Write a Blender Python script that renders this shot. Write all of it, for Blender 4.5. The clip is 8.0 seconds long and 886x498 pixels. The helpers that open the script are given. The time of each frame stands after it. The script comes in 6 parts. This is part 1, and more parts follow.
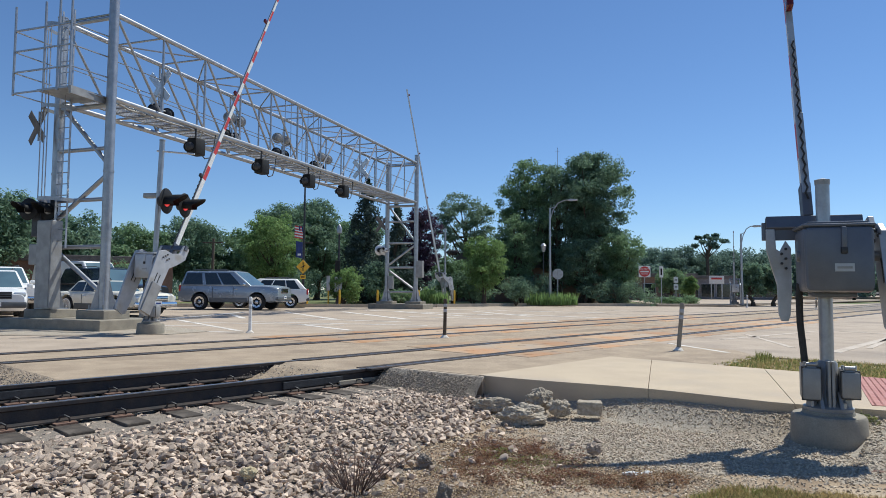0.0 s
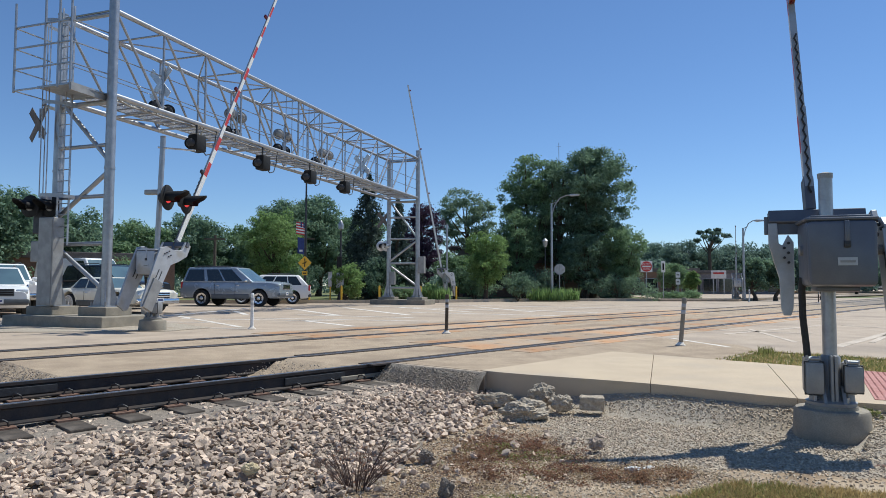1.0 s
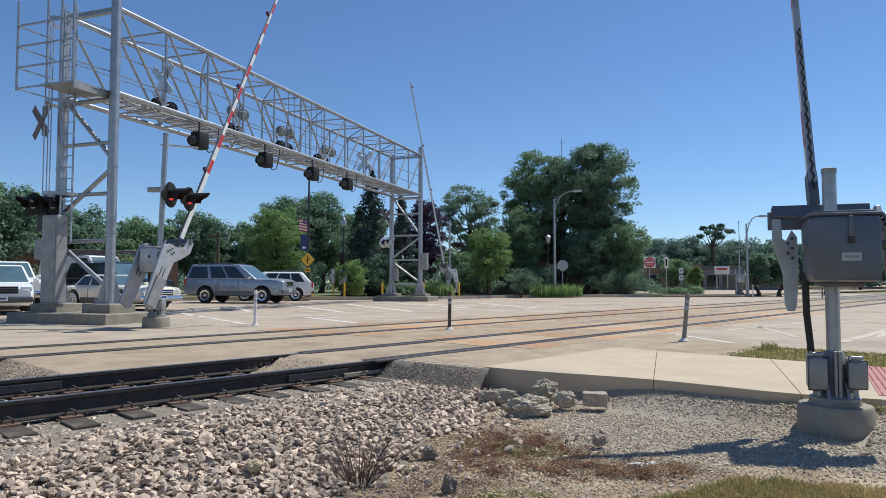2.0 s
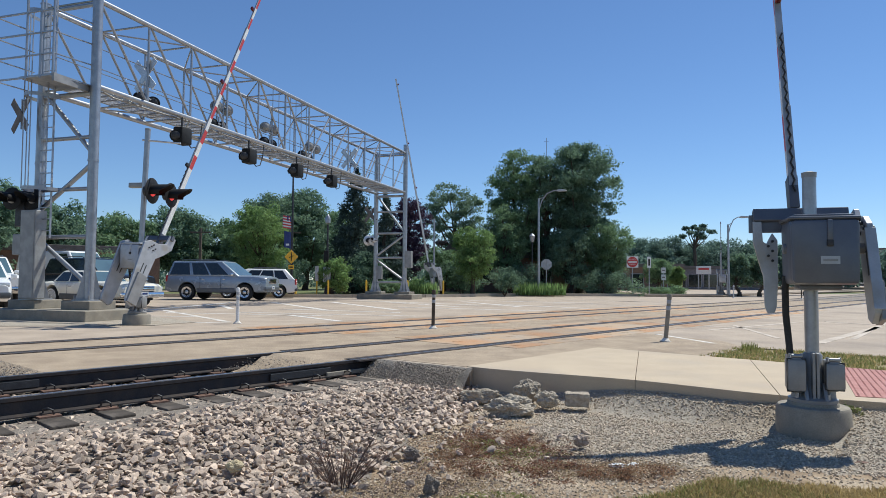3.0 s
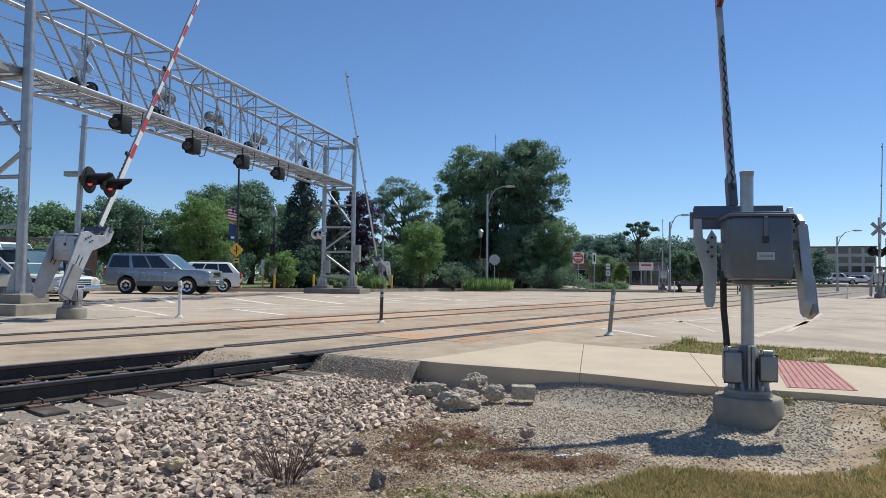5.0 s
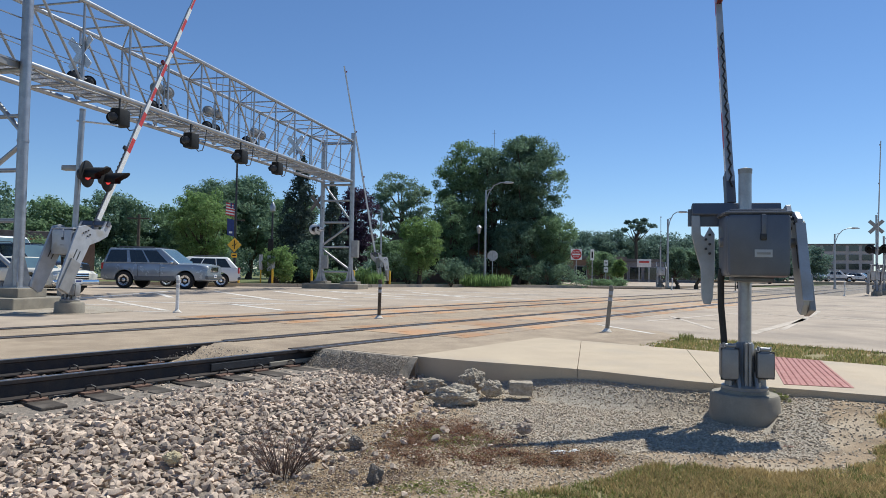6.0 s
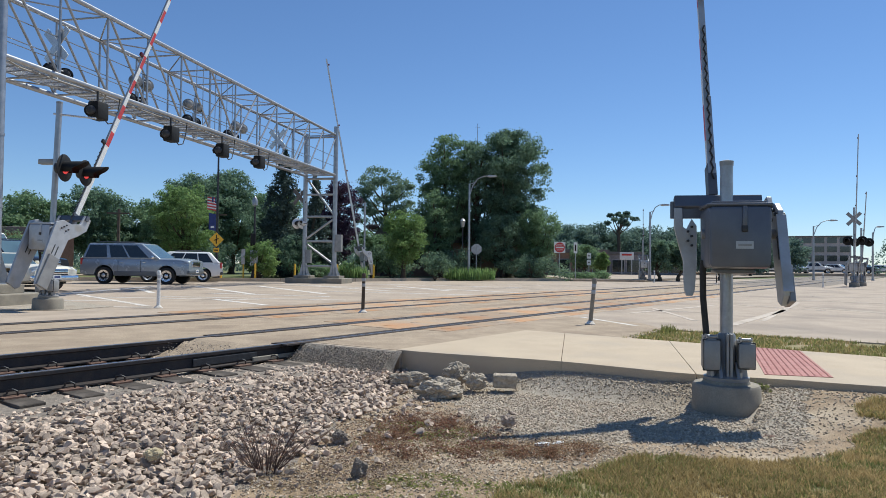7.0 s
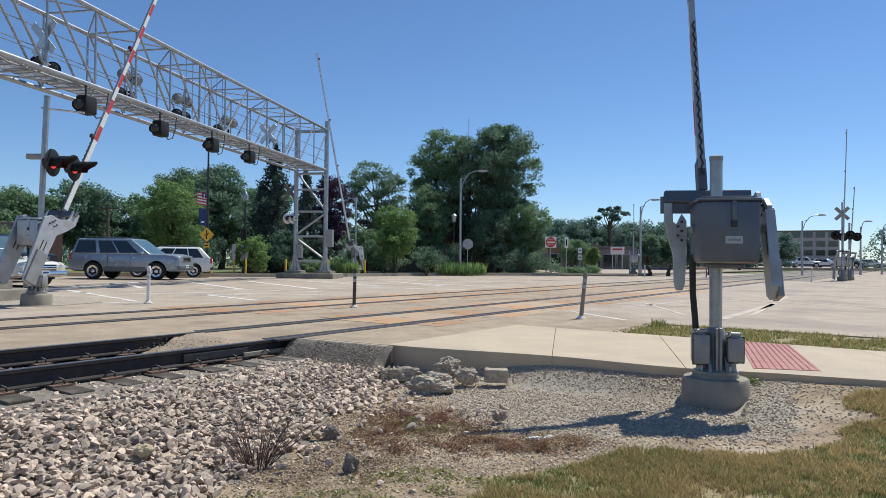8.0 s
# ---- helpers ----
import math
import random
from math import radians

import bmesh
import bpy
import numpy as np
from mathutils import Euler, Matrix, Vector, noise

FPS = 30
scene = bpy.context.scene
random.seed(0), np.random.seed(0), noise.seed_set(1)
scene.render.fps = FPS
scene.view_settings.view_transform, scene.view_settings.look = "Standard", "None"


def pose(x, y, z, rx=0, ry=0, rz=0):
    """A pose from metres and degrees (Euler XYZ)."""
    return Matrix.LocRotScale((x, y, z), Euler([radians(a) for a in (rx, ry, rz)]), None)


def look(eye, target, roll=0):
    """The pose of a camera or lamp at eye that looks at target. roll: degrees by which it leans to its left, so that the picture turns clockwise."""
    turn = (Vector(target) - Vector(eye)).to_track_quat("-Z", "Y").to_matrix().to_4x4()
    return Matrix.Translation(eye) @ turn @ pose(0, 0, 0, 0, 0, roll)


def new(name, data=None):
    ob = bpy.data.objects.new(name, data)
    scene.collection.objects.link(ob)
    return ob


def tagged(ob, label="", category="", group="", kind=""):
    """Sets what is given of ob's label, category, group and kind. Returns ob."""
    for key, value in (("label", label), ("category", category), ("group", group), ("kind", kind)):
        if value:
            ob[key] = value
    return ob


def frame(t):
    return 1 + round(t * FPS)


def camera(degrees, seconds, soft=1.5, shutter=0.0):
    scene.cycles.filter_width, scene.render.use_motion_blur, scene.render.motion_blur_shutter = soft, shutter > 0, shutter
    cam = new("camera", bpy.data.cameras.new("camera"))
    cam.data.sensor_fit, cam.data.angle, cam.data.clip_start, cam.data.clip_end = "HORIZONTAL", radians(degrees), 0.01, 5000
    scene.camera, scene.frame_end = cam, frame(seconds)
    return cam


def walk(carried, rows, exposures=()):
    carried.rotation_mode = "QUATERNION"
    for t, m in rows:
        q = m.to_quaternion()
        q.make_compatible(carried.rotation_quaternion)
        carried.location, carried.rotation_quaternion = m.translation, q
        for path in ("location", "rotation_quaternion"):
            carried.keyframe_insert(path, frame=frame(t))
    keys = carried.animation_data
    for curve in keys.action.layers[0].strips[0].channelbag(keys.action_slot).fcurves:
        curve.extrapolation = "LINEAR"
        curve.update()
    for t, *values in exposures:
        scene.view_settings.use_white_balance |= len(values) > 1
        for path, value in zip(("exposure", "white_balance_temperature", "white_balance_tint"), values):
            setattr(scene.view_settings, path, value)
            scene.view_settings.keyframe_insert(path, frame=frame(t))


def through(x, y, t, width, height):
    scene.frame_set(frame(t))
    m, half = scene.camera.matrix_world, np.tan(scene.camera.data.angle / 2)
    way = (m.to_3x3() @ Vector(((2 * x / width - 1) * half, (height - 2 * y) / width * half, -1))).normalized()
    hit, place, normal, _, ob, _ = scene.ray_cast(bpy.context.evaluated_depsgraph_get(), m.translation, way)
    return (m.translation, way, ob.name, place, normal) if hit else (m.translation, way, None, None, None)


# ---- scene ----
cam = camera(67.0, 8.0, soft=0.5)

PATH = [
    (0.0, -0.020, -0.059, 1.077, -1.69, 3.51, -0.39),
    (0.5, -0.021, -0.047, 1.074, -1.81, 3.32, -0.27),
    (1.0, -0.015, -0.042, 1.075, -1.53, 3.14, -0.19),
    (1.5, -0.013, -0.043, 1.074, -1.28, 2.90, -0.01),
    (2.8, -0.014, -0.030, 1.083, -1.54, 2.78, -0.35),
    (3.0, -0.008, -0.033, 1.096, -2.63, 2.66, -0.43),
    (3.5, -0.012, -0.024, 1.085, -5.64, 2.75, -0.79),
    (4.0, -0.010, -0.023, 1.083, -6.46, 2.56, -0.86),
    (5.5, -0.005, -0.014, 1.083, -7.20, 2.11, -0.79),
    (6.0, -0.007, -0.018, 1.084, -7.19, 1.91, -0.99),
    (6.5, -0.010, -0.009, 1.082, -7.27, 1.78, -0.86),
    (7.0, -0.001, 0.004, 1.078, -8.56, 1.40, -0.68),
    (7.5, -0.002, -0.009, 1.081, -8.42, 1.23, -0.73),
    (8.0, 0.000, 0.000, 1.080, -9.30, 0.97, -0.60),
]
walk(cam, [(t, pose(x, y, z, 90 + p, r, w)) for t, x, y, z, w, p, r in PATH], exposures=((0.0, 0.14, 5450, 9), (8.0, 0.14, 5450, 9)))

# ---- light ----
SUN_AZ, SUN_EL = 57.0, 58.5
world = bpy.data.worlds.new("sky")
scene.world = world
world.use_nodes = True
wn = world.node_tree
sky = wn.nodes.new("ShaderNodeTexSky")
sky.sky_type = "NISHITA"
sky.sun_disc = False
sky.sun_elevation = radians(SUN_EL)
sky.sun_rotation = radians(SUN_AZ)
sky.air_density, sky.dust_density, sky.ozone_density = 1.15, 0.0, 3.2
sky.altitude = 1800
bg = wn.nodes["Background"]
wn.links.new(sky.outputs["Color"], bg.inputs["Color"])
bg.inputs["Strength"].default_value = 0.088
sun = new("sun", bpy.data.lights.new("sun", "SUN"))
sun.data.energy = 4.7
sun.data.angle = radians(0.55)
sun.data.color = (1.0, 0.89, 0.69)
sun_from = Vector((math.sin(radians(SUN_AZ)) * math.cos(radians(SUN_EL)), math.cos(radians(SUN_AZ)) * math.cos(radians(SUN_EL)), math.sin(radians(SUN_EL))))
sun.matrix_world = look(sun_from * 60, (0, 0, 0))


# ---- materials ----
def material(name, c1, c2, rough=0.7, metal=0.0, scale=8.0, fine=0.0, bump=0.0, c3=None, big=0.0, vary=0.0, spec=0.5, detail=4.0, grain=0.26):
    """Two colours mixed by a noise, a finer grain on top, a third colour in large stains, bump, and a change from object to object."""
    m = bpy.data.materials.new(name)
    m.use_nodes = True
    nt = m.node_tree
    b = nt.nodes["Principled BSDF"]
    b.inputs["Metallic"].default_value = metal
    b.inputs["Specular IOR Level"].default_value = spec
    co = nt.nodes.new("ShaderNodeTexCoord").outputs["Object"]

    def noise_at(s, d=4.0):
        n = nt.nodes.new("ShaderNodeTexNoise")
        n.inputs["Scale"].default_value, n.inputs["Detail"].default_value = s, d
        nt.links.new(co, n.inputs["Vector"])
        return n.outputs["Fac"]

    def ramp(f, lo, hi):
        r = nt.nodes.new("ShaderNodeMapRange")
        r.inputs["From Min"].default_value, r.inputs["From Max"].default_value = lo, hi
        nt.links.new(f, r.inputs["Value"])
        return r.outputs["Result"]

    def mix(f, a, bb, kind="MIX"):
        x = nt.nodes.new("ShaderNodeMix")
        x.data_type, x.blend_type = "RGBA", kind
        for sock, v in ((x.inputs["Factor"], f), (x.inputs["A"], a), (x.inputs["B"], bb)):
            if isinstance(v, (int, float)):
                sock.default_value = v
            elif isinstance(v, tuple):
                sock.default_value = (*v, 1)
            else:
                nt.links.new(v, sock)
        return x.outputs["Result"]

    col = mix(ramp(noise_at(scale, detail), 0.35, 0.65), c1, c2)
    if c3:
        col = mix(ramp(noise_at(big or scale * 0.13, 5.0), 0.52, 0.68), col, c3)
    if fine:
        g = noise_at(fine, 2.0)
        v = nt.nodes.new("ShaderNodeMapRange")
        v.inputs["From Min"].default_value, v.inputs["From Max"].default_value = 0.25, 0.75
        v.inputs["To Min"].default_value, v.inputs["To Max"].default_value = 1 - grain, 1 + grain
        nt.links.new(g, v.inputs["Value"])
        h = nt.nodes.new("ShaderNodeVectorMath")
        h.operation = "SCALE"
        nt.links.new(col, h.inputs[0])
        nt.links.new(v.outputs["Result"], h.inputs["Scale"])
        col = h.outputs["Vector"]
    if vary:
        src = nt.nodes.new("ShaderNodeNewGeometry").outputs["Random Per Island"] if vary < 0 else nt.nodes.new("ShaderNodeObjectInfo").outputs["Random"]
        v = nt.nodes.new("ShaderNodeMapRange")
        v.inputs["To Min"].default_value, v.inputs["To Max"].default_value = 1 - abs(vary), 1 + abs(vary)
        nt.links.new(src, v.inputs["Value"])
        h = nt.nodes.new("ShaderNodeVectorMath")
        h.operation = "SCALE"
        nt.links.new(col, h.inputs[0])
        nt.links.new(v.outputs["Result"], h.inputs["Scale"])
        col = h.outputs["Vector"]
    nt.links.new(col, b.inputs["Base Color"])
    rr = nt.nodes.new("ShaderNodeMapRange")
    rr.inputs["To Min"].default_value, rr.inputs["To Max"].default_value = max(0.02, rough - 0.1), min(1, rough + 0.1)
    nt.links.new(noise_at(scale * 2.3, 3.0), rr.inputs["Value"])
    nt.links.new(rr.outputs["Result"], b.inputs["Roughness"])
    if bump:
        bp = nt.nodes.new("ShaderNodeBump")
        bp.inputs["Strength"].default_value, bp.inputs["Distance"].default_value = 0.6, bump
        nt.links.new(noise_at(fine or scale * 3, 3.0), bp.inputs["Height"])
        nt.links.new(bp.outputs["Normal"], b.inputs["Normal"])
    return m


def leafy(name, c1, c2, vary=-0.35, through=0.5):
    """Leaves: a colour that changes from leaf to leaf, and some light let through."""
    m = material(name, c1, c2, rough=0.75, scale=0.7, vary=vary, spec=0.12)
    nt = m.node_tree
    b = nt.nodes["Principled BSDF"]
    tr = nt.nodes.new("ShaderNodeBsdfTranslucent")
    nt.links.new(b.inputs["Base Color"].links[0].from_socket, tr.inputs["Color"])
    mx = nt.nodes.new("ShaderNodeMixShader")
    mx.inputs["Fac"].default_value = through
    nt.links.new(b.outputs["BSDF"], mx.inputs[1])
    nt.links.new(tr.outputs["BSDF"], mx.inputs[2])
    nt.links.new(mx.outputs["Shader"], nt.nodes["Material Output"].inputs["Surface"])
    return m


def glowing(name, colour, strength):
    m = material(name, colour, tuple(c * 0.9 for c in colour), rough=0.2, scale=40)
    b = m.node_tree.nodes["Principled BSDF"]
    b.inputs["Emission Color"].default_value = (*colour, 1)
    b.inputs["Emission Strength"].default_value = strength
    return m


M = {
    "soil": material("soil", (0.36, 0.265, 0.165), (0.23, 0.165, 0.10), 0.95, scale=5, fine=90, bump=0.015, c3=(0.47, 0.38, 0.27), big=1.1),
    "far_ground": material("far_ground", (0.10, 0.13, 0.045), (0.16, 0.17, 0.06), 0.95, scale=0.8, fine=15, bump=0.02, c3=(0.26, 0.24, 0.11), big=0.12),
    "concrete_road": material("concrete_road", (0.44, 0.355, 0.265), (0.37, 0.295, 0.22), 0.85, scale=1.3, fine=130, bump=0.003, c3=(0.29, 0.235, 0.18), big=0.4),
    "asphalt_tan": material("asphalt_tan", (0.41, 0.32, 0.22), (0.33, 0.255, 0.175), 0.9, scale=2.6, fine=75, bump=0.016, c3=(0.27, 0.205, 0.14), big=0.7, grain=0.42),
    "asphalt_edge": material("asphalt_edge", (0.27, 0.235, 0.19), (0.38, 0.33, 0.265), 0.95, scale=45, fine=140, bump=0.03),
    "sidewalk": material("sidewalk", (0.52, 0.42, 0.29), (0.47, 0.375, 0.26), 0.85, scale=1.8, fine=160, bump=0.002, c3=(0.44, 0.36, 0.265), big=0.7),
    "tactile": material("tactile", (0.40, 0.16, 0.13), (0.46, 0.21, 0.17), 0.7, scale=6, fine=60, vary=0.06),
    "kerb": material("kerb", (0.46, 0.40, 0.31), (0.38, 0.33, 0.26), 0.9, scale=2, fine=80, bump=0.004),
    "panel": material("panel", (0.43, 0.285, 0.16), (0.35, 0.29, 0.22), 0.85, scale=1.6, fine=70, bump=0.004, c3=(0.44, 0.235, 0.105), big=0.6, vary=0.18),
    "flange": material("flange", (0.035, 0.03, 0.028), (0.07, 0.05, 0.04), 0.9, scale=9, fine=60),
    "rail": material("rail", (0.030, 0.028, 0.030), (0.055, 0.042, 0.036), 0.62, 0.3, scale=7, fine=80, bump=0.001),
    "rail_head": material("rail_head", (0.42, 0.42, 0.45), (0.30, 0.29, 0.30), 0.32, 0.9, scale=12),
    "rust": material("rust", (0.14, 0.075, 0.05), (0.20, 0.125, 0.09), 0.85, 0.1, scale=22, fine=120, bump=0.002),
    "tie": material("tie", (0.085, 0.068, 0.052), (0.045, 0.037, 0.03), 0.9, scale=12, fine=60, bump=0.006, c3=(0.15, 0.125, 0.10), big=2.5),
    "stone": material("stone", (0.58, 0.46, 0.35), (0.38, 0.297, 0.228), 0.9, scale=9, fine=160, bump=0.004, vary=-0.45),
    "stone_one": material("stone_one", (0.58, 0.46, 0.35), (0.40, 0.312, 0.238), 0.9, scale=9, fine=160, bump=0.004, vary=0.42),
    "gravel": material("gravel", (0.55, 0.455, 0.335), (0.40, 0.325, 0.235), 0.9, scale=20, fine=200, vary=-0.3),
    "gravel_bed": material("gravel_bed", (0.46, 0.40, 0.32), (0.32, 0.275, 0.21), 0.95, scale=55, fine=170, bump=0.02, c3=(0.30, 0.24, 0.17), big=1.2),
    "ballast_bed": material("ballast_bed", (0.30, 0.255, 0.205), (0.19, 0.16, 0.13), 0.95, scale=22, fine=90, bump=0.03),
    "concrete": material("concrete", (0.31, 0.275, 0.215), (0.24, 0.21, 0.165), 0.9, scale=4, fine=110, bump=0.003, c3=(0.24, 0.22, 0.18), big=2),
    "concrete_bit": material("concrete_bit", (0.50, 0.43, 0.33), (0.33, 0.275, 0.205), 0.95, scale=30, fine=120, bump=0.016, vary=0.12),
    "galv": material("galv", (0.43, 0.435, 0.45), (0.34, 0.345, 0.365), 0.42, 0.75, scale=6, fine=50, c3=(0.36, 0.365, 0.37), big=1.5, grain=0.07),
    "alu": material("alu", (0.66, 0.66, 0.66), (0.56, 0.56, 0.57), 0.42, 0.7, scale=5, fine=40),
    "cast_grey": material("cast_grey", (0.34, 0.335, 0.325), (0.27, 0.265, 0.26), 0.5, 0.35, scale=5, fine=120, bump=0.001, c3=(0.25, 0.245, 0.24), big=2.2, grain=0.07),
    "paint_grey": material("paint_grey", (0.145, 0.153, 0.18), (0.12, 0.128, 0.153), 0.38, 0.25, scale=4, fine=90, bump=0.0006, grain=0.04),
    "plate_grey": material("plate_grey", (0.47, 0.48, 0.50), (0.39, 0.40, 0.42), 0.45, 0.3, scale=5, fine=70, c3=(0.38, 0.36, 0.33), big=3, grain=0.05),
    "black_steel": material("black_steel", (0.030, 0.030, 0.033), (0.05, 0.05, 0.052), 0.5, 0.2, scale=10, fine=60),
    "rubber": material("rubber", (0.022, 0.022, 0.022), (0.035, 0.034, 0.033), 0.75, scale=14, fine=90),
    "white": material("white", (0.78, 0.78, 0.76), (0.70, 0.70, 0.67), 0.5, scale=6, fine=60),
    "line_white": material("line_white", (0.74, 0.70, 0.64), (0.58, 0.53, 0.46), 0.8, scale=7, fine=70, c3=(0.44, 0.38, 0.30), big=1.6),
    "line_faint": material("line_faint", (0.58, 0.50, 0.41), (0.47, 0.39, 0.30), 0.8, scale=5, fine=70, c3=(0.38, 0.31, 0.235), big=1.1),
    "red": material("red", (0.55, 0.045, 0.04), (0.47, 0.05, 0.045), 0.45, scale=6, fine=50),
    "red_lens": material("red_lens", (0.13, 0.012, 0.012), (0.09, 0.008, 0.008), 0.12, scale=60),
    "red_lit": glowing("red_lit", (1.0, 0.05, 0.045), 0.35),
    "yellow": material("yellow", (0.75, 0.47, 0.03), (0.66, 0.40, 0.03), 0.5, scale=5, fine=40),
    "sign_yellow": material("sign_yellow", (0.85, 0.47, 0.02), (0.80, 0.43, 0.02), 0.4, scale=3),
    "black": material("black", (0.010, 0.010, 0.011), (0.016, 0.016, 0.016), 0.65, scale=12, spec=0.3),
    "flag_blue": material("flag_blue", (0.03, 0.045, 0.16), (0.04, 0.06, 0.2), 0.7, scale=9),
    "glass": material("glass", (0.015, 0.02, 0.024), (0.02, 0.026, 0.03), 0.06, scale=1, spec=0.8),
    "wind_glass": material("wind_glass", (0.10, 0.16, 0.19), (0.07, 0.11, 0.14), 0.05, scale=0.8, spec=0.9),
    "car_blue": material("car_blue", (0.34, 0.385, 0.44), (0.32, 0.36, 0.41), 0.25, 0.35, scale=2),
    "car_lower": material("car_lower", (0.15, 0.165, 0.18), (0.13, 0.145, 0.16), 0.4, 0.3, scale=4),
    "car_trim": material("car_trim", (0.09, 0.095, 0.10), (0.07, 0.075, 0.08), 0.45, 0.2, scale=5),
    "car_white": material("car_white", (0.80, 0.80, 0.79), (0.74, 0.74, 0.73), 0.22, scale=2),
    "car_cream": material("car_cream", (0.80, 0.75, 0.62), (0.76, 0.71, 0.58), 0.25, scale=2),
    "car_dark": material("car_dark", (0.02, 0.025, 0.035), (0.025, 0.03, 0.04), 0.2, 0.3, scale=2),
    "car_red": material("car_red", (0.45, 0.03, 0.03), (0.4, 0.03, 0.03), 0.25, scale=2),
    "chrome": material("chrome", (0.75, 0.75, 0.76), (0.68, 0.68, 0.69), 0.15, 1.0, scale=8),
    "lamp_glass": material("lamp_glass", (0.75, 0.76, 0.77), (0.6, 0.62, 0.64), 0.1, 0.3, scale=30),
    "rim_silver": material("rim_silver", (0.80, 0.80, 0.81), (0.72, 0.72, 0.73), 0.28, 0.9, scale=8),
    "tyre": material("tyre", (0.02, 0.02, 0.02), (0.03, 0.03, 0.03), 0.85, scale=20),
    "bark": material("bark", (0.11, 0.085, 0.06), (0.07, 0.055, 0.04), 0.95, scale=6, fine=30, bump=0.02),
    "wood_pole": material("wood_pole", (0.16, 0.125, 0.095), (0.11, 0.085, 0.065), 0.9, scale=4, fine=30),
    "leaf_dark": leafy("leaf_dark", (0.170, 0.255, 0.172), (0.21, 0.30, 0.19)),
    "leaf_mid": leafy("leaf_mid", (0.19, 0.285, 0.158), (0.235, 0.335, 0.175)),
    "leaf_light": leafy("leaf_light", (0.20, 0.305, 0.11), (0.245, 0.35, 0.13)),
    "leaf_grey": leafy("leaf_grey", (0.19, 0.27, 0.18), (0.225, 0.305, 0.20)),
    "leaf_spruce": leafy("leaf_spruce", (0.080, 0.112, 0.095), (0.10, 0.135, 0.11), through=0.25),
    "leaf_purple": leafy("leaf_purple", (0.085, 0.055, 0.09), (0.11, 0.075, 0.115), through=0.25),
    # distant leaves: blue air haze is mixed into the base colour
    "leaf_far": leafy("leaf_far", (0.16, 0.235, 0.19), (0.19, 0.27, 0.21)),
    "grass": leafy("grass", (0.19, 0.215, 0.07), (0.26, 0.265, 0.09)),
    "dry_grass": leafy("dry_grass", (0.50, 0.38, 0.18), (0.37, 0.29, 0.13)),
    "weed_red": leafy("weed_red", (0.17, 0.07, 0.048), (0.30, 0.19, 0.11), vary=-0.5),
    "straw": leafy("straw", (0.42, 0.33, 0.20), (0.32, 0.25, 0.15)),
    "twig": material("twig", (0.13, 0.085, 0.065), (0.085, 0.055, 0.045), 0.9, scale=20),
    "brick": material("brick", (0.27, 0.165, 0.115), (0.22, 0.135, 0.095), 0.9, scale=3, fine=20, bump=0.01, c3=(0.31, 0.20, 0.14), big=0.5),
    "stucco": material("stucco", (0.52, 0.48, 0.42), (0.46, 0.42, 0.37), 0.9, scale=1.5, fine=20),
    "roofing": material("roofing", (0.17, 0.15, 0.14), (0.12, 0.11, 0.10), 0.9, scale=3, fine=20),
    "pale_wall": material("pale_wall", (0.40, 0.38, 0.38), (0.34, 0.33, 0.33), 0.85, scale=0.5, fine=5),
    "grey_wall": material("grey_wall", (0.26, 0.25, 0.26), (0.22, 0.21, 0.22), 0.85, scale=0.5, fine=5),
}


# ---- building helpers ----
def bm_new():
    return bmesh.new()


def add_box(bm, size, m=None, bevel=0.0):
    m = m or Matrix()
    made = bmesh.ops.create_cube(bm, size=1.0, matrix=m @ Matrix.Diagonal((*size, 1)))
    if bevel:
        edges = list({e for v in made["verts"] for e in v.link_edges})
        bmesh.ops.bevel(bm, geom=edges, offset=bevel, segments=2, affect="EDGES", profile=0.5)
    return bm


def add_tube(bm, p, q, r, r2=None, seg=10):
    p, q = Vector(p), Vector(q)
    d = q - p
    if d.length < 1e-5:
        return bm
    turn = d.to_track_quat("Z", "Y").to_matrix().to_4x4()
    bmesh.ops.create_cone(bm, cap_ends=True, cap_tris=False, segments=seg, radius1=r, radius2=r if r2 is None else r2, depth=d.length,
                          matrix=Matrix.Translation((p + q) / 2) @ turn)
    return bm


def add_path(bm, points, r, seg=8):
    """A round bar swept through the points, in one piece."""
    pts = [Vector(p) for p in points]
    rings = []
    for i, p in enumerate(pts):
        d = (pts[min(i + 1, len(pts) - 1)] - pts[max(i - 1, 0)]).normalized()
        q = d.to_track_quat("Z", "Y")
        rings.append([bm.verts.new(p + q @ Vector((r * math.cos(6.2832 * k / seg), r * math.sin(6.2832 * k / seg), 0))) for k in range(seg)])
    faces = [bm.faces.new(rings[0]), bm.faces.new(rings[-1][::-1])]
    for a, b in zip(rings, rings[1:]):
        best = min(range(seg), key=lambda o: sum((a[k].co - b[(k + o) % seg].co).length for k in range(seg)))
        for k in range(seg):
            faces.append(bm.faces.new((a[k], a[(k + 1) % seg], b[(k + 1 + best) % seg], b[(k + best) % seg])))
    bmesh.ops.recalc_face_normals(bm, faces=faces)
    return bm


def add_beam(bm, p, q, w, h):
    """A bar of rectangular section from p to q."""
    p, q = Vector(p), Vector(q)
    d = q - p
    turn = d.to_track_quat("Z", "Y").to_matrix().to_4x4()
    return add_box(bm, (w, h, d.length), Matrix.Translation((p + q) / 2) @ turn)


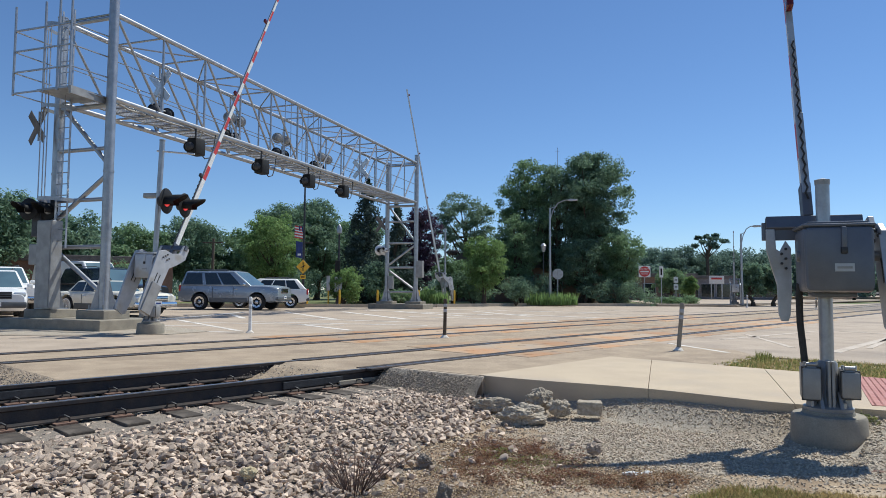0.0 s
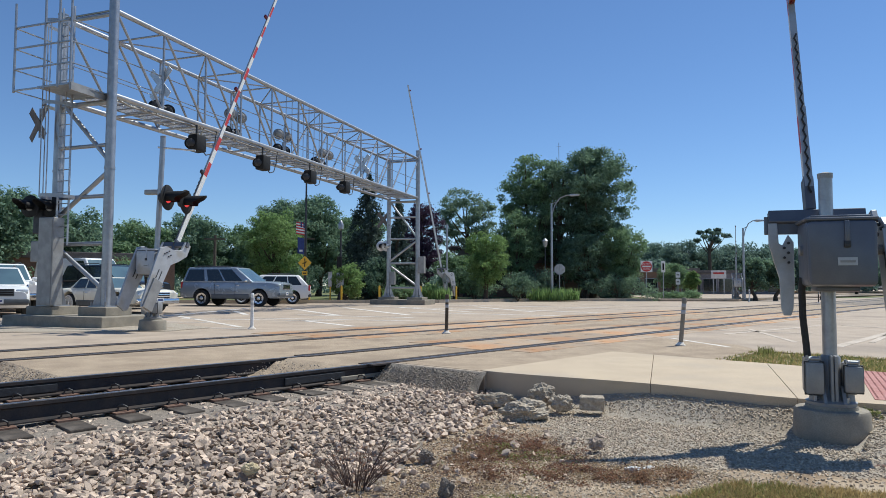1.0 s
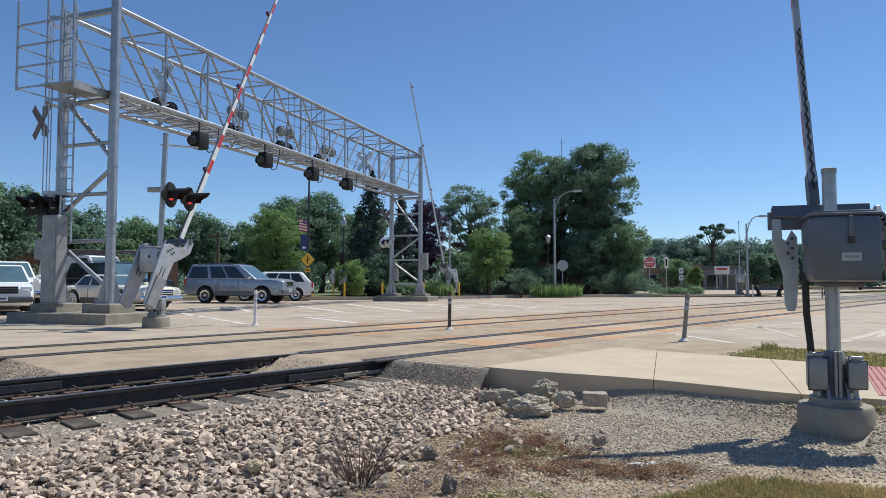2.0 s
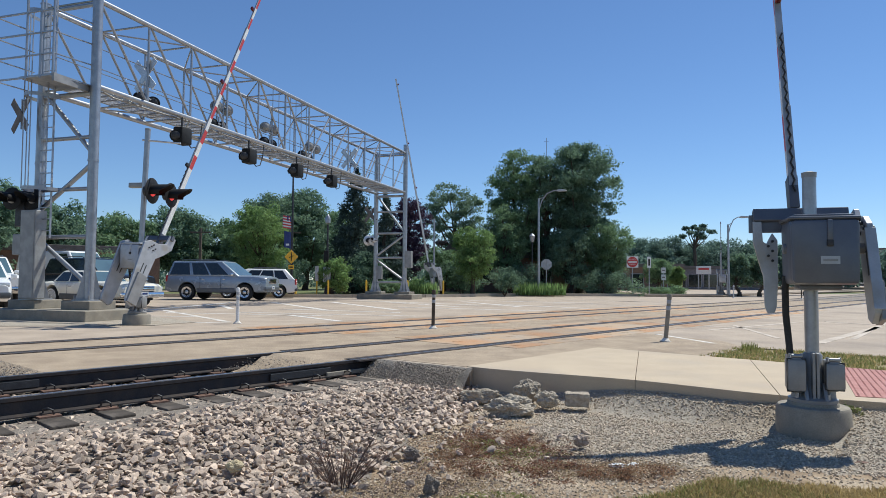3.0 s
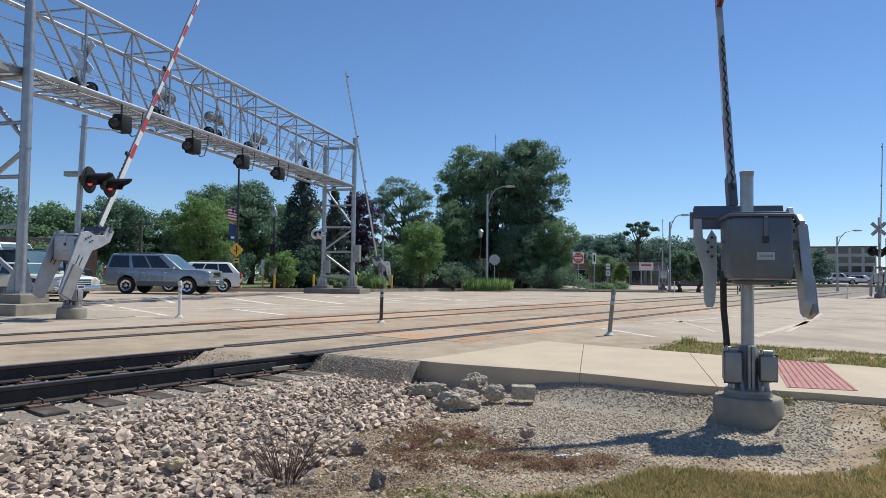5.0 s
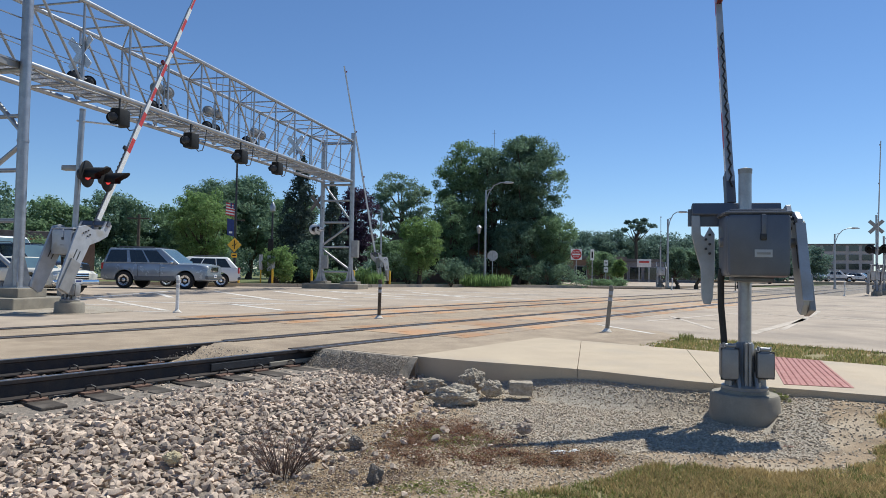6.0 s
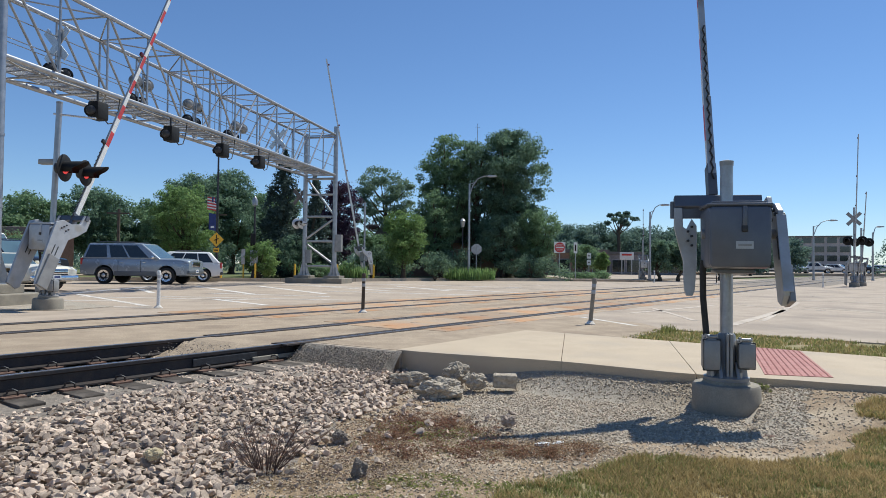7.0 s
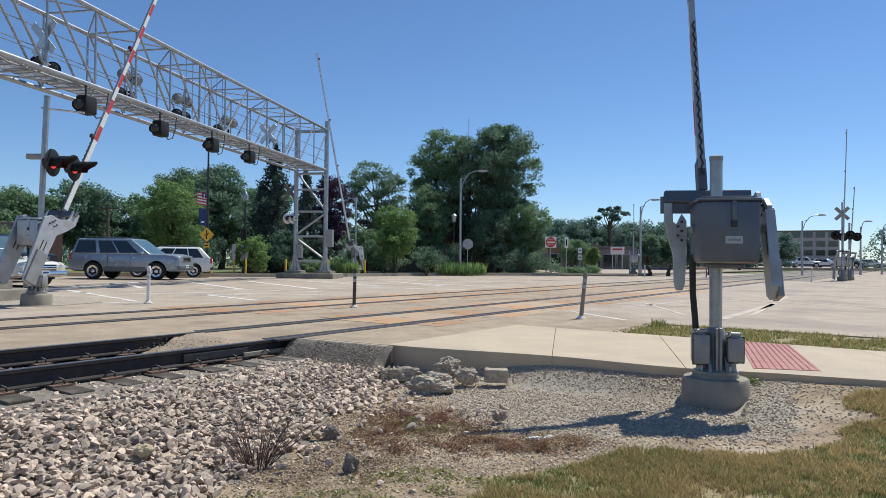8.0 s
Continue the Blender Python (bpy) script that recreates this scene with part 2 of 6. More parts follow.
def add_prism(bm, outline, depth, m=None, bevel=0.0):
    """An outline of (x, z) pairs, extruded along y by depth about y = 0."""
    m = m or Matrix()
    lo = [bm.verts.new(m @ Vector((x, -depth / 2, z))) for x, z in outline]
    hi = [bm.verts.new(m @ Vector((x, depth / 2, z))) for x, z in outline]
    n = len(outline)
    faces = [bm.faces.new(lo), bm.faces.new(hi[::-1])]
    for i in range(n):
        j = (i + 1) % n
        faces.append(bm.faces.new((lo[j], lo[i], hi[i], hi[j])))
    bmesh.ops.recalc_face_normals(bm, faces=faces)
    if bevel:
        edges = list({e for f in faces for e in f.edges})
        bmesh.ops.bevel(bm, geom=edges, offset=bevel, segments=2, affect="EDGES", profile=0.5)
    return bm


def add_slab(bm, outline, z0, z1):
    """A flat slab with a plan outline of (x, y) pairs."""
    lo = [bm.verts.new((x, y, z0)) for x, y in outline]
    hi = [bm.verts.new((x, y, z1)) for x, y in outline]
    n = len(outline)
    faces = [bm.faces.new(lo[::-1]), bm.faces.new(hi)]
    for i in range(n):
        j = (i + 1) % n
        faces.append(bm.faces.new((lo[i], lo[j], hi[j], hi[i])))
    bmesh.ops.recalc_face_normals(bm, faces=faces)
    return bm


def add_lathe(bm, profile, m=None, seg=20):
    """A profile of (radius, z) pairs turned about z."""
    m = m or Matrix()
    rings = [[bm.verts.new(m @ Vector((r * math.cos(2 * math.pi * k / seg), r * math.sin(2 * math.pi * k / seg), z))) for k in range(seg)] for r, z in profile]
    faces = []
    for a, b in zip(rings, rings[1:]):
        for k in range(seg):
            j = (k + 1) % seg
            faces.append(bm.faces.new((a[k], a[j], b[j], b[k])))
    faces.append(bm.faces.new(rings[0][::-1]))
    faces.append(bm.faces.new(rings[-1]))
    bmesh.ops.recalc_face_normals(bm, faces=faces)
    return bm


def mesh_of(name, bm, mat, smooth=False):
    me = bpy.data.meshes.new(name)
    bm.to_mesh(me)
    bm.free()
    me.materials.append(M[mat] if isinstance(mat, str) else mat)
    if smooth:
        me.shade_smooth()
        me.set_sharp_from_angle(angle=radians(38))
    return me


def part(name, bm, mat, parent, label="", smooth=True):
    ob = new(name, mesh_of(name, bm, mat, smooth))
    ob.parent = parent
    if label:
        ob["label"] = label
    return ob


def thing(name, m, label, category, group="", kind=""):
    ob = new(name)
    ob.matrix_world = m
    ob.empty_display_size = 0.2
    return tagged(ob, label, category, group, kind)


def solid(name, bm, mat, label, category="", group="", kind="", smooth=False):
    return tagged(new(name, mesh_of(name, bm, mat, smooth)), label, category, group, kind)


# plan directions: along the tracks (s), across them towards the camera (a)
TRACK_AZ = radians(44.14)
AS, AN = Vector((math.sin(TRACK_AZ), math.cos(TRACK_AZ))), Vector((math.cos(TRACK_AZ), -math.sin(TRACK_AZ)))


def at_track(a, s, z=0.0):
    p = AN * a + AS * s
    return Vector((p.x, p.y, z))


def track_m(a, s, z=0.0):
    """Local x across the tracks, local y along them."""
    return Matrix.Translation(at_track(a, s, z)) @ pose(0, 0, 0, 0, 0, -math.degrees(TRACK_AZ))


def step(lo, hi, v):
    t = min(1.0, max(0.0, (v - lo) / (hi - lo)))
    return t * t * (3 - 2 * t)


def to_track(x, y):
    return x * AN.x + y * AN.y, x * AS.x + y * AS.y


def land(x, y):
    """Height of the bare ground."""
    a, s = to_track(x, y)
    low = -0.212 - 0.10 * step(-6.4, -4.4, a)
    low += 0.05 * step(-3.0, -1.5, a) * step(3.5, 5.5, s)
    low += 0.020 * noise.noise(Vector((x * 0.9, y * 0.9, 0))) + 0.008 * noise.noise(Vector((x * 4, y * 4, 3)))
    edge = step(6.5, 7.1, s) if a < -1.2 else step(5.6 - 0.2 * a, 7.5, s)
    if a < -8.8:
        edge = step(2.2, 2.9, s + 0.25 * noise.noise(Vector((a, s, 5))))
    if a < -14.0:
        edge = 1.0
    far = step(14, 24, math.hypot(x, y))
    return low * (1 - max(edge, far)) - 0.05 * max(edge, far)


# ---- ground and road ----
def ground_kind(x, y):
    """0 ballast, 1 gravel, 2 bare soil, 3 far ground, 4 turf."""
    a, s = to_track(x, y)
    wob = 0.35 * noise.noise(Vector((x * 1.3, y * 1.3, 8))) + 0.16 * noise.noise(Vector((x * 4.5, y * 4.5, 2)))
    if math.hypot(x, y) > 20 or s > 11:
        return 3
    turf = np.interp(x, (0.3, 0.75, 1.04, 1.52, 2.1, 2.65, 3.15, 3.63, 4.0), (3.62, 3.75, 4.05, 4.36, 4.55, 4.40, 4.22, 4.40, 4.55))
    if x > 0.35 + 0.5 * wob and y < turf + 0.45 * wob:
        return 4
    if a > -0.42 + 0.5 * wob and s > 4.6:
        return 4 if noise.noise(Vector((x * 1.7, y * 1.7, 4))) > -0.22 else 2
    if x > 5.8:
        return 4
    if a < -3.4 - 0.43 * (y - 4.28) + 0.5 * wob:
        return 0
    if (math.hypot((x - 3.0) / 1.9, (y - 6.1) / 1.35) < 1 + 0.3 * wob or s > 5.6) and a < -0.78 + 0.3 * wob:
        return 1
    return 2


def build_ground():
    near_x = [-9 + 0.13 * i for i in range(139)]
    near_y = [0.5 + 0.13 * i for i in range(90)]
    xs = [-1500, -600, -250, -120, -60, -35, -20, -13] + near_x + [12, 18, 30, 60, 120, 250, 600, 1500]
    ys = [-1500, -400, -100, -30, -10, -4, -1.5] + near_y + [14, 18, 24, 32, 60, 120, 250, 600, 1500]
    verts = [(x, y, land(x, y)) for y in ys for x in xs]
    nx = len(xs)
    faces = [(j * nx + i, j * nx + i + 1, (j + 1) * nx + i + 1, (j + 1) * nx + i) for j in range(len(ys) - 1) for i in range(nx - 1)]
    me = bpy.data.meshes.new("ground")
    me.from_pydata(verts, [], faces)
    for k in ("ballast_bed", "gravel_bed", "soil", "far_ground", "dirt_turf"):
        me.materials.append(M[k])
    for p in me.polygons:
        c = p.center
        p.material_index = ground_kind(c.x, c.y)
    me.shade_smooth()
    tagged(new("ground", me), "uneven trackside soil, gravel and dry turf", kind="structure")


M["paver"] = material("paver", (0.42, 0.27, 0.20), (0.35, 0.23, 0.17), 0.9, scale=4, fine=40)
M["dirt_turf"] = material("dirt_turf", (0.33, 0.265, 0.14), (0.24, 0.215, 0.095), 0.95, scale=6, fine=70, bump=0.02, c3=(0.38, 0.29, 0.18), big=1.3)
build_ground()


def plan(points):
    return [tuple(at_track(a, s)[:2]) for a, s in points]


RAILS = (-6.96, -8.47, -11.01, -12.52)
FAR_S = 170
bm = bm_new()
add_slab(bm, plan([(-6.885, 6.35), (-5.30, 6.5), (-5.45, 9.95), (-3.6, 9.95), (-3.7, 11.9), (60, 11.9), (60, 47), (-6.885, 47)]), -0.30, 0.0)
solid("road", bm, "concrete_road", "sun-bleached tan concrete road over the tracks", "road", kind="structure")
for lo, hi, s0, s1, mat, words in ((-8.395, -7.035, 5.75, 47, "asphalt_tan", "tan asphalt filling between the rails"), (-10.935, -8.545, 2.75, 47, "asphalt_tan", "tan asphalt strip between two tracks"),
                                   (-12.445, -11.085, -14, 47, "asphalt_tan", "tan asphalt filling between the rails"), (-75, -12.595, -14, 75, "concrete_road", "sun-bleached tan concrete road beyond the tracks")):
    solid("road", add_slab(bm_new(), plan([(lo, s0), (hi, s0), (hi, s1), (lo, s1)]), -0.30, 0.0), mat, words, "road", kind="structure")


bm = add_slab(bm_new(), plan([(-6.86, 6.45), (-5.42, 6.55), (-5.42, 9.96), (-3.75, 9.96), (-3.72, 11.9), (-4.4, 12.8), (-6.27, 13.4), (-6.27, 8.88), (-6.86, 8.88)]), -0.05, 0.004)
solid("asphalt_patch", bm, "asphalt_tan", "coarse tan asphalt patch beside the rail", "road", kind="structure")


def rough_edge(p, q, w, drop, mat="asphalt_edge"):
    """Crumbling edge of the asphalt, from p to q, falling off to the right of the way."""
    p, q = Vector(p), Vector(q)
    d = (q - p)
    n = max(6, int(d.length / 0.045))
    side = Vector((d.y, -d.x)).normalized()
    bm = bm_new()
    rows = []
    for i in range(n + 1):
        row = []
        for j in range(13):
            f = j / 12
            c = p + d * (i / n) + side * (w * f * (0.8 + 0.4 * noise.noise(Vector((i * 0.13, 2, 1)))))
            nz = noise.noise(Vector((c.x * 9, c.y * 9, 1))) * 0.04 + noise.noise(Vector((c.x * 30, c.y * 30, 4))) * 0.018
            z = 0.004 - drop * f ** 1.1 + nz * min(1, f * 5)
            row.append(bm.verts.new((c.x, c.y, z)))
        rows.append(row)
    for r1, r2 in zip(rows, rows[1:]):
        for j in range(12):
            bm.faces.new((r1[j], r1[j + 1], r2[j + 1], r2[j]))
    bmesh.ops.recalc_face_normals(bm, faces=bm.faces)
    return solid("asphalt_edge", bm, mat, "crumbling grey asphalt edge above the ballast", "asphalt", kind="structure")


rough_edge(at_track(-6.88, 6.33)[:2], at_track(-5.25, 6.49)[:2], 0.36, 0.27)
rough_edge(at_track(-8.40, 5.74)[:2], at_track(-7.03, 5.74)[:2], 0.95, 0.24, "asphalt_tan")
rough_edge(at_track(-10.93, 2.74)[:2], at_track(-8.55, 2.74)[:2], 0.6, 0.24, "asphalt_tan")
for ob in list(scene.objects):
    if ob.name.startswith("asphalt_edge"):
        for p in ob.data.polygons:
            p.use_smooth = True

bm = add_slab(bm_new(), [(-10.4, 14.9), (-9.4, 15.2), (-6.5, 15.5), (-5.9, 15.7), (-5.35, 16.9), (-7.2, 19.1), (-10.0, 20.1), (-12.8, 19.3)], -0.1, 0.014)
solid("gravel_apron", bm, "gravel_bed", "dark gravel apron round the gantry footing", "gravel", kind="structure")

# far verge beyond the road, with its kerb
KERB = [(-75, 31), (-45, 34.5), (-20, 38.4), (-8.3, 40.2), (-3.6, 40.6), (0.8, 42.0), (6, 46.4), (14.6, 48.6), (23, 49.2), (34, 60), (60, 92)]
bm = add_slab(bm_new(), KERB + [(60, 400), (-300, 400), (-300, 20)], -0.2, 0.10)
solid("verge", bm, "far_ground", "mown grass verge beyond the road", "grass", kind="structure")
bm = bm_new()
for p, q in zip(KERB, KERB[1:]):
    add_beam(bm, (*p, 0.06), (*q, 0.06), 0.14, 0.28)
solid("kerb", bm, "kerb", "weathered tan concrete kerb along the far verge", "kerb", kind="structure")
bm = bm_new()
off = [(x + 0.5, y + 2.6) for x, y in KERB]
for p, q, p2, q2 in zip(KERB, KERB[1:], off, off[1:]):
    add_slab(bm, [(p[0] + .05, p[1] + .12), (q[0] + .05, q[1] + .12), q2, p2], 0.08, 0.125)
solid("far_pavement", bm, "paver", "reddish paver strip behind the far kerb", "pavement", kind="structure")
# drives and parking lots beyond
solid("driveway", add_slab(bm_new(), [(17, 48.2), (23, 48.6), (33, 59.5), (70, 95), (70, 130), (20, 66)], 0.05, 0.14), "concrete_road", "pale concrete side street and parking lot", "street", kind="structure")
solid("driveway", add_slab(bm_new(), [(-40, 46), (-9, 49), (-9, 53), (-40, 50)], 0.05, 0.13), "concrete_road", "pale concrete park drive through the lawn", "street", kind="structure")
solid("ballast_strip", add_slab(bm_new(), plan([(-14.5, 47), (-5.2, 47), (-5.2, 260), (-14.5, 260)]), -0.2, -0.015), "ballast_bed", "dark grey ballast under the far tracks", "ballast", kind="structure")
solid("far_street", add_slab(bm_new(), plan([(-5.2, 47), (60, 47), (60, 300), (-4.0, 300)]), -0.2, -0.01), "concrete_road", "pale concrete street beside the far tracks", "street", kind="structure")

# sidewalk: slabs with joints
JOINTS = ((-5.40, -5.40), (-3.32, -4.68), (-1.86, -3.02), (0.6, -0.55), (3.0, 1.9), (6.0, 6.0))  # near end, far end
walk_root = thing("sidewalk", Matrix(), "tan concrete sidewalk slabs with an exposed edge", "sidewalk", kind="structure")


def near_edge(a):
    return 6.55 + 0.42 * step(-5.4, -3.0, a) + 0.35 * step(-2.2, -0.6, a) + 0.35 * step(-0.8, 0.8, a)


for (lo, far_lo), (hi, far_hi) in zip(JOINTS, JOINTS[1:]):
    lo, far_lo, hi, far_hi = lo + 0.003, far_lo + 0.003, hi - 0.003, far_hi - 0.003
    n = 6
    outline = [(lo + (hi - lo) * k / n, near_edge(lo + (hi - lo) * k / n)) for k in range(n + 1)] + [(far_hi, 9.93), (far_lo, 9.93)]
    bm = add_slab(bm_new(), plan(outline), -0.36, 0.012)
    bmesh.ops.bevel(bm, geom=[e for e in bm.edges if abs(e.verts[0].co.z - e.verts[1].co.z) < 1e-4 and e.verts[0].co.z > 0], offset=0.004, segments=2, affect="EDGES", profile=0.5)
    part("slab", bm, "sidewalk", walk_root, smooth=False)
# tactile paving with raised domes
tact = thing("tactile_paving", Matrix(), "brick-red tactile paving with rows of domes", "paving")
corners = [Vector(at_track(*p)) for p in ((-1.30, 7.42), (-0.72, 7.66), (-1.30, 9.86), (-1.92, 9.86))]
bm = add_slab(bm_new(), [tuple(c[:2]) for c in corners], 0.0, 0.018)
part("base", bm, "tactile", tact, smooth=False)
bm = bm_new()
for i in range(10):
    for j in range(34):
        u, v = (i + 0.5) / 10, (j + 0.5) / 34
        c = (corners[0] * (1 - u) + corners[1] * u) * (1 - v) + (corners[3] * (1 - u) + corners[2] * u) * v
        add_lathe(bm, [(0.013, 0.017), (0.009, 0.023)], Matrix.Translation((c.x, c.y, 0)), 6)
tagged(part("dome_field", bm, "tactile", tact), kind="stuff")

# painted lines: from, to, width
LINES = [((-9.0, 23.3), (-8.2, 31.4), 0.30), ((-8.5, 23.3), (-4.6, 17.1), 0.17), ((-7.9, 28.0), (-6.5, 24.5), 0.22), ((-6.6, 31.8), (-3.1, 24.1), 0.26), ((-3.8, 20.6), (-1.9, 17.7), 0.18), ((-5.4, 16.9), (-4.4, 16.7), 0.14),
         ((-5.7, 22.1), (0.1, 20.3), 0.17), ((-3.9, 32.5), (-0.6, 24.5), 0.28), ((-7.5, 19.6), (-6.2, 19.4), 0.15), ((-1.3, 33.1), (1.9, 27.5), 0.28), ((2.6, 34.1), (4.5, 27.9), 0.28), ((9.0, 38.8), (12.4, 35.6), 0.3), ((-4.7, 24.6), (-0.4, 22.4), 0.2),
         ((-7.8, 21.6), (-2.4, 20.2), 0.17), ((-0.6, 27.0), (5.1, 24.0), 0.24), ((3.9, 30.7), (7.1, 26.6), 0.28), ((6.4, 32.6), (10.5, 29.4), 0.32), ((-3, 35), (3, 29.5), 0.3), ((1, 37.5), (9, 33), 0.3), ((8, 38), (18, 33), 0.3),
         ((5.1, 13.8), (5.4, 11.75), 0.10), ((7.4, 11.9), (11.7, 16.3), 0.20), ((8.2, 16.8), (7.2, 12.9), 0.11), ((7.1, 16.4), (8.9, 15.2), 0.11), ((6.76, 15.0), (11.0, 18.4), 0.14), ((8.66, 12.8), (14.9, 20.1), 0.12), ((13.1, 17.7), (14.0, 12.6), 0.13),
         ((15.8, 21.6), (18.6, 18.2), 0.18), ((11.7, 18.5), (12.6, 16.0), 0.13), ((18.7, 24.4), (24, 23.1), 0.22)]
for (x0, y0), (x1, y1), w in LINES:
    d = Vector((x1 - x0, y1 - y0))
    n = Vector((-d.y, d.x)).normalized() * w / 2
    bm = add_slab(bm_new(), [(x0 + n.x, y0 + n.y), (x0 - n.x, y0 - n.y), (x1 - n.x, y1 - n.y), (x1 + n.x, y1 + n.y)], -0.01, 0.005)
    solid("road_marking", bm, "line_white" if x0 < 6 else "line_faint", "worn white painted line on the road", "road marking", "painted lines", "structure")


# ---- tracks ----
RAIL_OUT = [(-0.075, -0.186), (0.075, -0.186), (0.075, -0.172), (0.012, -0.155), (0.009, -0.05), (0.036, -0.036), (0.036, -0.004), (-0.036, -0.004), (-0.036, -0.036), (-0.009, -0.05), (-0.012, -0.155), (-0.075, -0.172)]


def build_track(near, far, words, tie_from, tie_to):
    root = thing("railway_track", track_m((near + far) / 2, 0, 0.006), words, "railway track")
    half = (near - far) / 2
    for side in (-1, 1):
        s0, s1 = -16, 240
        bm = add_prism(bm_new(), RAIL_OUT, s1 - s0, Matrix.Translation((side * half, (s0 + s1) / 2, 0)))
        rail = part("rail", bm, "rail", root, smooth=False)
        bm = add_box(bm_new(), (0.05, s1 - s0, 0.008), Matrix.Translation((side * half, (s0 + s1) / 2, -0.002)))
        part("running_surface", bm, "rail_head", rail, "polished steel running surface", smooth=False)
        for w in (-1, 1):
            bm = add_box(bm_new(), (0.12, 61, 0.02), Matrix.Translation((side * half + w * 0.098, 17 if tie_from is None else 36.5, -0.0055)))
            part("flangeway", bm, "flange", root, "dark dirt-filled flangeway", smooth=False)
    if tie_from is None:
        return root
    tie_me, clip_me, plate_me = None, None, None
    s = tie_from
    while s < tie_to:
        turn = random.uniform(-1.2, 1.2)
        if tie_me is None:
            tie_me = mesh_of("tie", add_box(bm_new(), (2.62, 0.23, 0.17), None, 0.012), "tie")
            plate_me = mesh_of("tie_plate", add_box(bm_new(), (0.36, 0.19, 0.02), None), "rust")
            bm = bm_new()
            add_path(bm, [(0.0, -0.03, 0.0), (0.015, -0.03, 0.05), (0.055, -0.005, 0.06), (0.075, 0.03, 0.04), (0.06, 0.045, 0.0)], 0.010, 6)
            clip_me = mesh_of("rail_clip", bm, "black_steel")
        for nm, me, mm in [("tie", tie_me, pose(random.uniform(-0.04, 0.04), s, -0.286, 0, 0, turn))] + [
                ("tie_plate", plate_me, pose(sd * half, s, -0.194)) for sd in (-1, 1)] + [
                ("rail_clip", clip_me, pose(sd * half + w * 0.055, s, -0.18, 0, 0, 0 if w > 0 else 180)) for sd in (-1, 1) for w in (-1, 1)]:
            ob = new(nm, me)
            ob.parent = root
            ob.matrix_local = mm
        s += 0.515
    # joint bars with bolts, and the pale insulated strip
    for sd, sj in ((1, 5.15), (-1, 2.2)):
        bm = add_box(bm_new(), (0.022, 0.92, 0.09), Matrix.Translation((sd * half + 0.026, sj, -0.105)), 0.006)
        part("joint_bar", bm, "black_steel", root, "black steel joint bar", smooth=False)
    bm = add_box(bm_new(), (0.03, 0.85, 0.06), Matrix.Translation((half + 0.055, 5.95, -0.15)), 0.01)
    part("insulated_strip", bm, "concrete", root, "pale grey strip along the rail foot", smooth=False)
    return root


build_track(-6.96, -8.47, "near railway track on wooden ties and grey ballast", -6.0, 6.4)
build_track(-11.01, -12.52, "second railway track sunk flush in the road", None, None)


# ---- gantry over the road ----
GAN_AZ, GAN_LEN, GAN_W, Z_BOT, Z_TOP = 20.9, 22.0, 1.8, 6.08, 8.36
GAN = Matrix.Translation((-8.3, 17.6, 0)) @ pose(0, 0, 0, 0, 0, 90 - GAN_AZ)


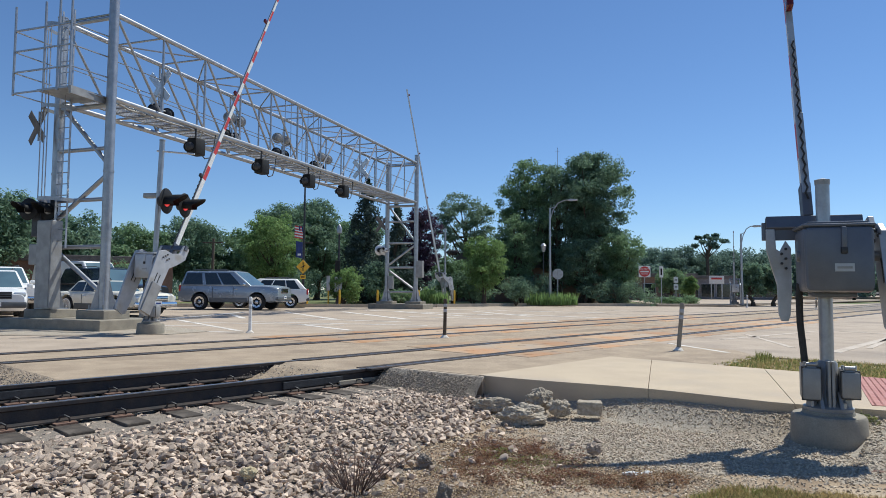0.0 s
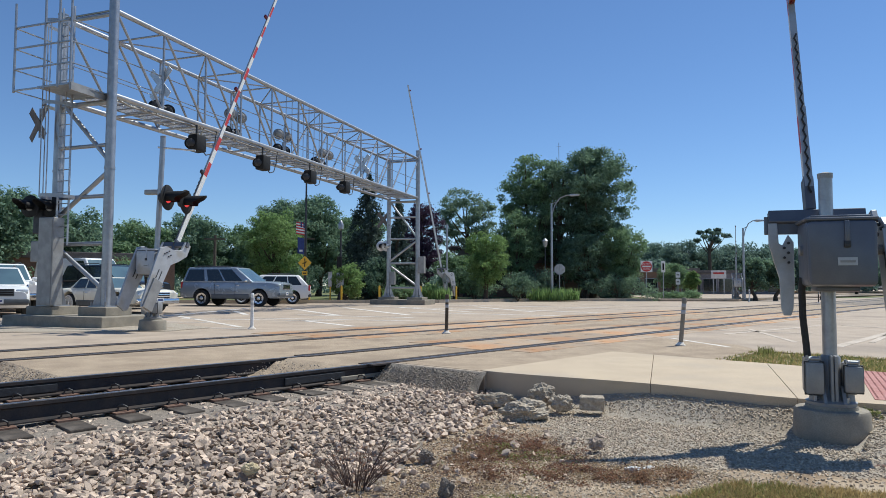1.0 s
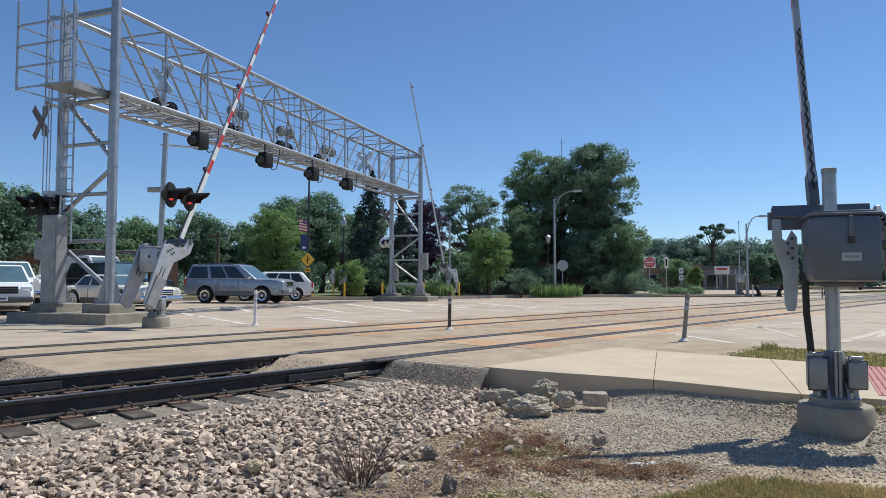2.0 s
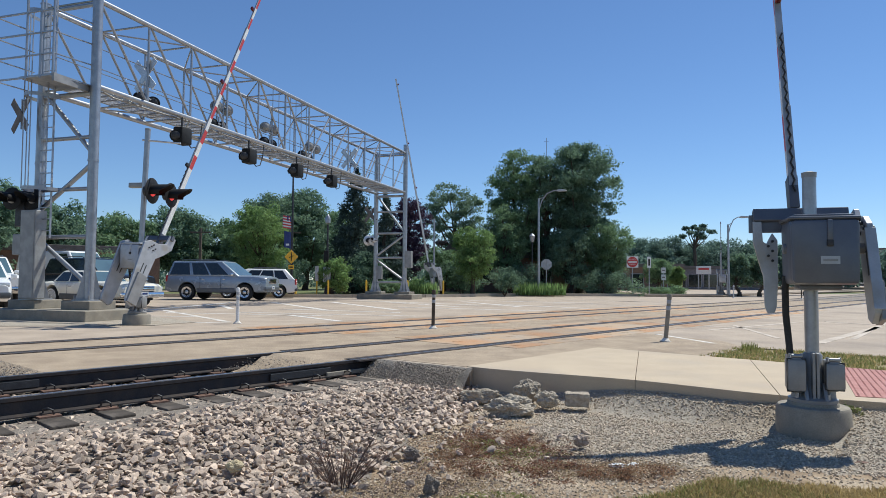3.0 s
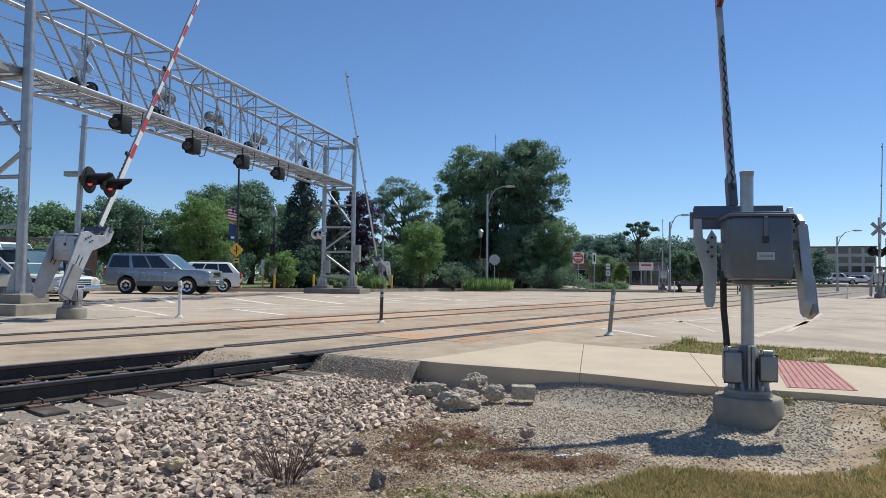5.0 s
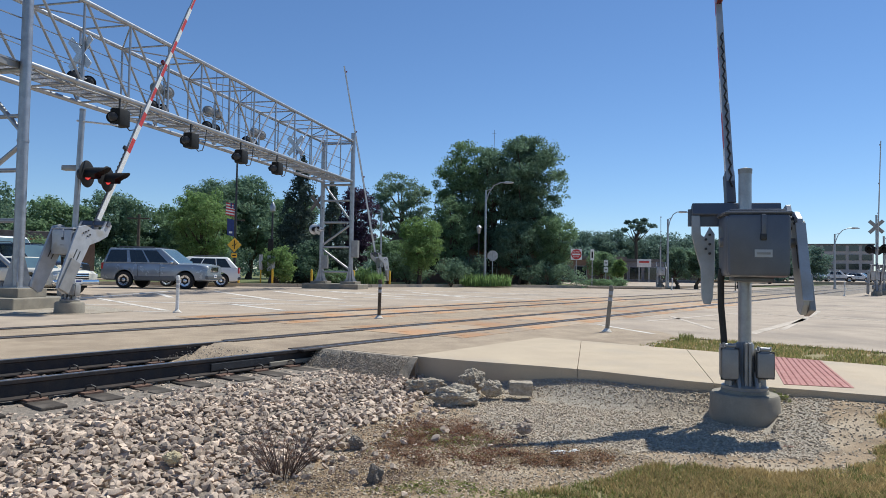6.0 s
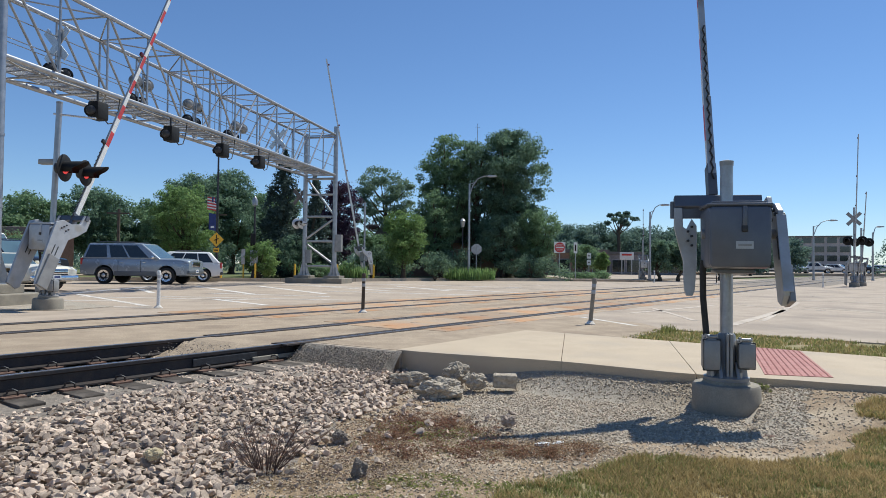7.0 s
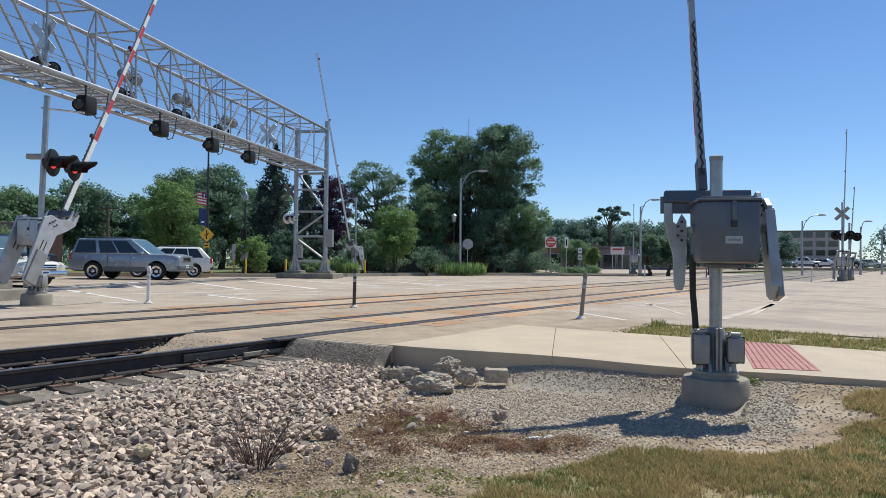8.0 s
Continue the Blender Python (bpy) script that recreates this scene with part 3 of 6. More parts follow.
def build_gantry():
    root = thing("signal_gantry", GAN, "galvanised steel truss gantry with a walkway across the road", "gantry")

    def tube(name, p, q, r, mat="galv", label="", seg=10):
        return part(name, add_tube(bm_new(), p, q, r, seg=seg), mat, root, label)

    n = 12
    bay = GAN_LEN / n
    for y in (0.0, GAN_W):
        tube("chord", (-0.1, y, Z_BOT), (GAN_LEN + 0.1, y, Z_BOT), 0.075, seg=12)
        tube("chord", (-0.1, y, Z_TOP), (GAN_LEN + 0.1, y, Z_TOP), 0.07, seg=12)
        for k in range(n + 1):
            if 0 < k < n:
                tube("strut", (k * bay, y, Z_BOT), (k * bay, y, Z_TOP), 0.034, seg=8)
        for k in range(n):
            a, b = (k, k + 1) if k < n / 2 else (k + 1, k)
            tube("diagonal", (a * bay + 0.05, y, Z_TOP), (b * bay, y, Z_BOT), 0.036, seg=8)
        for h in (0.52, 1.05):
            part("handrail", add_beam(bm_new(), (0, y + (0.06 if y == 0 else -0.06), Z_BOT + h), (GAN_LEN, y + (0.06 if y == 0 else -0.06), Z_BOT + h), 0.045, 0.012), "galv", root)
    for k in range(n + 1):
        tube("cross_strut", (k * bay, 0, Z_TOP), (k * bay, GAN_W, Z_TOP), 0.03, seg=8)
        tube("cross_strut", (k * bay, 0, Z_BOT), (k * bay, GAN_W, Z_BOT), 0.032, seg=8)
        if k < n:
            e = k % 2
            tube("cross_brace", (k * bay, e * GAN_W, Z_TOP), ((k + 1) * bay, (1 - e) * GAN_W, Z_TOP), 0.024, seg=7)
            tube("cross_brace", (k * bay, e * GAN_W, Z_BOT - 0.02), ((k + 1) * bay, (1 - e) * GAN_W, Z_BOT - 0.02), 0.024, seg=7)
    # extra upright bars of the access cage at mid span
    for k in range(7):
        x = 8.35 + k * 0.42
        tube("cage_bar", (x, 0.05, Z_BOT), (x, 0.05, Z_TOP), 0.016, seg=6)
    # walkway: bearing bars and cross bars
    bm = bm_new()
    for j in range(8):
        y = 0.55 + j * 0.10
        add_beam(bm, (0, y, Z_BOT + 0.06), (GAN_LEN, y, Z_BOT + 0.06), 0.035, 0.03)
    tagged(part("walkway", bm, "alu", root, "bright metal walkway grating", smooth=False), kind="stuff")
    bm = bm_new()
    for j in range(56):
        x = 0.2 + j * 0.39
        add_beam(bm, (x, 0.5, Z_BOT + 0.035), (x, 1.3, Z_BOT + 0.035), 0.03, 0.03)
    tagged(part("walkway_grid", bm, "galv", root, smooth=False), kind="stuff")
    for y in (0.48, 1.32):
        part("walkway_edge", add_beam(bm_new(), (0, y, Z_BOT + 0.06), (GAN_LEN, y, Z_BOT + 0.06), 0.10, 0.02), "galv", root, smooth=False)
    # conduit under the front chord
    pts = [(0.4, 0.15, Z_BOT - 0.04)] + [(0.8 + k * 1.4, 0.2 + 0.03 * math.sin(k * 2.2), Z_BOT - 0.07 - 0.02 * math.cos(k * 1.7)) for k in range(12)]
    part("conduit", add_path(bm_new(), pts, 0.028), "cast_grey", root)
    # towers
    for x, zf in ((0.0, 0.50), (GAN_LEN, 0.42)):
        for y in (0.0, GAN_W):
            top = Z_TOP + (0.45 if y == 0 else 0.1)
            post = part("post", add_tube(bm_new(), (x, y, zf), (x, y, top), 0.125, seg=18), "galv", root)
            part("cap", add_tube(bm_new(), (x, y, top), (x, y, top + 0.02), 0.135, seg=18), "galv", post)
            bm = bm_new()
            for k in range(4):
                m = Matrix.Translation((x, y, zf)) @ pose(0, 0, 0, 0, 0, 45 + 90 * k)
                add_prism(bm, [(0.10, 0.02), (0.30, 0.02), (0.30, 0.07), (0.13, 0.75), (0.10, 0.75)], 0.018, m)
            add_box(bm, (0.56, 0.56, 0.03), Matrix.Translation((x, y, zf + 0.015)))
            part("base_plate", bm, "galv", post, "stiffened base plate", smooth=False)
            for k in range(4):
                part("bolt", add_tube(bm_new(), (x + 0.23 * (1 if k % 2 else -1), y + 0.23 * (1 if k > 1 else -1), zf + 0.03), (x + 0.23 * (1 if k % 2 else -1), y + 0.23 * (1 if k > 1 else -1), zf + 0.14), 0.025, seg=6), "cast_grey", post)
            for zc in (1.25, 2.35, 4.1):
                part("collar", add_tube(bm_new(), (x, y, zc), (x, y, zc + 0.06), 0.137, seg=18), "galv", post)
            part("footing", add_box(bm_new(), (0.86, 0.92, zf - 0.27), Matrix.Translation((x, y, (zf + 0.27) / 2)), 0.02), "concrete", root, "square concrete footing block", smooth=False)
        part("pad", add_box(bm_new(), (1.7, 3.35, 0.42), Matrix.Translation((x, GAN_W / 2, 0.07)), 0.025), "concrete", root, "low concrete pad", smooth=False)
        levels = (2.15, 3.4, 4.75) if x == 0 else (0.95, 2.35, 3.75, 5.0)
        for zl in levels:
            tube("brace_bar", (x, 0, zl), (x, GAN_W, zl), 0.055)
        if x == 0:
            for z0, z1, y0, y1 in ((0.95, 2.05, 0.1, 1.7), (2.9, 4.0, 1.7, 0.1), (4.4, 6.0, 0.1, 1.7)):
                tube("brace", (x, y0, z0), (x, y1, z1), 0.06)
        else:
            for z0, z1, y0, y1 in ((1.1, 2.2, 0.1, 1.7), (2.5, 3.6, 1.7, 0.1), (3.9, 5.9, 0.1, 1.7)):
                tube("brace", (x, y0, z0), (x, y1, z1), 0.06)
        tube("end_bar", (x, 0, Z_BOT - 0.18), (x, GAN_W, Z_BOT - 0.18), 0.07)
        tube("end_bar", (x, 0, Z_TOP - 0.1), (x, GAN_W, Z_TOP - 0.1), 0.055)
    # platform, ladder and rails at the near tower
    part("platform", add_box(bm_new(), (1.1, 1.15, 0.05), Matrix.Translation((-0.55, 0.75, Z_BOT + 0.02))), "galv", root, "steel grating platform", smooth=False)
    part("platform_beam", add_box(bm_new(), (1.15, 0.07, 0.20), Matrix.Translation((-0.55, 0.18, Z_BOT - 0.06))), "cast_grey", root, smooth=False)
    for h in (0.0, 0.55, 1.1, 1.65):
        part("platform_rail", add_beam(bm_new(), (-1.1, 1.1, Z_BOT + h), (-1.1, 2.15, Z_BOT + h), 0.05, 0.035), "galv", root)
        part("platform_rail", add_beam(bm_new(), (-1.1, 2.15, Z_BOT + h), (0.0, 2.15, Z_BOT + h), 0.05, 0.02), "galv", root)
        part("platform_rail", add_beam(bm_new(), (-1.1, 0.25, Z_BOT + h), (-1.1, 1.1, Z_BOT + h), 0.05, 0.03), "galv", root)
        part("platform_rail", add_beam(bm_new(), (-1.1, 0.22, Z_BOT + h), (0.0, 0.1, Z_BOT + h), 0.05, 0.02), "galv", root)
    for y in (0.22, 0.62, 1.1, 2.15):
        tube("rail_post", (-1.1, y, Z_BOT - 0.05), (-1.1, y, Z_BOT + 2.3), 0.03, seg=8)
    for y in (1.02, 1.42):
        part("ladder_rail", add_beam(bm_new(), (-0.32, y, 2.1), (-0.32, y, Z_BOT + 2.4), 0.05, 0.02), "galv", root)
    for k in range(20):
        tube("rung", (-0.32, 1.02, 2.3 + k * 0.30), (-0.32, 1.42, 2.3 + k * 0.30), 0.014, seg=6)
    for zh in (3.35, 5.75, 7.9):
        pts = [(-0.32 - 0.62 * math.sin(math.pi * k / 12), 1.22 - 0.40 * math.cos(math.pi * k / 12), zh) for k in range(13)]
        bm = bm_new()
        rows = [[bm.verts.new((p[0] + o, p[1], p[2] + h)) for o, h in ((-0.006, -0.045), (0.006, -0.045), (0.006, 0.045), (-0.006, 0.045))] for p in pts]
        for a, b in zip(rows, rows[1:]):
            for k in range(4):
                bm.faces.new((a[k], a[(k + 1) % 4], b[(k + 1) % 4], b[k]))
        bm.faces.new(rows[0]), bm.faces.new(rows[-1][::-1])
        bmesh.ops.recalc_face_normals(bm, faces=bm.faces)
        part("cage_hoop", bm, "galv", root, "ladder cage hoop", smooth=False)
    for k in (2, 5, 8, 10):
        p = (-0.32 - 0.62 * math.sin(math.pi * k / 12), 1.22 - 0.40 * math.cos(math.pi * k / 12))
        part("cage_strap", add_beam(bm_new(), (*p, 3.35), (*p, 7.9), 0.03, 0.008), "galv", root)
    cab = part("cabinet", add_box(bm_new(), (0.34, 0.52, 2.3), Matrix.Translation((-0.35, 1.55, 1.68)), 0.02), "cast_grey", root, "tall grey metal cabinet on the near tower", smooth=False)
    part("cabinet_door", add_box(bm_new(), (0.012, 0.46, 2.2), Matrix.Translation((-0.526, 1.55, 1.68)), 0.004), "cast_grey", cab, smooth=False)
    part("junction_box", add_box(bm_new(), (0.25, 0.32, 0.55), Matrix.Translation((-0.2, 2.15, 1.95)), 0.02), "cast_grey", root, smooth=False)
    part("junction_box", add_box(bm_new(), (0.22, 0.30, 0.95), Matrix.Translation((-0.2, 2.12, 2.9)), 0.02), "black_steel", root, smooth=False)
    part("junction_box", add_box(bm_new(), (0.3, 0.36, 0.95), Matrix.Translation((GAN_LEN - 0.1, -0.3, 2.25)), 0.02), "cast_grey", root, smooth=False)
    part("junction_box", add_box(bm_new(), (0.25, 0.3, 0.75), Matrix.Translation((GAN_LEN - 0.1, 1.5, 1.5)), 0.02), "cast_grey", root, smooth=False)
    return root


build_gantry()


# ---- crossing signals and gates ----
def az_m(x, y, z, az):
    """Local x points along the compass direction az (degrees from +y, clockwise)."""
    return Matrix.Translation((x, y, z)) @ pose(0, 0, 0, 0, 0, 90 - az)


def flasher(parent, m, lit=False, back="black", hood="black", r=0.30, name="flasher", lens=None):
    """A round flashing light that looks along local x of m."""
    head = part(name, add_lathe(bm_new(), [(0.06, -0.20), (0.12, -0.17), (0.135, -0.05), (0.135, 0.0)], m @ pose(0, 0, 0, 0, 90, 0), 18), back if back != "black" else "black_steel", parent)
    part("backing_disc", add_lathe(bm_new(), [(r - 0.015, -0.006), (r, 0.0), (r - 0.015, 0.01), (0.14, 0.012)], m @ pose(0, 0, 0, 0, 90, 0), 28), back, head)
    part("lens", add_lathe(bm_new(), [(0.138, 0.0), (0.12, 0.028), (0.07, 0.045), (0.01, 0.05)], m @ pose(0.002, 0, 0, 0, 90, 0), 20), lens or ("red_lit" if lit else "red_lens"), head)
    bm = bm_new()
    n, rows = 18, []
    for i in range(n + 1):
        t = math.pi * (-0.22 + 1.44 * i / n)
        ln = 0.24 + 0.28 * max(0.0, math.sin(t)) ** 0.6
        row = []
        for rr, x in ((0.148, 0.0), (0.150, ln), (0.143, ln), (0.141, 0.0)):
            row.append(bm.verts.new(m @ Vector((x + 0.005, rr * math.cos(t), rr * math.sin(t)))))
        rows.append(row)
    for a, b in zip(rows, rows[1:]):
        for k in range(4):
            bm.faces.new((a[k], a[(k + 1) % 4], b[(k + 1) % 4], b[k]))
    bmesh.ops.recalc_face_normals(bm, faces=bm.faces)
    part("hood", bm, hood, head)
    return head


def crossbuck(parent, m, mat="white", size=1.22):
    """Two crossed boards; the face looks along local x of m."""
    for sgn, off in ((1, 0.012), (-1, -0.012)):
        bm = add_box(bm_new(), (0.016, 0.22, size), m @ Matrix.Translation((off, 0, 0)) @ pose(0, 0, 0, sgn * 45, 0, 0), 0.004)
        part("crossbuck_board", bm, mat, parent, smooth=False)


PLATE_NEAR = [(-0.66, -0.04), (-0.60, 0.08), (-0.50, 0.12), (0.18, 0.14), (0.28, 0.06), (0.34, -0.14), (0.45, -0.17), (0.45, -0.29), (0.30, -0.30), (0.18, -0.13), (-0.30, -0.13), (-0.60, -0.12)]
PLATE_FAR = [(-1.24, -0.10), (-1.20, 0.12), (-1.06, 0.17), (-0.15, 0.25), (0.22, 0.27), (0.35, 0.10), (0.38, -0.15), (0.50, -0.36), (0.74, -0.40), (0.74, -0.60), (0.45, -0.60), (0.22, -0.42), (0.02, -0.22), (-1.18, -0.18)]


def build_gate(m, mast_h, arm_len, lift, words, lens=None, plain=False, light_z=None, light_az=(), pivot=1.74, near=False, group="crossing gates", crossing_sign=None, lean=0.0):
    """Gate whose arm, when down, points along local x. lift: degrees by which it is raised."""
    root = thing("crossing_gate", m, words, "crossing gate", group)
    inv = m.inverted()
    r = 0.058 if near else 0.062
    part("foundation", add_lathe(bm_new(), [(0.315, -0.15), (0.31, 0.02), (0.30, 0.225), (0.285, 0.25), (0.21, 0.255), (0.205, 0.285), (0.10, 0.285)], None, 40), "concrete", root, "round concrete foundation")
    part("mast", add_tube(bm_new(), (0, 0, 0.28), (mast_h * math.sin(radians(lean)), 0, mast_h), r, seg=22), "galv", root, "grey metal mast")
    part("mast_cap", add_lathe(bm_new(), [(r + 0.004, mast_h - 0.045), (r + 0.006, mast_h), (0.02, mast_h + 0.012)], None, 20), "cast_grey", root)
    # split cast base with two round-cornered housings
    base = part("cast_base", add_lathe(bm_new(), [(0.20, 0.285), (0.205, 0.315), (0.13, 0.34), (0.085, 0.40), (0.082, 0.70), (0.066, 0.72)], None, 20), "cast_grey", root)
    for sgn in (-1, 1):
        part("base_flange", add_box(bm_new(), (0.16, 0.026, 0.42), Matrix.Translation((-0.075, sgn * 0.016, 0.515)), 0.008), "cast_grey", base, smooth=False)
        part("base_rib", add_prism(bm_new(), [(-0.19, 0.30), (-0.06, 0.30), (-0.06, 0.46), (-0.10, 0.44)], 0.03, Matrix.Translation((0, sgn * 0.075, 0)), 0.005), "cast_grey", base, smooth=False)
        hgt = 0.33 if sgn > 0 else 0.28
        jb = part("junction_box", add_box(bm_new(), (0.21, 0.14, hgt), Matrix.Translation((-0.03, sgn * 0.15, 0.53)), 0.045), "cast_grey", root, "cast housing with rounded corners")
        part("lid", add_box(bm_new(), (0.03, 0.15, hgt - 0.05), Matrix.Translation((-0.14, sgn * 0.152, 0.525)), 0.02), "cast_grey", jb)
        part("gasket", add_box(bm_new(), (0.010, 0.157, hgt - 0.03), Matrix.Translation((-0.118, sgn * 0.152, 0.525)), 0.003), "black_steel", jb, smooth=False)
        part("neck", add_tube(bm_new(), (-0.03, sgn * 0.13, 0.30), (-0.03, sgn * 0.13, 0.41), 0.055, 0.045, 14), "cast_grey", jb)
        part("hinge_pin", add_tube(bm_new(), (-0.12, sgn * 0.11, 0.53 + hgt / 2), (-0.12, sgn * 0.19, 0.53 + hgt / 2), 0.018, seg=10), "galv", jb)
        for dy in (-0.05, 0.05):
            part("lid_bolt", add_tube(bm_new(), (-0.09, sgn * 0.15 + dy, 0.53 + hgt / 2 - 0.01), (-0.09, sgn * 0.15 + dy, 0.53 + hgt / 2 + 0.02), 0.012, seg=6), "galv", jb)
    for k in range(4):
        c = (0.17 * math.cos(0.6 + k * 1.57), 0.17 * math.sin(0.6 + k * 1.57))
        part("anchor_bolt", add_tube(bm_new(), (*c, 0.30), (*c, 0.37), 0.016, seg=6), "galv", root)
    # black conduit
    add = [(-0.02, 0.18, 0.66), (-0.02, 0.19, 0.80), (-0.04, 0.215, 1.05), (-0.08, 0.225, 1.30), (-0.1, 0.22, pivot - 0.24)]
    part("conduit", add_path(bm_new(), add, 0.030, 10), "rubber", root, "black flexible conduit")
    part("conduit_nut", add_tube(bm_new(), (-0.02, 0.18, 0.64), (-0.02, 0.183, 0.70), 0.042, seg=8), "galv", root)
    # mechanism case
    zc = pivot - 0.03
    yc = -0.03 if near else -0.065
    shell = "paint_grey" if near else "plate_grey"
    outline = [(-0.262, -0.25), (-0.245, -0.285), (0.245, -0.285), (0.262, -0.25), (0.268, 0.24), (0.25, 0.275), (-0.25, 0.275), (-0.268, 0.24)]
    turn_case = Matrix.Translation((-0.20, yc, zc)) @ pose(0, 0, 0, 0, 0, 90)
    case = part("mechanism_case", add_prism(bm_new(), outline, 0.42, turn_case, 0.028), shell, root, "painted grey mechanism case")
    part("case_door", add_prism(bm_new(), [(x * 0.975, z * 0.97) for x, z in outline], 0.05, Matrix.Translation((-0.405, yc, zc)) @ pose(0, 0, 0, 0, 0, 90), 0.018), shell, case, "round-cornered case door")
    part("case_lid", add_box(bm_new(), (0.45, 0.56, 0.026), Matrix.Translation((-0.19, yc, zc + 0.288)), 0.012), shell, case)
    part("lid_gasket", add_box(bm_new(), (0.43, 0.535, 0.012), Matrix.Translation((-0.19, yc, zc + 0.271)), 0.003), "black_steel", case, smooth=False)
    part("case_rim", add_box(bm_new(), (0.38, 0.46, 0.022), Matrix.Translation((-0.19, yc, zc + 0.310)), 0.009), shell, case)
    part("latch", add_box(bm_new(), (0.026, 0.04, 0.20), Matrix.Translation((-0.436, yc - 0.035, zc + 0.17)), 0.008), shell, case)
    part("latch_pad", add_box(bm_new(), (0.032, 0.052, 0.06), Matrix.Translation((-0.436, yc - 0.035, zc + 0.07)), 0.01), "black_steel", case)
    part("case_foot", add_box(bm_new(), (0.26, 0.34, 0.05), Matrix.Translation((-0.12, yc, zc - 0.305)), 0.015), "paint_grey", case)
    part("maker_plate", add_box(bm_new(), (0.006, 0.145, 0.068), Matrix.Translation((-0.4325, yc - 0.035, zc - 0.075))), "plate_grey", case, "pale maker's plate", smooth=False)
    part("plate_bar", add_box(bm_new(), (0.004, 0.112, 0.020), Matrix.Translation((-0.4365, yc - 0.035, zc - 0.075))), "cast_grey", case, smooth=False)
    part("mast_clamp", add_tube(bm_new(), (0, 0, zc - 0.26), (0, 0, zc - 0.20), r + 0.022, seg=16), "cast_grey", root)
    # raised parts turn about the shaft
    turn = Matrix.Translation((-0.20, 0, pivot)) @ Matrix.Rotation(radians(-lift), 4, "Y")
    part("shaft", add_tube(bm_new(), (-0.20, -0.39, pivot), (-0.20, 0.26, pivot), 0.045, seg=14), "cast_grey", root)
    drop, arm_y = (-0.27, 0.09) if near else (-0.50, -0.065)
    outline = PLATE_NEAR if near else PLATE_FAR
    tail = outline[0][0]
    for y in ((-0.40,) if near else (0.265, -0.40)):
        lever = part("lever_plate", add_prism(bm_new(), outline, 0.05, turn @ Matrix.Translation((0, y, 0)), 0.008), "plate_grey", root, "pale grey counterweight lever", smooth=False)
        if near:
            part("lever_flange", add_box(bm_new(), (0.72, 0.085, 0.016), turn @ Matrix.Translation((-0.22, y, 0.135)), 0.004), "plate_grey", lever, smooth=False)
        for k in range(5):
            bx, bz = 0.16 + 0.06 * (k % 3), 0.09 - 0.14 * (k // 3) - 0.05 * (k % 3)
            part("bolt", add_tube(bm_new(), turn @ Vector((bx, y - 0.045, bz)), turn @ Vector((bx, y + 0.045, bz)), 0.018, seg=6), "black_steel", lever)
        for sx, sz in (((-0.15, 0.05),) if near else ((-0.34, 0.06), (-0.34, -0.04))):
            part("slot", add_box(bm_new(), (0.22, 0.054, 0.028), turn @ Matrix.Translation((sx, y, sz))), "black_steel", lever, smooth=False)
        part("counterweight", add_box(bm_new(), (0.34 if near else 0.72, 0.05, 0.20 if near else 0.30), turn @ Matrix.Translation((tail + (0.18 if near else 0.40), y + (0.05 if y > 0 else -0.05), -0.02)), 0.01), "cast_grey", lever, smooth=False)
    part("cross_bracket", add_box(bm_new(), (0.12, 0.80, 0.09), turn @ Matrix.Translation((0.42 if near else 0.70, 0.055 if near else -0.065, drop + 0.04)), 0.008), "paint_grey", root, smooth=False)
    part("arm_socket", add_box(bm_new(), (0.34, 0.085, 0.15), turn @ Matrix.Translation((0.66, arm_y, drop)), 0.008), "paint_grey", root, smooth=False)
    # striped arm, tapering in three steps
    arm = part("arm", add_box(bm_new(), (arm_len, 0.020, 0.018), turn @ Matrix.Translation((0.72 + arm_len / 2, arm_y, drop + 0.008))), "alu", root, "striped gate arm", smooth=False)
    k, x = 0, 0.72
    while x < 0.72 + arm_len - 0.02:
        ln = min(0.41, 0.72 + arm_len - x)
        f = (x - 0.72) / arm_len
        hgt, wid = (0.125, 0.05) if f < 0.25 else (0.10, 0.042) if f < 0.6 or near else (0.075, 0.034)
        bm = add_box(bm_new(), (ln, wid, hgt), turn @ Matrix.Translation((x + ln / 2, arm_y, drop)))
        red = k % 2 and not plain and (near or x > 2.4)
        part("red_band" if red else "white_band", bm, "red" if red else "plate_grey" if plain else "white", arm, smooth=False)
        x += ln
        k += 1
    for f0, f1, hgt, wid in (((0, 0.25, 0.125, 0.05), (0.25, 1.0, 0.10, 0.042)) if near else ((0, 0.25, 0.125, 0.05), (0.25, 0.6, 0.10, 0.042), (0.6, 1.0, 0.075, 0.034))):
        bm = add_box(bm_new(), (arm_len * (f1 - f0), wid + (0.022 if near else 0.008), 0.016), turn @ Matrix.Translation((0.72 + arm_len * (f0 + f1) / 2, arm_y, drop + hgt / 2 + 0.006)), 0.003)
        part("arm_edge", bm, "plate_grey", arm, "grey metal edge strip", smooth=False)
    for f in ((0.62,) if near else (0.18, 0.42, 0.66, 0.97)):
        part("arm_lamp", add_box(bm_new(), (0.10, 0.07, 0.12), turn @ Matrix.Translation((0.72 + arm_len * f, arm_y, drop + 0.12)), 0.02), "red_lens" if f > 0.2 else "black_steel", arm)
    pts = [turn @ Vector((0.65 + 0.06 * i, arm_y + (0.012 if i % 2 else -0.012), drop + 0.085 + (0.012 if i % 2 else 0))) for i in range(int((1.9 if near else arm_len * 0.2) / 0.06))]
    part("arm_cable", add_path(bm_new(), pts, 0.010, 6), "rubber", arm)
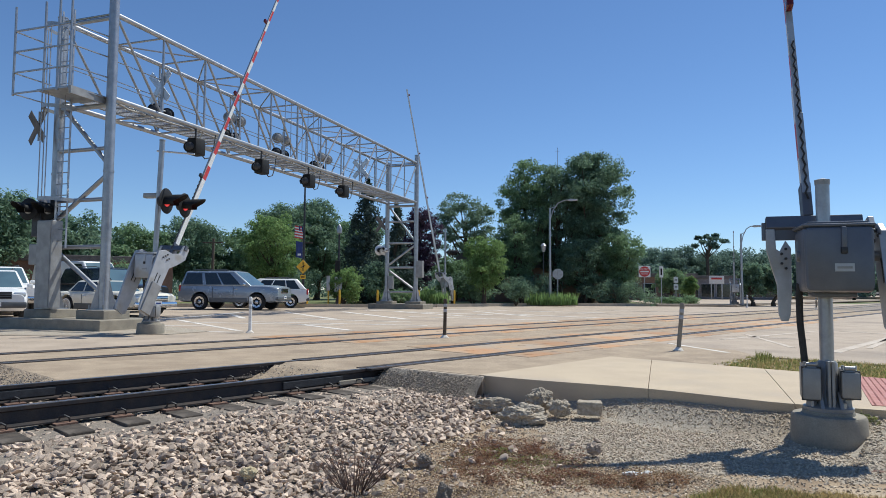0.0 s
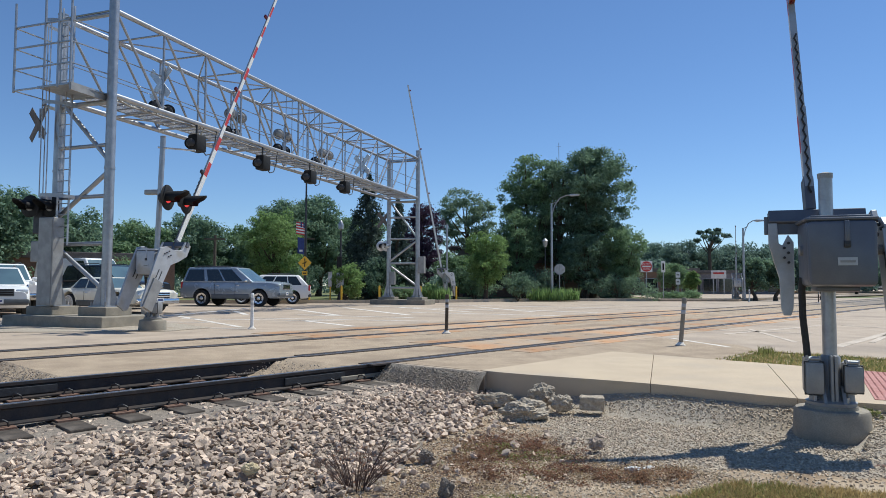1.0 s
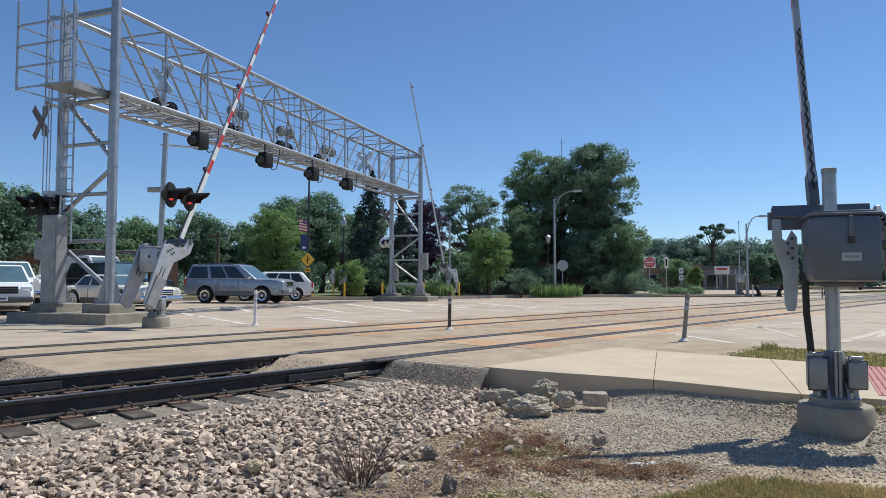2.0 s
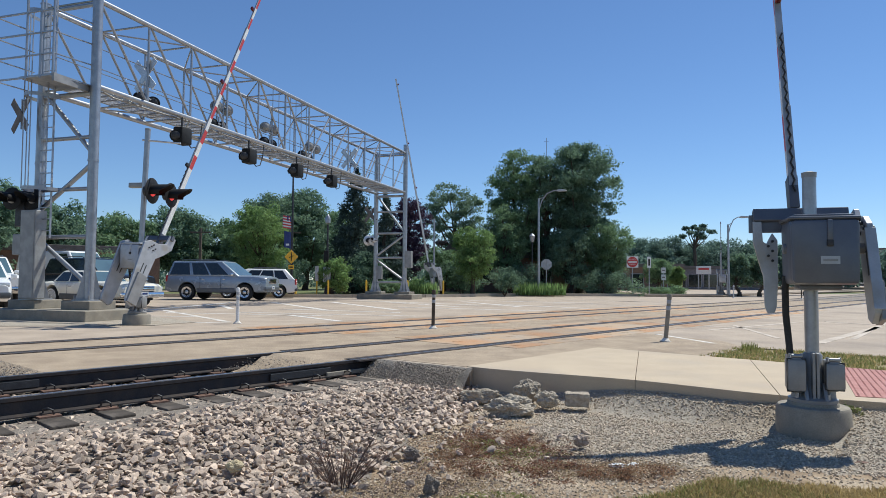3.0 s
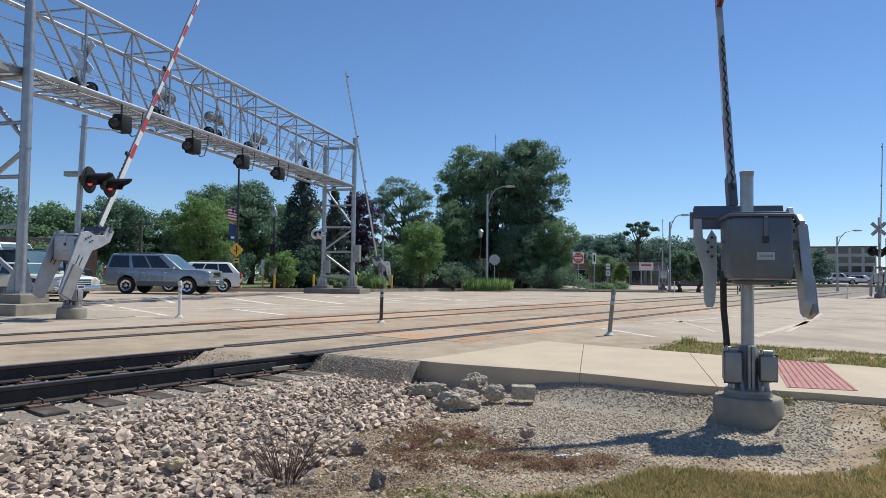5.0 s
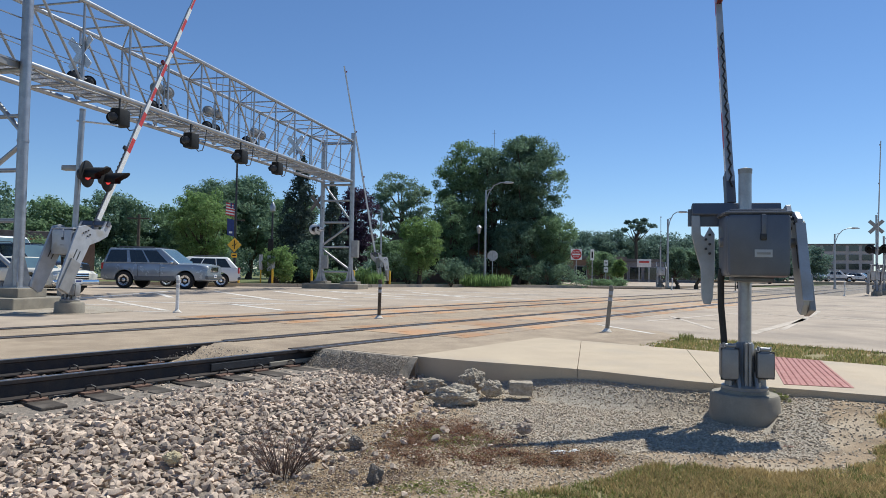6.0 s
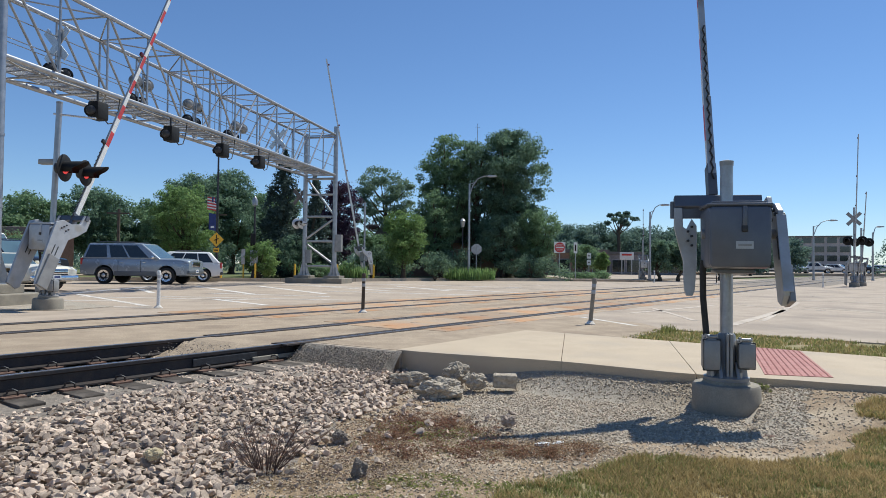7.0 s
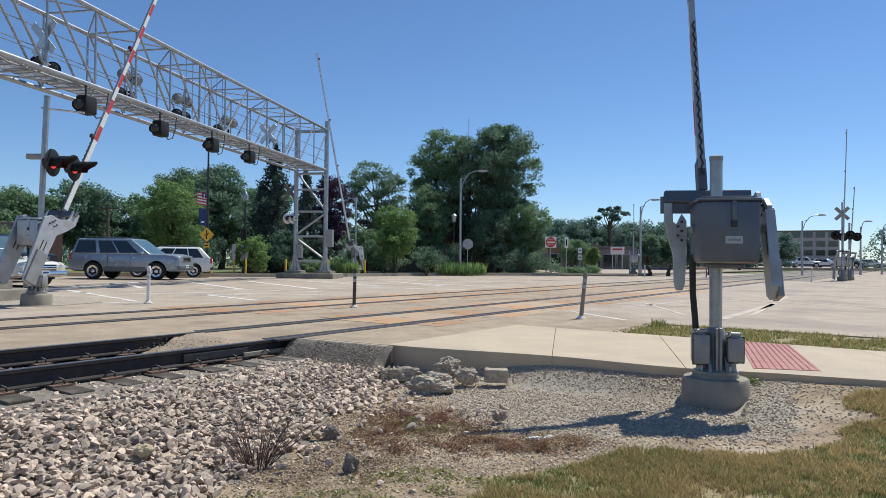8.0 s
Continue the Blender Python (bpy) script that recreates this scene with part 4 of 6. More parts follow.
    if near:
        zt = pivot + 0.255
        part("crossbar", add_box(bm_new(), (0.03, 0.44, 0.17), Matrix.Translation((0.158, 0.27, pivot + 0.255)), 0.006), "paint_grey", root, "dark grey crossbar behind the case", smooth=False)
        edge = [(0.46, 0.02), (0.46, -0.17), (0.42, -0.34), (0.375, -0.50), (0.365, -0.78), (0.345, -0.84), (0.285, -0.84), (0.265, -0.78), (0.25, -0.55), (0.25, -0.16), (0.295, -0.09), (0.345, -0.19), (0.375, -0.17), (0.385, 0.02)]
        mm = Matrix.Translation((0.12, 0, zt)) @ pose(0, 0, 0, 0, 0, 90)
        part("lever_bracket", add_prism(bm_new(), edge, 0.035, mm, 0.006), "plate_grey", root, "curved grey bracket plate", smooth=False)
        for k in range(5):
            c = Vector((0.09, 0.30 + 0.035 * (k % 2), zt - 0.17 - 0.045 * k))
            part("bolt", add_tube(bm_new(), c, c + Vector((-0.03, 0, 0)), 0.013, seg=6), "black_steel", root)
    # flashing lights on the mast
    for az, lit in light_az:
        d = az_m(0, 0, 0, az)
        local = inv.to_3x3() @ d.to_3x3()
        mm = Matrix.Translation((0, 0, light_z)) @ local.to_4x4()
        part("light_arm", add_tube(bm_new(), mm @ Vector((0.29, -0.35, 0.06)), mm @ Vector((0.29, 0.57, 0.06)), 0.03, seg=10), "black_steel", root)
        part("light_bracket", add_tube(bm_new(), mm @ Vector((0.0, 0.1, 0.06)), mm @ Vector((0.30, 0.1, 0.06)), 0.035, seg=10), "black_steel", root)
        for k, y in enumerate((-0.30, 0.52)):
            flasher(root, mm @ Matrix.Translation((0.38, y, 0)), lit[k], lens=lens)
    if crossing_sign:
        d = az_m(0, 0, 0, crossing_sign[1])
        mm = Matrix.Translation((0, 0, crossing_sign[0])) @ (inv.to_3x3() @ d.to_3x3()).to_4x4()
        crossbuck(root, mm @ Matrix.Translation((0.09, 0, 0)), "cast_grey", 1.1)
    return root


near_gate = build_gate(az_m(3.60, 5.88, -0.25, 20), 2.35, 3.5, 72, "grey crossing gate with its striped arm raised above gravel", pivot=1.645, near=True)
left_gate = build_gate(Matrix.Translation((-6.42, 15.95, 0)) @ pose(0, 0, 0, 0, 1.7, 0) @ az_m(0, 0, 0, 21), 4.62, 11.6, 64.5, "crossing gate with red flashing lights and half-raised striped arm", light_z=3.10,
                       light_az=((100, (True, True)),), pivot=1.62)
bm = add_tube(bm_new(), Matrix(left_gate.matrix_world).inverted() @ Vector((-6.40, 15.95, 4.35)), Matrix(left_gate.matrix_world).inverted() @ Vector((-5.45, 15.75, 4.24)), 0.022, seg=8)
part("bell_bracket", bm, "alu", left_gate)
part("side_light", add_box(bm_new(), (0.14, 0.42, 0.12), Matrix.Translation((0.03, 0.24, 3.28)), 0.02), "cast_grey", left_gate)
build_gate(az_m(1.40, 43.6, 0.10, 222), 5.0, 11.8, 74, "far crossing gate with its thin arm raised before the trees", plain=True, light_z=3.4, light_az=((105, (False, False)),), pivot=1.5)
build_gate(az_m(33.2, 39.4, 0.0, 205), 5.2, 7.9, 84, "far crossing gate with crossbuck and raised arm by the tracks", "black", True, light_z=3.0, light_az=((230, (False, False)),), pivot=1.3, crossing_sign=(4.45, 230))
build_gate(az_m(35.6, 41.6, 0.0, 205), 4.0, 4.6, 78, "second far crossing gate with a short raised arm", "black", True, light_z=3.0, light_az=((230, (False, False)),), pivot=1.3)
build_gate(az_m(23.4, 49.8, 0.08, 20), 3.2, 3.7, 86, "far crossing gate with a thin raised arm on the verge", "black", True, pivot=1.3)


# lights and crossed boards that hang on the gantry
def gantry_light(x, y, z, words, back, below):
    root = thing("flashing_signal", GAN @ Matrix.Translation((x, y, z)), words, "signal light", "gantry lights")
    part("hanger", add_tube(bm_new(), (0, 0, Z_BOT - z if below else Z_BOT - z), (0, 0, 0.1 if below else 0.3), 0.03, seg=8), "galv" if not below else "black_steel", root)
    part("light_arm", add_tube(bm_new(), (-0.34, 0.0, 0.05), (0.34, 0.0, 0.05), 0.03, seg=8), "black_steel" if below else "galv", root)
    face = pose(0, 0, 0, 0, 0, 42)
    for dx in ((-0.19, 0.19) if below else (-0.28, 0.28)):
        flasher(root, Matrix.Translation((dx, 0.06, 0)) @ face, False, back, "black", 0.18 if below else 0.21)
    if below:
        part("signal_box", add_box(bm_new(), (0.46, 0.36, 0.52), Matrix.Translation((0.0, -0.03, 0.02)), 0.05), "black", root)
        pts = [(0.2, -0.05, -0.15), (0.35, -0.08, -0.28), (0.6, -0.08, -0.2), (0.8, -0.05, 0.15), (0.95, 0.0, Z_BOT - z)]
        part("cable", add_path(bm_new(), pts, 0.018), "rubber", root, "drooping black cable")
    return root


for x in (3.28, 6.76, 10.03, 13.0):
    gantry_light(x, -0.02, 5.42, "black flashing light pair hanging below the gantry walkway", "black", True)
    gantry_light(x - 0.1, 1.2, 6.62, "black flashing light pair on the walkway of the gantry", "black", False)
for x, z in ((5.43, 6.85), (8.32, 6.78), (11.63, 6.68)):
    gantry_light(x, 0.1, z, "grey-backed flashing light pair standing on the gantry", "cast_grey", False)
for x, y, z, words in ((1.9, 0.1, 6.95, "silver back of crossed boards on the gantry"), (15.1, 0.1, 6.85, "silver back of crossed boards on the gantry"), (-0.35, 2.10, 5.40, "dark crossed boards beside the near tower"), (22.0, 2.1, 4.9, "crossed boards on the far tower")):
    root = thing("crossbuck", GAN @ Matrix.Translation((x, y, z)), words, "crossing sign", "crossed boards")
    part("bracket", add_beam(bm_new(), (0, 0, -0.75 if z > 6 else -0.4), (0, 0, 0.4), 0.04, 0.03), "galv", root)
    crossbuck(root, pose(0, 0.06, 0, 0, 0, 170 if z > 6 else 166), "alu" if z > 6 else "roofing", 1.15)
for x, y, z, az in ((-0.45, 2.22, 3.15, 195), (-0.25, 1.75, 3.15, 195), (21.8, 2.2, 3.35, 150), (21.9, 1.9, 3.35, 330)):
    p = GAN @ Vector((x, y, z))
    root = thing("flashing_signal", az_m(*p, az), "round black flashing light on a gantry tower", "signal light", "tower lights")
    part("bracket", add_tube(bm_new(), (-0.55, 0, 0.0), (-0.12, 0, 0.0), 0.035, seg=8), "cast_grey", root)
    flasher(root, Matrix(), False, "black" if x < 5 else "alu", "black", lens="cast_grey")


# ---- posts, signs, street lamps ----
def build_delineator(x, y, lean_x, lean_y, mat, words):
    root = thing("marker_post", Matrix.Translation((x, y, 0)) @ pose(0, 0, 0, lean_x, lean_y, 20), words, "marker post", "marker posts")
    part("post", add_lathe(bm_new(), [(0.04, 0.02), (0.037, 0.75), (0.044, 0.80), (0.044, 0.86), (0.028, 0.88)], None, 14), mat, root)
    part("foot", add_lathe(bm_new(), [(0.10, 0.0), (0.10, 0.015), (0.06, 0.045), (0.048, 0.07)], None, 16), "line_white", root, "scuffed pale foot")
    for z in (0.58, 0.70):
        part("reflector_band", add_lathe(bm_new(), [(0.0385, z), (0.041, z + 0.005), (0.041, z + 0.065), (0.0385, z + 0.07)], None, 14), "plate_grey", root)
    return root


build_delineator(-4.24, 16.5, 0, 0, "white", "scuffed white flexible marker post on the road")
build_delineator(0.47, 15.1, 0, 1.0, "bark", "dark stained marker post between the tracks")
build_delineator(4.62, 12.05, 0, 7.0, "concrete", "leaning grey marker post with reflector bands")
build_delineator(29.2, 37.2, 0, 2, "white", "white marker post far down the road")
build_delineator(22.6, 46.2, 0, 2, "white", "white marker post far down the road")
build_delineator(26.5, 44.5, 0, 0, "bark", "brown marker post far down the road")

for x, y in ((-7.0, 40.6), (-5.1, 40.9), (-2.8, 40.9), (-0.3, 41.8), (2.0, 43.4), (-12.0, 39.9), (-13.4, 39.7)):
    root = thing("bollard", Matrix.Translation((x, y, 0.08)), "slim yellow steel bollard on the verge", "bollard", "bollards")
    part("tube", add_lathe(bm_new(), [(0.06, -0.1), (0.06, 0.92), (0.045, 0.97), (0.015, 0.985)], None, 14), "yellow", root)


def street_lamp(x, y, h, az, words, arm=2.4):
    root = thing("street_lamp", az_m(x, y, 0.1, az), words, "street lamp", "street lamps")
    part("pole", add_lathe(bm_new(), [(0.14, 0), (0.14, 0.12), (0.105, 0.14), (0.065, h)], None, 16), "galv", root)
    pts = [(0, 0, h - 0.9), (arm * 0.18, 0, h - 0.15), (arm * 0.45, 0, h + 0.35), (arm * 0.8, 0, h + 0.55), (arm, 0, h + 0.58)]
    part("bracket", add_path(bm_new(), pts, 0.035), "galv", root)
    pts = [(0, 0, h - 0.05), (arm * 0.35, 0, h + 0.12), (arm * 0.45, 0, h + 0.35)]
    part("brace", add_path(bm_new(), pts, 0.025), "galv", root)
    bm = add_prism(bm_new(), [(arm - 0.05, h + 0.53), (arm + 0.15, h + 0.48), (arm + 0.65, h + 0.52), (arm + 0.72, h + 0.57), (arm + 0.5, h + 0.64), (arm + 0.05, h + 0.65)], 0.26, None, 0.03)
    part("lamp_head", bm, "plate_grey", root)
    return root


street_lamp(9.0, 47.4, 6.9, 95, "tall grey street lamp with a curved arm before the trees", 1.3)
street_lamp(24.0, 49.8, 5.4, 95, "grey street lamp with a curved arm on the verge", 0.9)
street_lamp(43, 56, 5.0, 95, "grey street lamp by the far street", 1.6)
street_lamp(47, 78, 5.6, 95, "grey street lamp by the far street", 1.6)
street_lamp(72, 105, 6.5, 100, "grey street lamp by the far street", 1.6)
for x, y in ((50, 57), (56, 61), (62, 64), (70, 70)):
    street_lamp(x, y, 4.6, 90, "thin dark lot lamp beyond the tracks", 0.5)


def text_part(words, size, m, mat, parent):
    cu = bpy.data.curves.new("lettering", "FONT")
    cu.body, cu.size, cu.align_x, cu.align_y, cu.extrude = words, size, "CENTER", "CENTER", 0.001
    tmp = new("lettering", cu)
    me = bpy.data.meshes.new_from_object(tmp.evaluated_get(bpy.context.evaluated_depsgraph_get()))
    bpy.data.objects.remove(tmp)
    me.materials.clear()
    me.materials.append(M[mat])
    ob = new("lettering", me)
    ob.parent = parent
    ob.matrix_local = m
    return ob


def sign_root(name, x, y, az, h, words):
    root = thing(name, az_m(x, y, 0.1, az), words, "road sign", "road signs")
    part("post", add_box(bm_new(), (0.04, 0.06, h), Matrix.Translation((-0.03, 0, h / 2))), "galv", root, smooth=False)
    return root


FACE = pose(0.012, 0, 0, 90, 0, 90)
s = sign_root("no_entry_sign", 16.4, 49.2, 195, 2.9, "white square do not enter sign with a red disc")
part("panel", add_box(bm_new(), (0.012, 0.84, 0.84), Matrix.Translation((0, 0, 2.45)), 0.004), "white", s, smooth=False)
part("disc", add_lathe(bm_new(), [(0.385, 0.0), (0.385, 0.006), (0.01, 0.006)], Matrix.Translation((0.004, 0, 2.45)) @ pose(0, 0, 0, 0, 90, 0), 36), "red", s, smooth=False)
part("bar", add_box(bm_new(), (0.008, 0.60, 0.11), Matrix.Translation((0.012, 0, 2.45))), "white", s, smooth=False)
text_part("DO NOT", 0.15, Matrix.Translation((0, 0, 2.64)) @ FACE, "white", s)
text_part("ENTER", 0.15, Matrix.Translation((0, 0, 2.27)) @ FACE, "white", s)
s = sign_root("narrow_sign", 17.8, 49.6, 195, 2.9, "narrow white sign on a thin post")
part("panel", add_box(bm_new(), (0.012, 0.28, 0.84), Matrix.Translation((0, 0, 2.45)), 0.004), "white", s, smooth=False)
part("writing_bar", add_box(bm_new(), (0.006, 0.12, 0.5), Matrix.Translation((0.008, 0, 2.45))), "black", s, smooth=False)
s = sign_root("stop_sign", 9.8, 48.6, 15, 2.5, "grey back of an octagonal stop sign")
part("panel", add_lathe(bm_new(), [(0.41, 0.0), (0.41, 0.006), (0.01, 0.006)], Matrix.Translation((0, 0, 2.2)) @ pose(0, 0, 0, 0, 90, 0) @ pose(0, 0, 0, 0, 0, 22.5), 8), "plate_grey", s, smooth=False)
s = sign_root("small_signs", 20.0, 52.5, 195, 2.2, "two small white signs on one post")
for z in (1.9, 1.35):
    part("panel", add_box(bm_new(), (0.012, 0.34, 0.44), Matrix.Translation((0, 0, z)), 0.004), "white", s, smooth=False)
    part("writing_bar", add_box(bm_new(), (0.006, 0.2, 0.1), Matrix.Translation((0.008, 0, z))), "grey_wall", s, smooth=False)

# dark lamp post with flag, banner and the yellow diamond
root = thing("banner_post", az_m(-7.4, 41.4, 0.1, 190), "tall black post with flag, blue banner and yellow diamond sign", "lamp post")
part("pole", add_lathe(bm_new(), [(0.22, 0), (0.22, 0.25), (0.12, 0.5), (0.075, 1.2), (0.05, 7.6)], None, 14), "black_steel", root)
part("diamond", add_box(bm_new(), (0.012, 0.62, 0.62), Matrix.Translation((0.09, 0, 2.35)) @ pose(0, 0, 0, 45, 0, 0), 0.004), "sign_yellow", root, "yellow diamond warning sign", smooth=False)
bm = bm_new()
add_path(bm, [(0.10, -0.0, 2.10), (0.10, -0.0, 2.30), (0.10, 0.05, 2.38), (0.10, 0.0, 2.46), (0.10, 0, 2.62)], 0.028, 8)
add_beam(bm, (0.10, -0.14, 2.30), (0.10, 0.14, 2.42), 0.04, 0.04)
part("arrow", bm, "black", root)
part("small_panel", add_box(bm_new(), (0.012, 0.34, 0.26), Matrix.Translation((0.09, 0, 1.72)), 0.004), "sign_yellow", root, smooth=False)
part("writing_bar", add_box(bm_new(), (0.006, 0.22, 0.07), Matrix.Translation((0.098, 0, 1.72))), "black", root, smooth=False)


def cloth(y0, y1, z0, z1, mat, nm, label, wave=0.05):
    bm = bm_new()
    n = 12
    rows = [[bm.verts.new((0.05 + wave * math.sin(k * 0.9) * (k / n) + dx, y0 + (y1 - y0) * k / n, z + (0.10 * k / n))) for k in range(n + 1)] for dx, z in ((0, z0), (0, z1), (0.006, z1), (0.006, z0))]
    for a, b in zip(rows, rows[1:] + rows[:1]):
        for k in range(n):
            bm.faces.new((a[k], a[k + 1], b[k + 1], b[k]))
    bmesh.ops.recalc_face_normals(bm, faces=bm.faces)
    return part(nm, bm, mat, root, label)


for k in range(9):
    cloth(-0.06, -0.62, 4.05 + 0.085 * k, 4.05 + 0.085 * (k + 1) - 0.001, "red" if k % 2 == 0 else "white", "flag_stripe", "red and white flag stripe" if k == 0 else "")
cloth(-0.06, -0.36, 4.50, 4.815, "flag_blue", "flag_canton", "dark blue flag corner", 0.062)
cloth(-0.06, -0.50, 2.85, 3.85, "flag_blue", "banner", "dark blue banner", 0.02)
part("banner_bar", add_box(bm_new(), (0.02, 0.2, 0.12), Matrix.Translation((0.08, -0.26, 3.1))), "white", root, smooth=False)

root = thing("lantern_post", Matrix.Translation((-5.3, 41.9, 0.1)), "slim black pedestrian signal post with pale panels", "signal post")
part("pole", add_lathe(bm_new(), [(0.18, 0), (0.18, 0.2), (0.08, 0.6), (0.055, 4.4)], None, 12), "black_steel", root)
for x, z in ((-0.62, 1.35), (-0.12, 1.3), (0.12, 1.3)):
    part("panel", add_box(bm_new(), (0.22, 0.10, 0.92), Matrix.Translation((x, -0.1, z)), 0.015), "plate_grey", root, smooth=False)
part("panel_post", add_box(bm_new(), (0.08, 0.08, 1.4), Matrix.Translation((-0.62, 0, 0.7))), "yellow", root, smooth=False)
part("signal_head", add_box(bm_new(), (0.3, 0.25, 0.75), Matrix.Translation((-0.05, -0.15, 2.4)), 0.03), "black", root, smooth=False)
part("ornament", add_lathe(bm_new(), [(0.02, 4.4), (0.16, 4.5), (0.18, 4.75), (0.1, 4.95), (0.02, 5.05)], None, 12), "galv", root)

for x, y, h in ((-15.5, 49.6, 4.7), (-8.6, 47.4, 4.6)):
    root = thing("utility_pole", Matrix.Translation((x, y, 0.05)), "plain wooden utility pole among the trees", "utility pole", "utility poles")
    part("pole", add_lathe(bm_new(), [(0.13, 0), (0.09, h)], None, 12), "wood_pole", root)
    part("crossarm", add_box(bm_new(), (1.5, 0.09, 0.11), Matrix.Translation((0, -0.1, h - 0.3))), "wood_pole", root, smooth=False)

root = thing("antenna_mast", Matrix.Translation((*(75 * math.sin(radians(11.4)), 75 * math.cos(radians(11.4))), 0.05)), "thin antenna mast rising behind the large trees", "antenna")
part("pole", add_lathe(bm_new(), [(0.06, 0), (0.03, 17.0)], None, 8), "galv", root)
part("element", add_box(bm_new(), (0.5, 0.03, 0.03), Matrix.Translation((0, 0, 16.6))), "galv", root, smooth=False)
root = thing("lantern_post", Matrix.Translation((9.0, 50.0, 0.1)), "black lantern post before the large trees", "lamp post")
part("pole", add_lathe(bm_new(), [(0.14, 0), (0.13, 0.3), (0.06, 0.6), (0.045, 3.9)], None, 12), "black_steel", root)
part("lantern", add_lathe(bm_new(), [(0.10, 3.9), (0.17, 4.1), (0.19, 4.3), (0.24, 4.36), (0.06, 4.55)], None, 12), "plate_grey", root)


# ---- vehicles ----
def build_car(name, m, spec, words, group="waiting cars"):
    """Local x is the way the car faces; spec gives its sizes, stations of the body and colours."""
    root = thing(name, m, words, "car", group)
    paint, trim = spec["paint"], spec.get("trim", "car_trim")
    st = np.array(sorted(spec["body"]))
    r = spec["wheel"]
    xs = set(np.linspace(st[0, 0], st[-1, 0], 46).tolist()) | set(st[:, 0].tolist())
    for ax in spec["axles"]:
        xs |= {ax + (r + 0.075) * math.cos(math.pi * k / 14) for k in range(15)}
    bm = bm_new()
    rings = []
    for x in sorted(xs):
        zb, zt, hw = (float(sum(np.interp(x + o, st[:, 0], st[:, c]) for o in (-0.09, 0.0, 0.09)) / 3) for c in (1, 2, 3))
        open_z = zb
        for ax in spec["axles"]:
            dx = abs(x - ax)
            if dx < r + 0.075:
                open_z = max(open_z, r + 0.02 + math.sqrt((r + 0.075) ** 2 - dx * dx))
        h = zt - zb
        half = [(hw * 0.86, zb), (hw * 0.97, zb + 0.06), (hw * 0.995, zb + h * 0.30), (hw, zb + h * 0.55), (hw * 0.985, zt - h * 0.20), (hw * 0.95, zt - 0.05), (hw * 0.88, zt - 0.005), (hw * 0.5, zt + 0.025)]
        half = [(y, max(z, min(open_z, zt - 0.06) + 0.003 * k)) for k, (y, z) in enumerate(half)]
        pts = half + [(-y, z) for y, z in reversed(half)]
        rings.append([bm.verts.new((x, y, z)) for y, z in pts])
    n = len(rings[0])
    for a, b in zip(rings, rings[1:]):
        for k in range(n):
            j = (k + 1) % n
            bm.faces.new((a[k], a[j], b[j], b[k]))
    bm.faces.new(rings[0])
    bm.faces.new(rings[-1][::-1])
    bmesh.ops.recalc_face_normals(bm, faces=bm.faces)
    body = part("body", bm, paint, root)
    part("chassis", add_box(bm_new(), (st[-1, 0] - st[0, 0] - 0.5, st[:, 3].max() * 1.25, 0.42), Matrix.Translation(((st[-1, 0] + st[0, 0]) / 2, 0, st[:, 1].min() + 0.22))), "black", root, smooth=False)
    # sill and bumpers
    L0, L1 = spec["body"][-1][0], spec["body"][0][0]
    lo, hi = min(L0, L1), max(L0, L1)
    hw = max(b[3] for b in spec["body"])
    zb = min(b[1] for b in spec["body"])
    front, rear = max(spec["axles"]) - spec["wheel"] - 0.10, min(spec["axles"]) + spec["wheel"] + 0.10
    part("sill", add_box(bm_new(), (front - rear, hw * 2 + 0.014, 0.25), Matrix.Translation(((front + rear) / 2, 0, zb + 0.125)), 0.04), spec.get("lower", trim), body, smooth=False)
    for x, nm in ((hi - 0.06, "front_bumper"), (lo + 0.06, "rear_bumper")):
        part(nm, add_box(bm_new(), (0.22, hw * 1.86, 0.20), Matrix.Translation((x, 0, zb + 0.22)), 0.06), spec.get("bumper", trim), root)
    # cabin
    (xf, xr), (tf, tr), z0, z1, w0, w1 = spec["cabin"]
    base = [Vector((xf, w0, z0)), Vector((xf, -w0, z0)), Vector((xr, -w0, z0)), Vector((xr, w0, z0))]
    top = [Vector((tf, w1, z1)), Vector((tf, -w1, z1)), Vector((tr, -w1, z1)), Vector((tr, w1, z1))]
    bm = bm_new()
    v0, v1 = [bm.verts.new(v) for v in base], [bm.verts.new(v) for v in top]
    bm.faces.new(v0[::-1]), bm.faces.new(v1)
    for k in range(4):
        bm.faces.new((v0[k], v0[(k + 1) % 4], v1[(k + 1) % 4], v1[k]))
    bmesh.ops.recalc_face_normals(bm, faces=bm.faces)
    bmesh.ops.bevel(bm, geom=list(bm.edges), offset=0.085, segments=4, affect="EDGES", profile=0.5)
    cabin = part("cabin", bm, spec.get("roof", paint), root)

    def pane(k, u0, u1, lo_v, hi_v, nm, mat):
        a, b, c, d = base[k], base[(k + 1) % 4], top[(k + 1) % 4], top[k]

        def pt(u, v):
            return (a * (1 - u) + b * u) * (1 - v) + (d * (1 - u) + c * u) * v

        nrm = (b - a).cross(d - a).normalized()
        if nrm.dot((a + b + c + d) / 4 - Vector(((xf + xr) / 2, 0, (z0 + z1) / 2))) < 0:
            nrm = -nrm
        q = [pt(u0, lo_v), pt(u1, lo_v), pt(u1, hi_v), pt(u0, hi_v)]
        bm = bm_new()
        f0 = [bm.verts.new(p - nrm * 0.02) for p in q]
        f1 = [bm.verts.new(p + nrm * 0.006) for p in q]
        bm.faces.new(f0), bm.faces.new(f1)
        for i in range(4):
            bm.faces.new((f0[i], f0[(i + 1) % 4], f1[(i + 1) % 4], f1[i]))
        bmesh.ops.recalc_face_normals(bm, faces=bm.faces)
        part(nm, bm, mat, cabin, smooth=False)

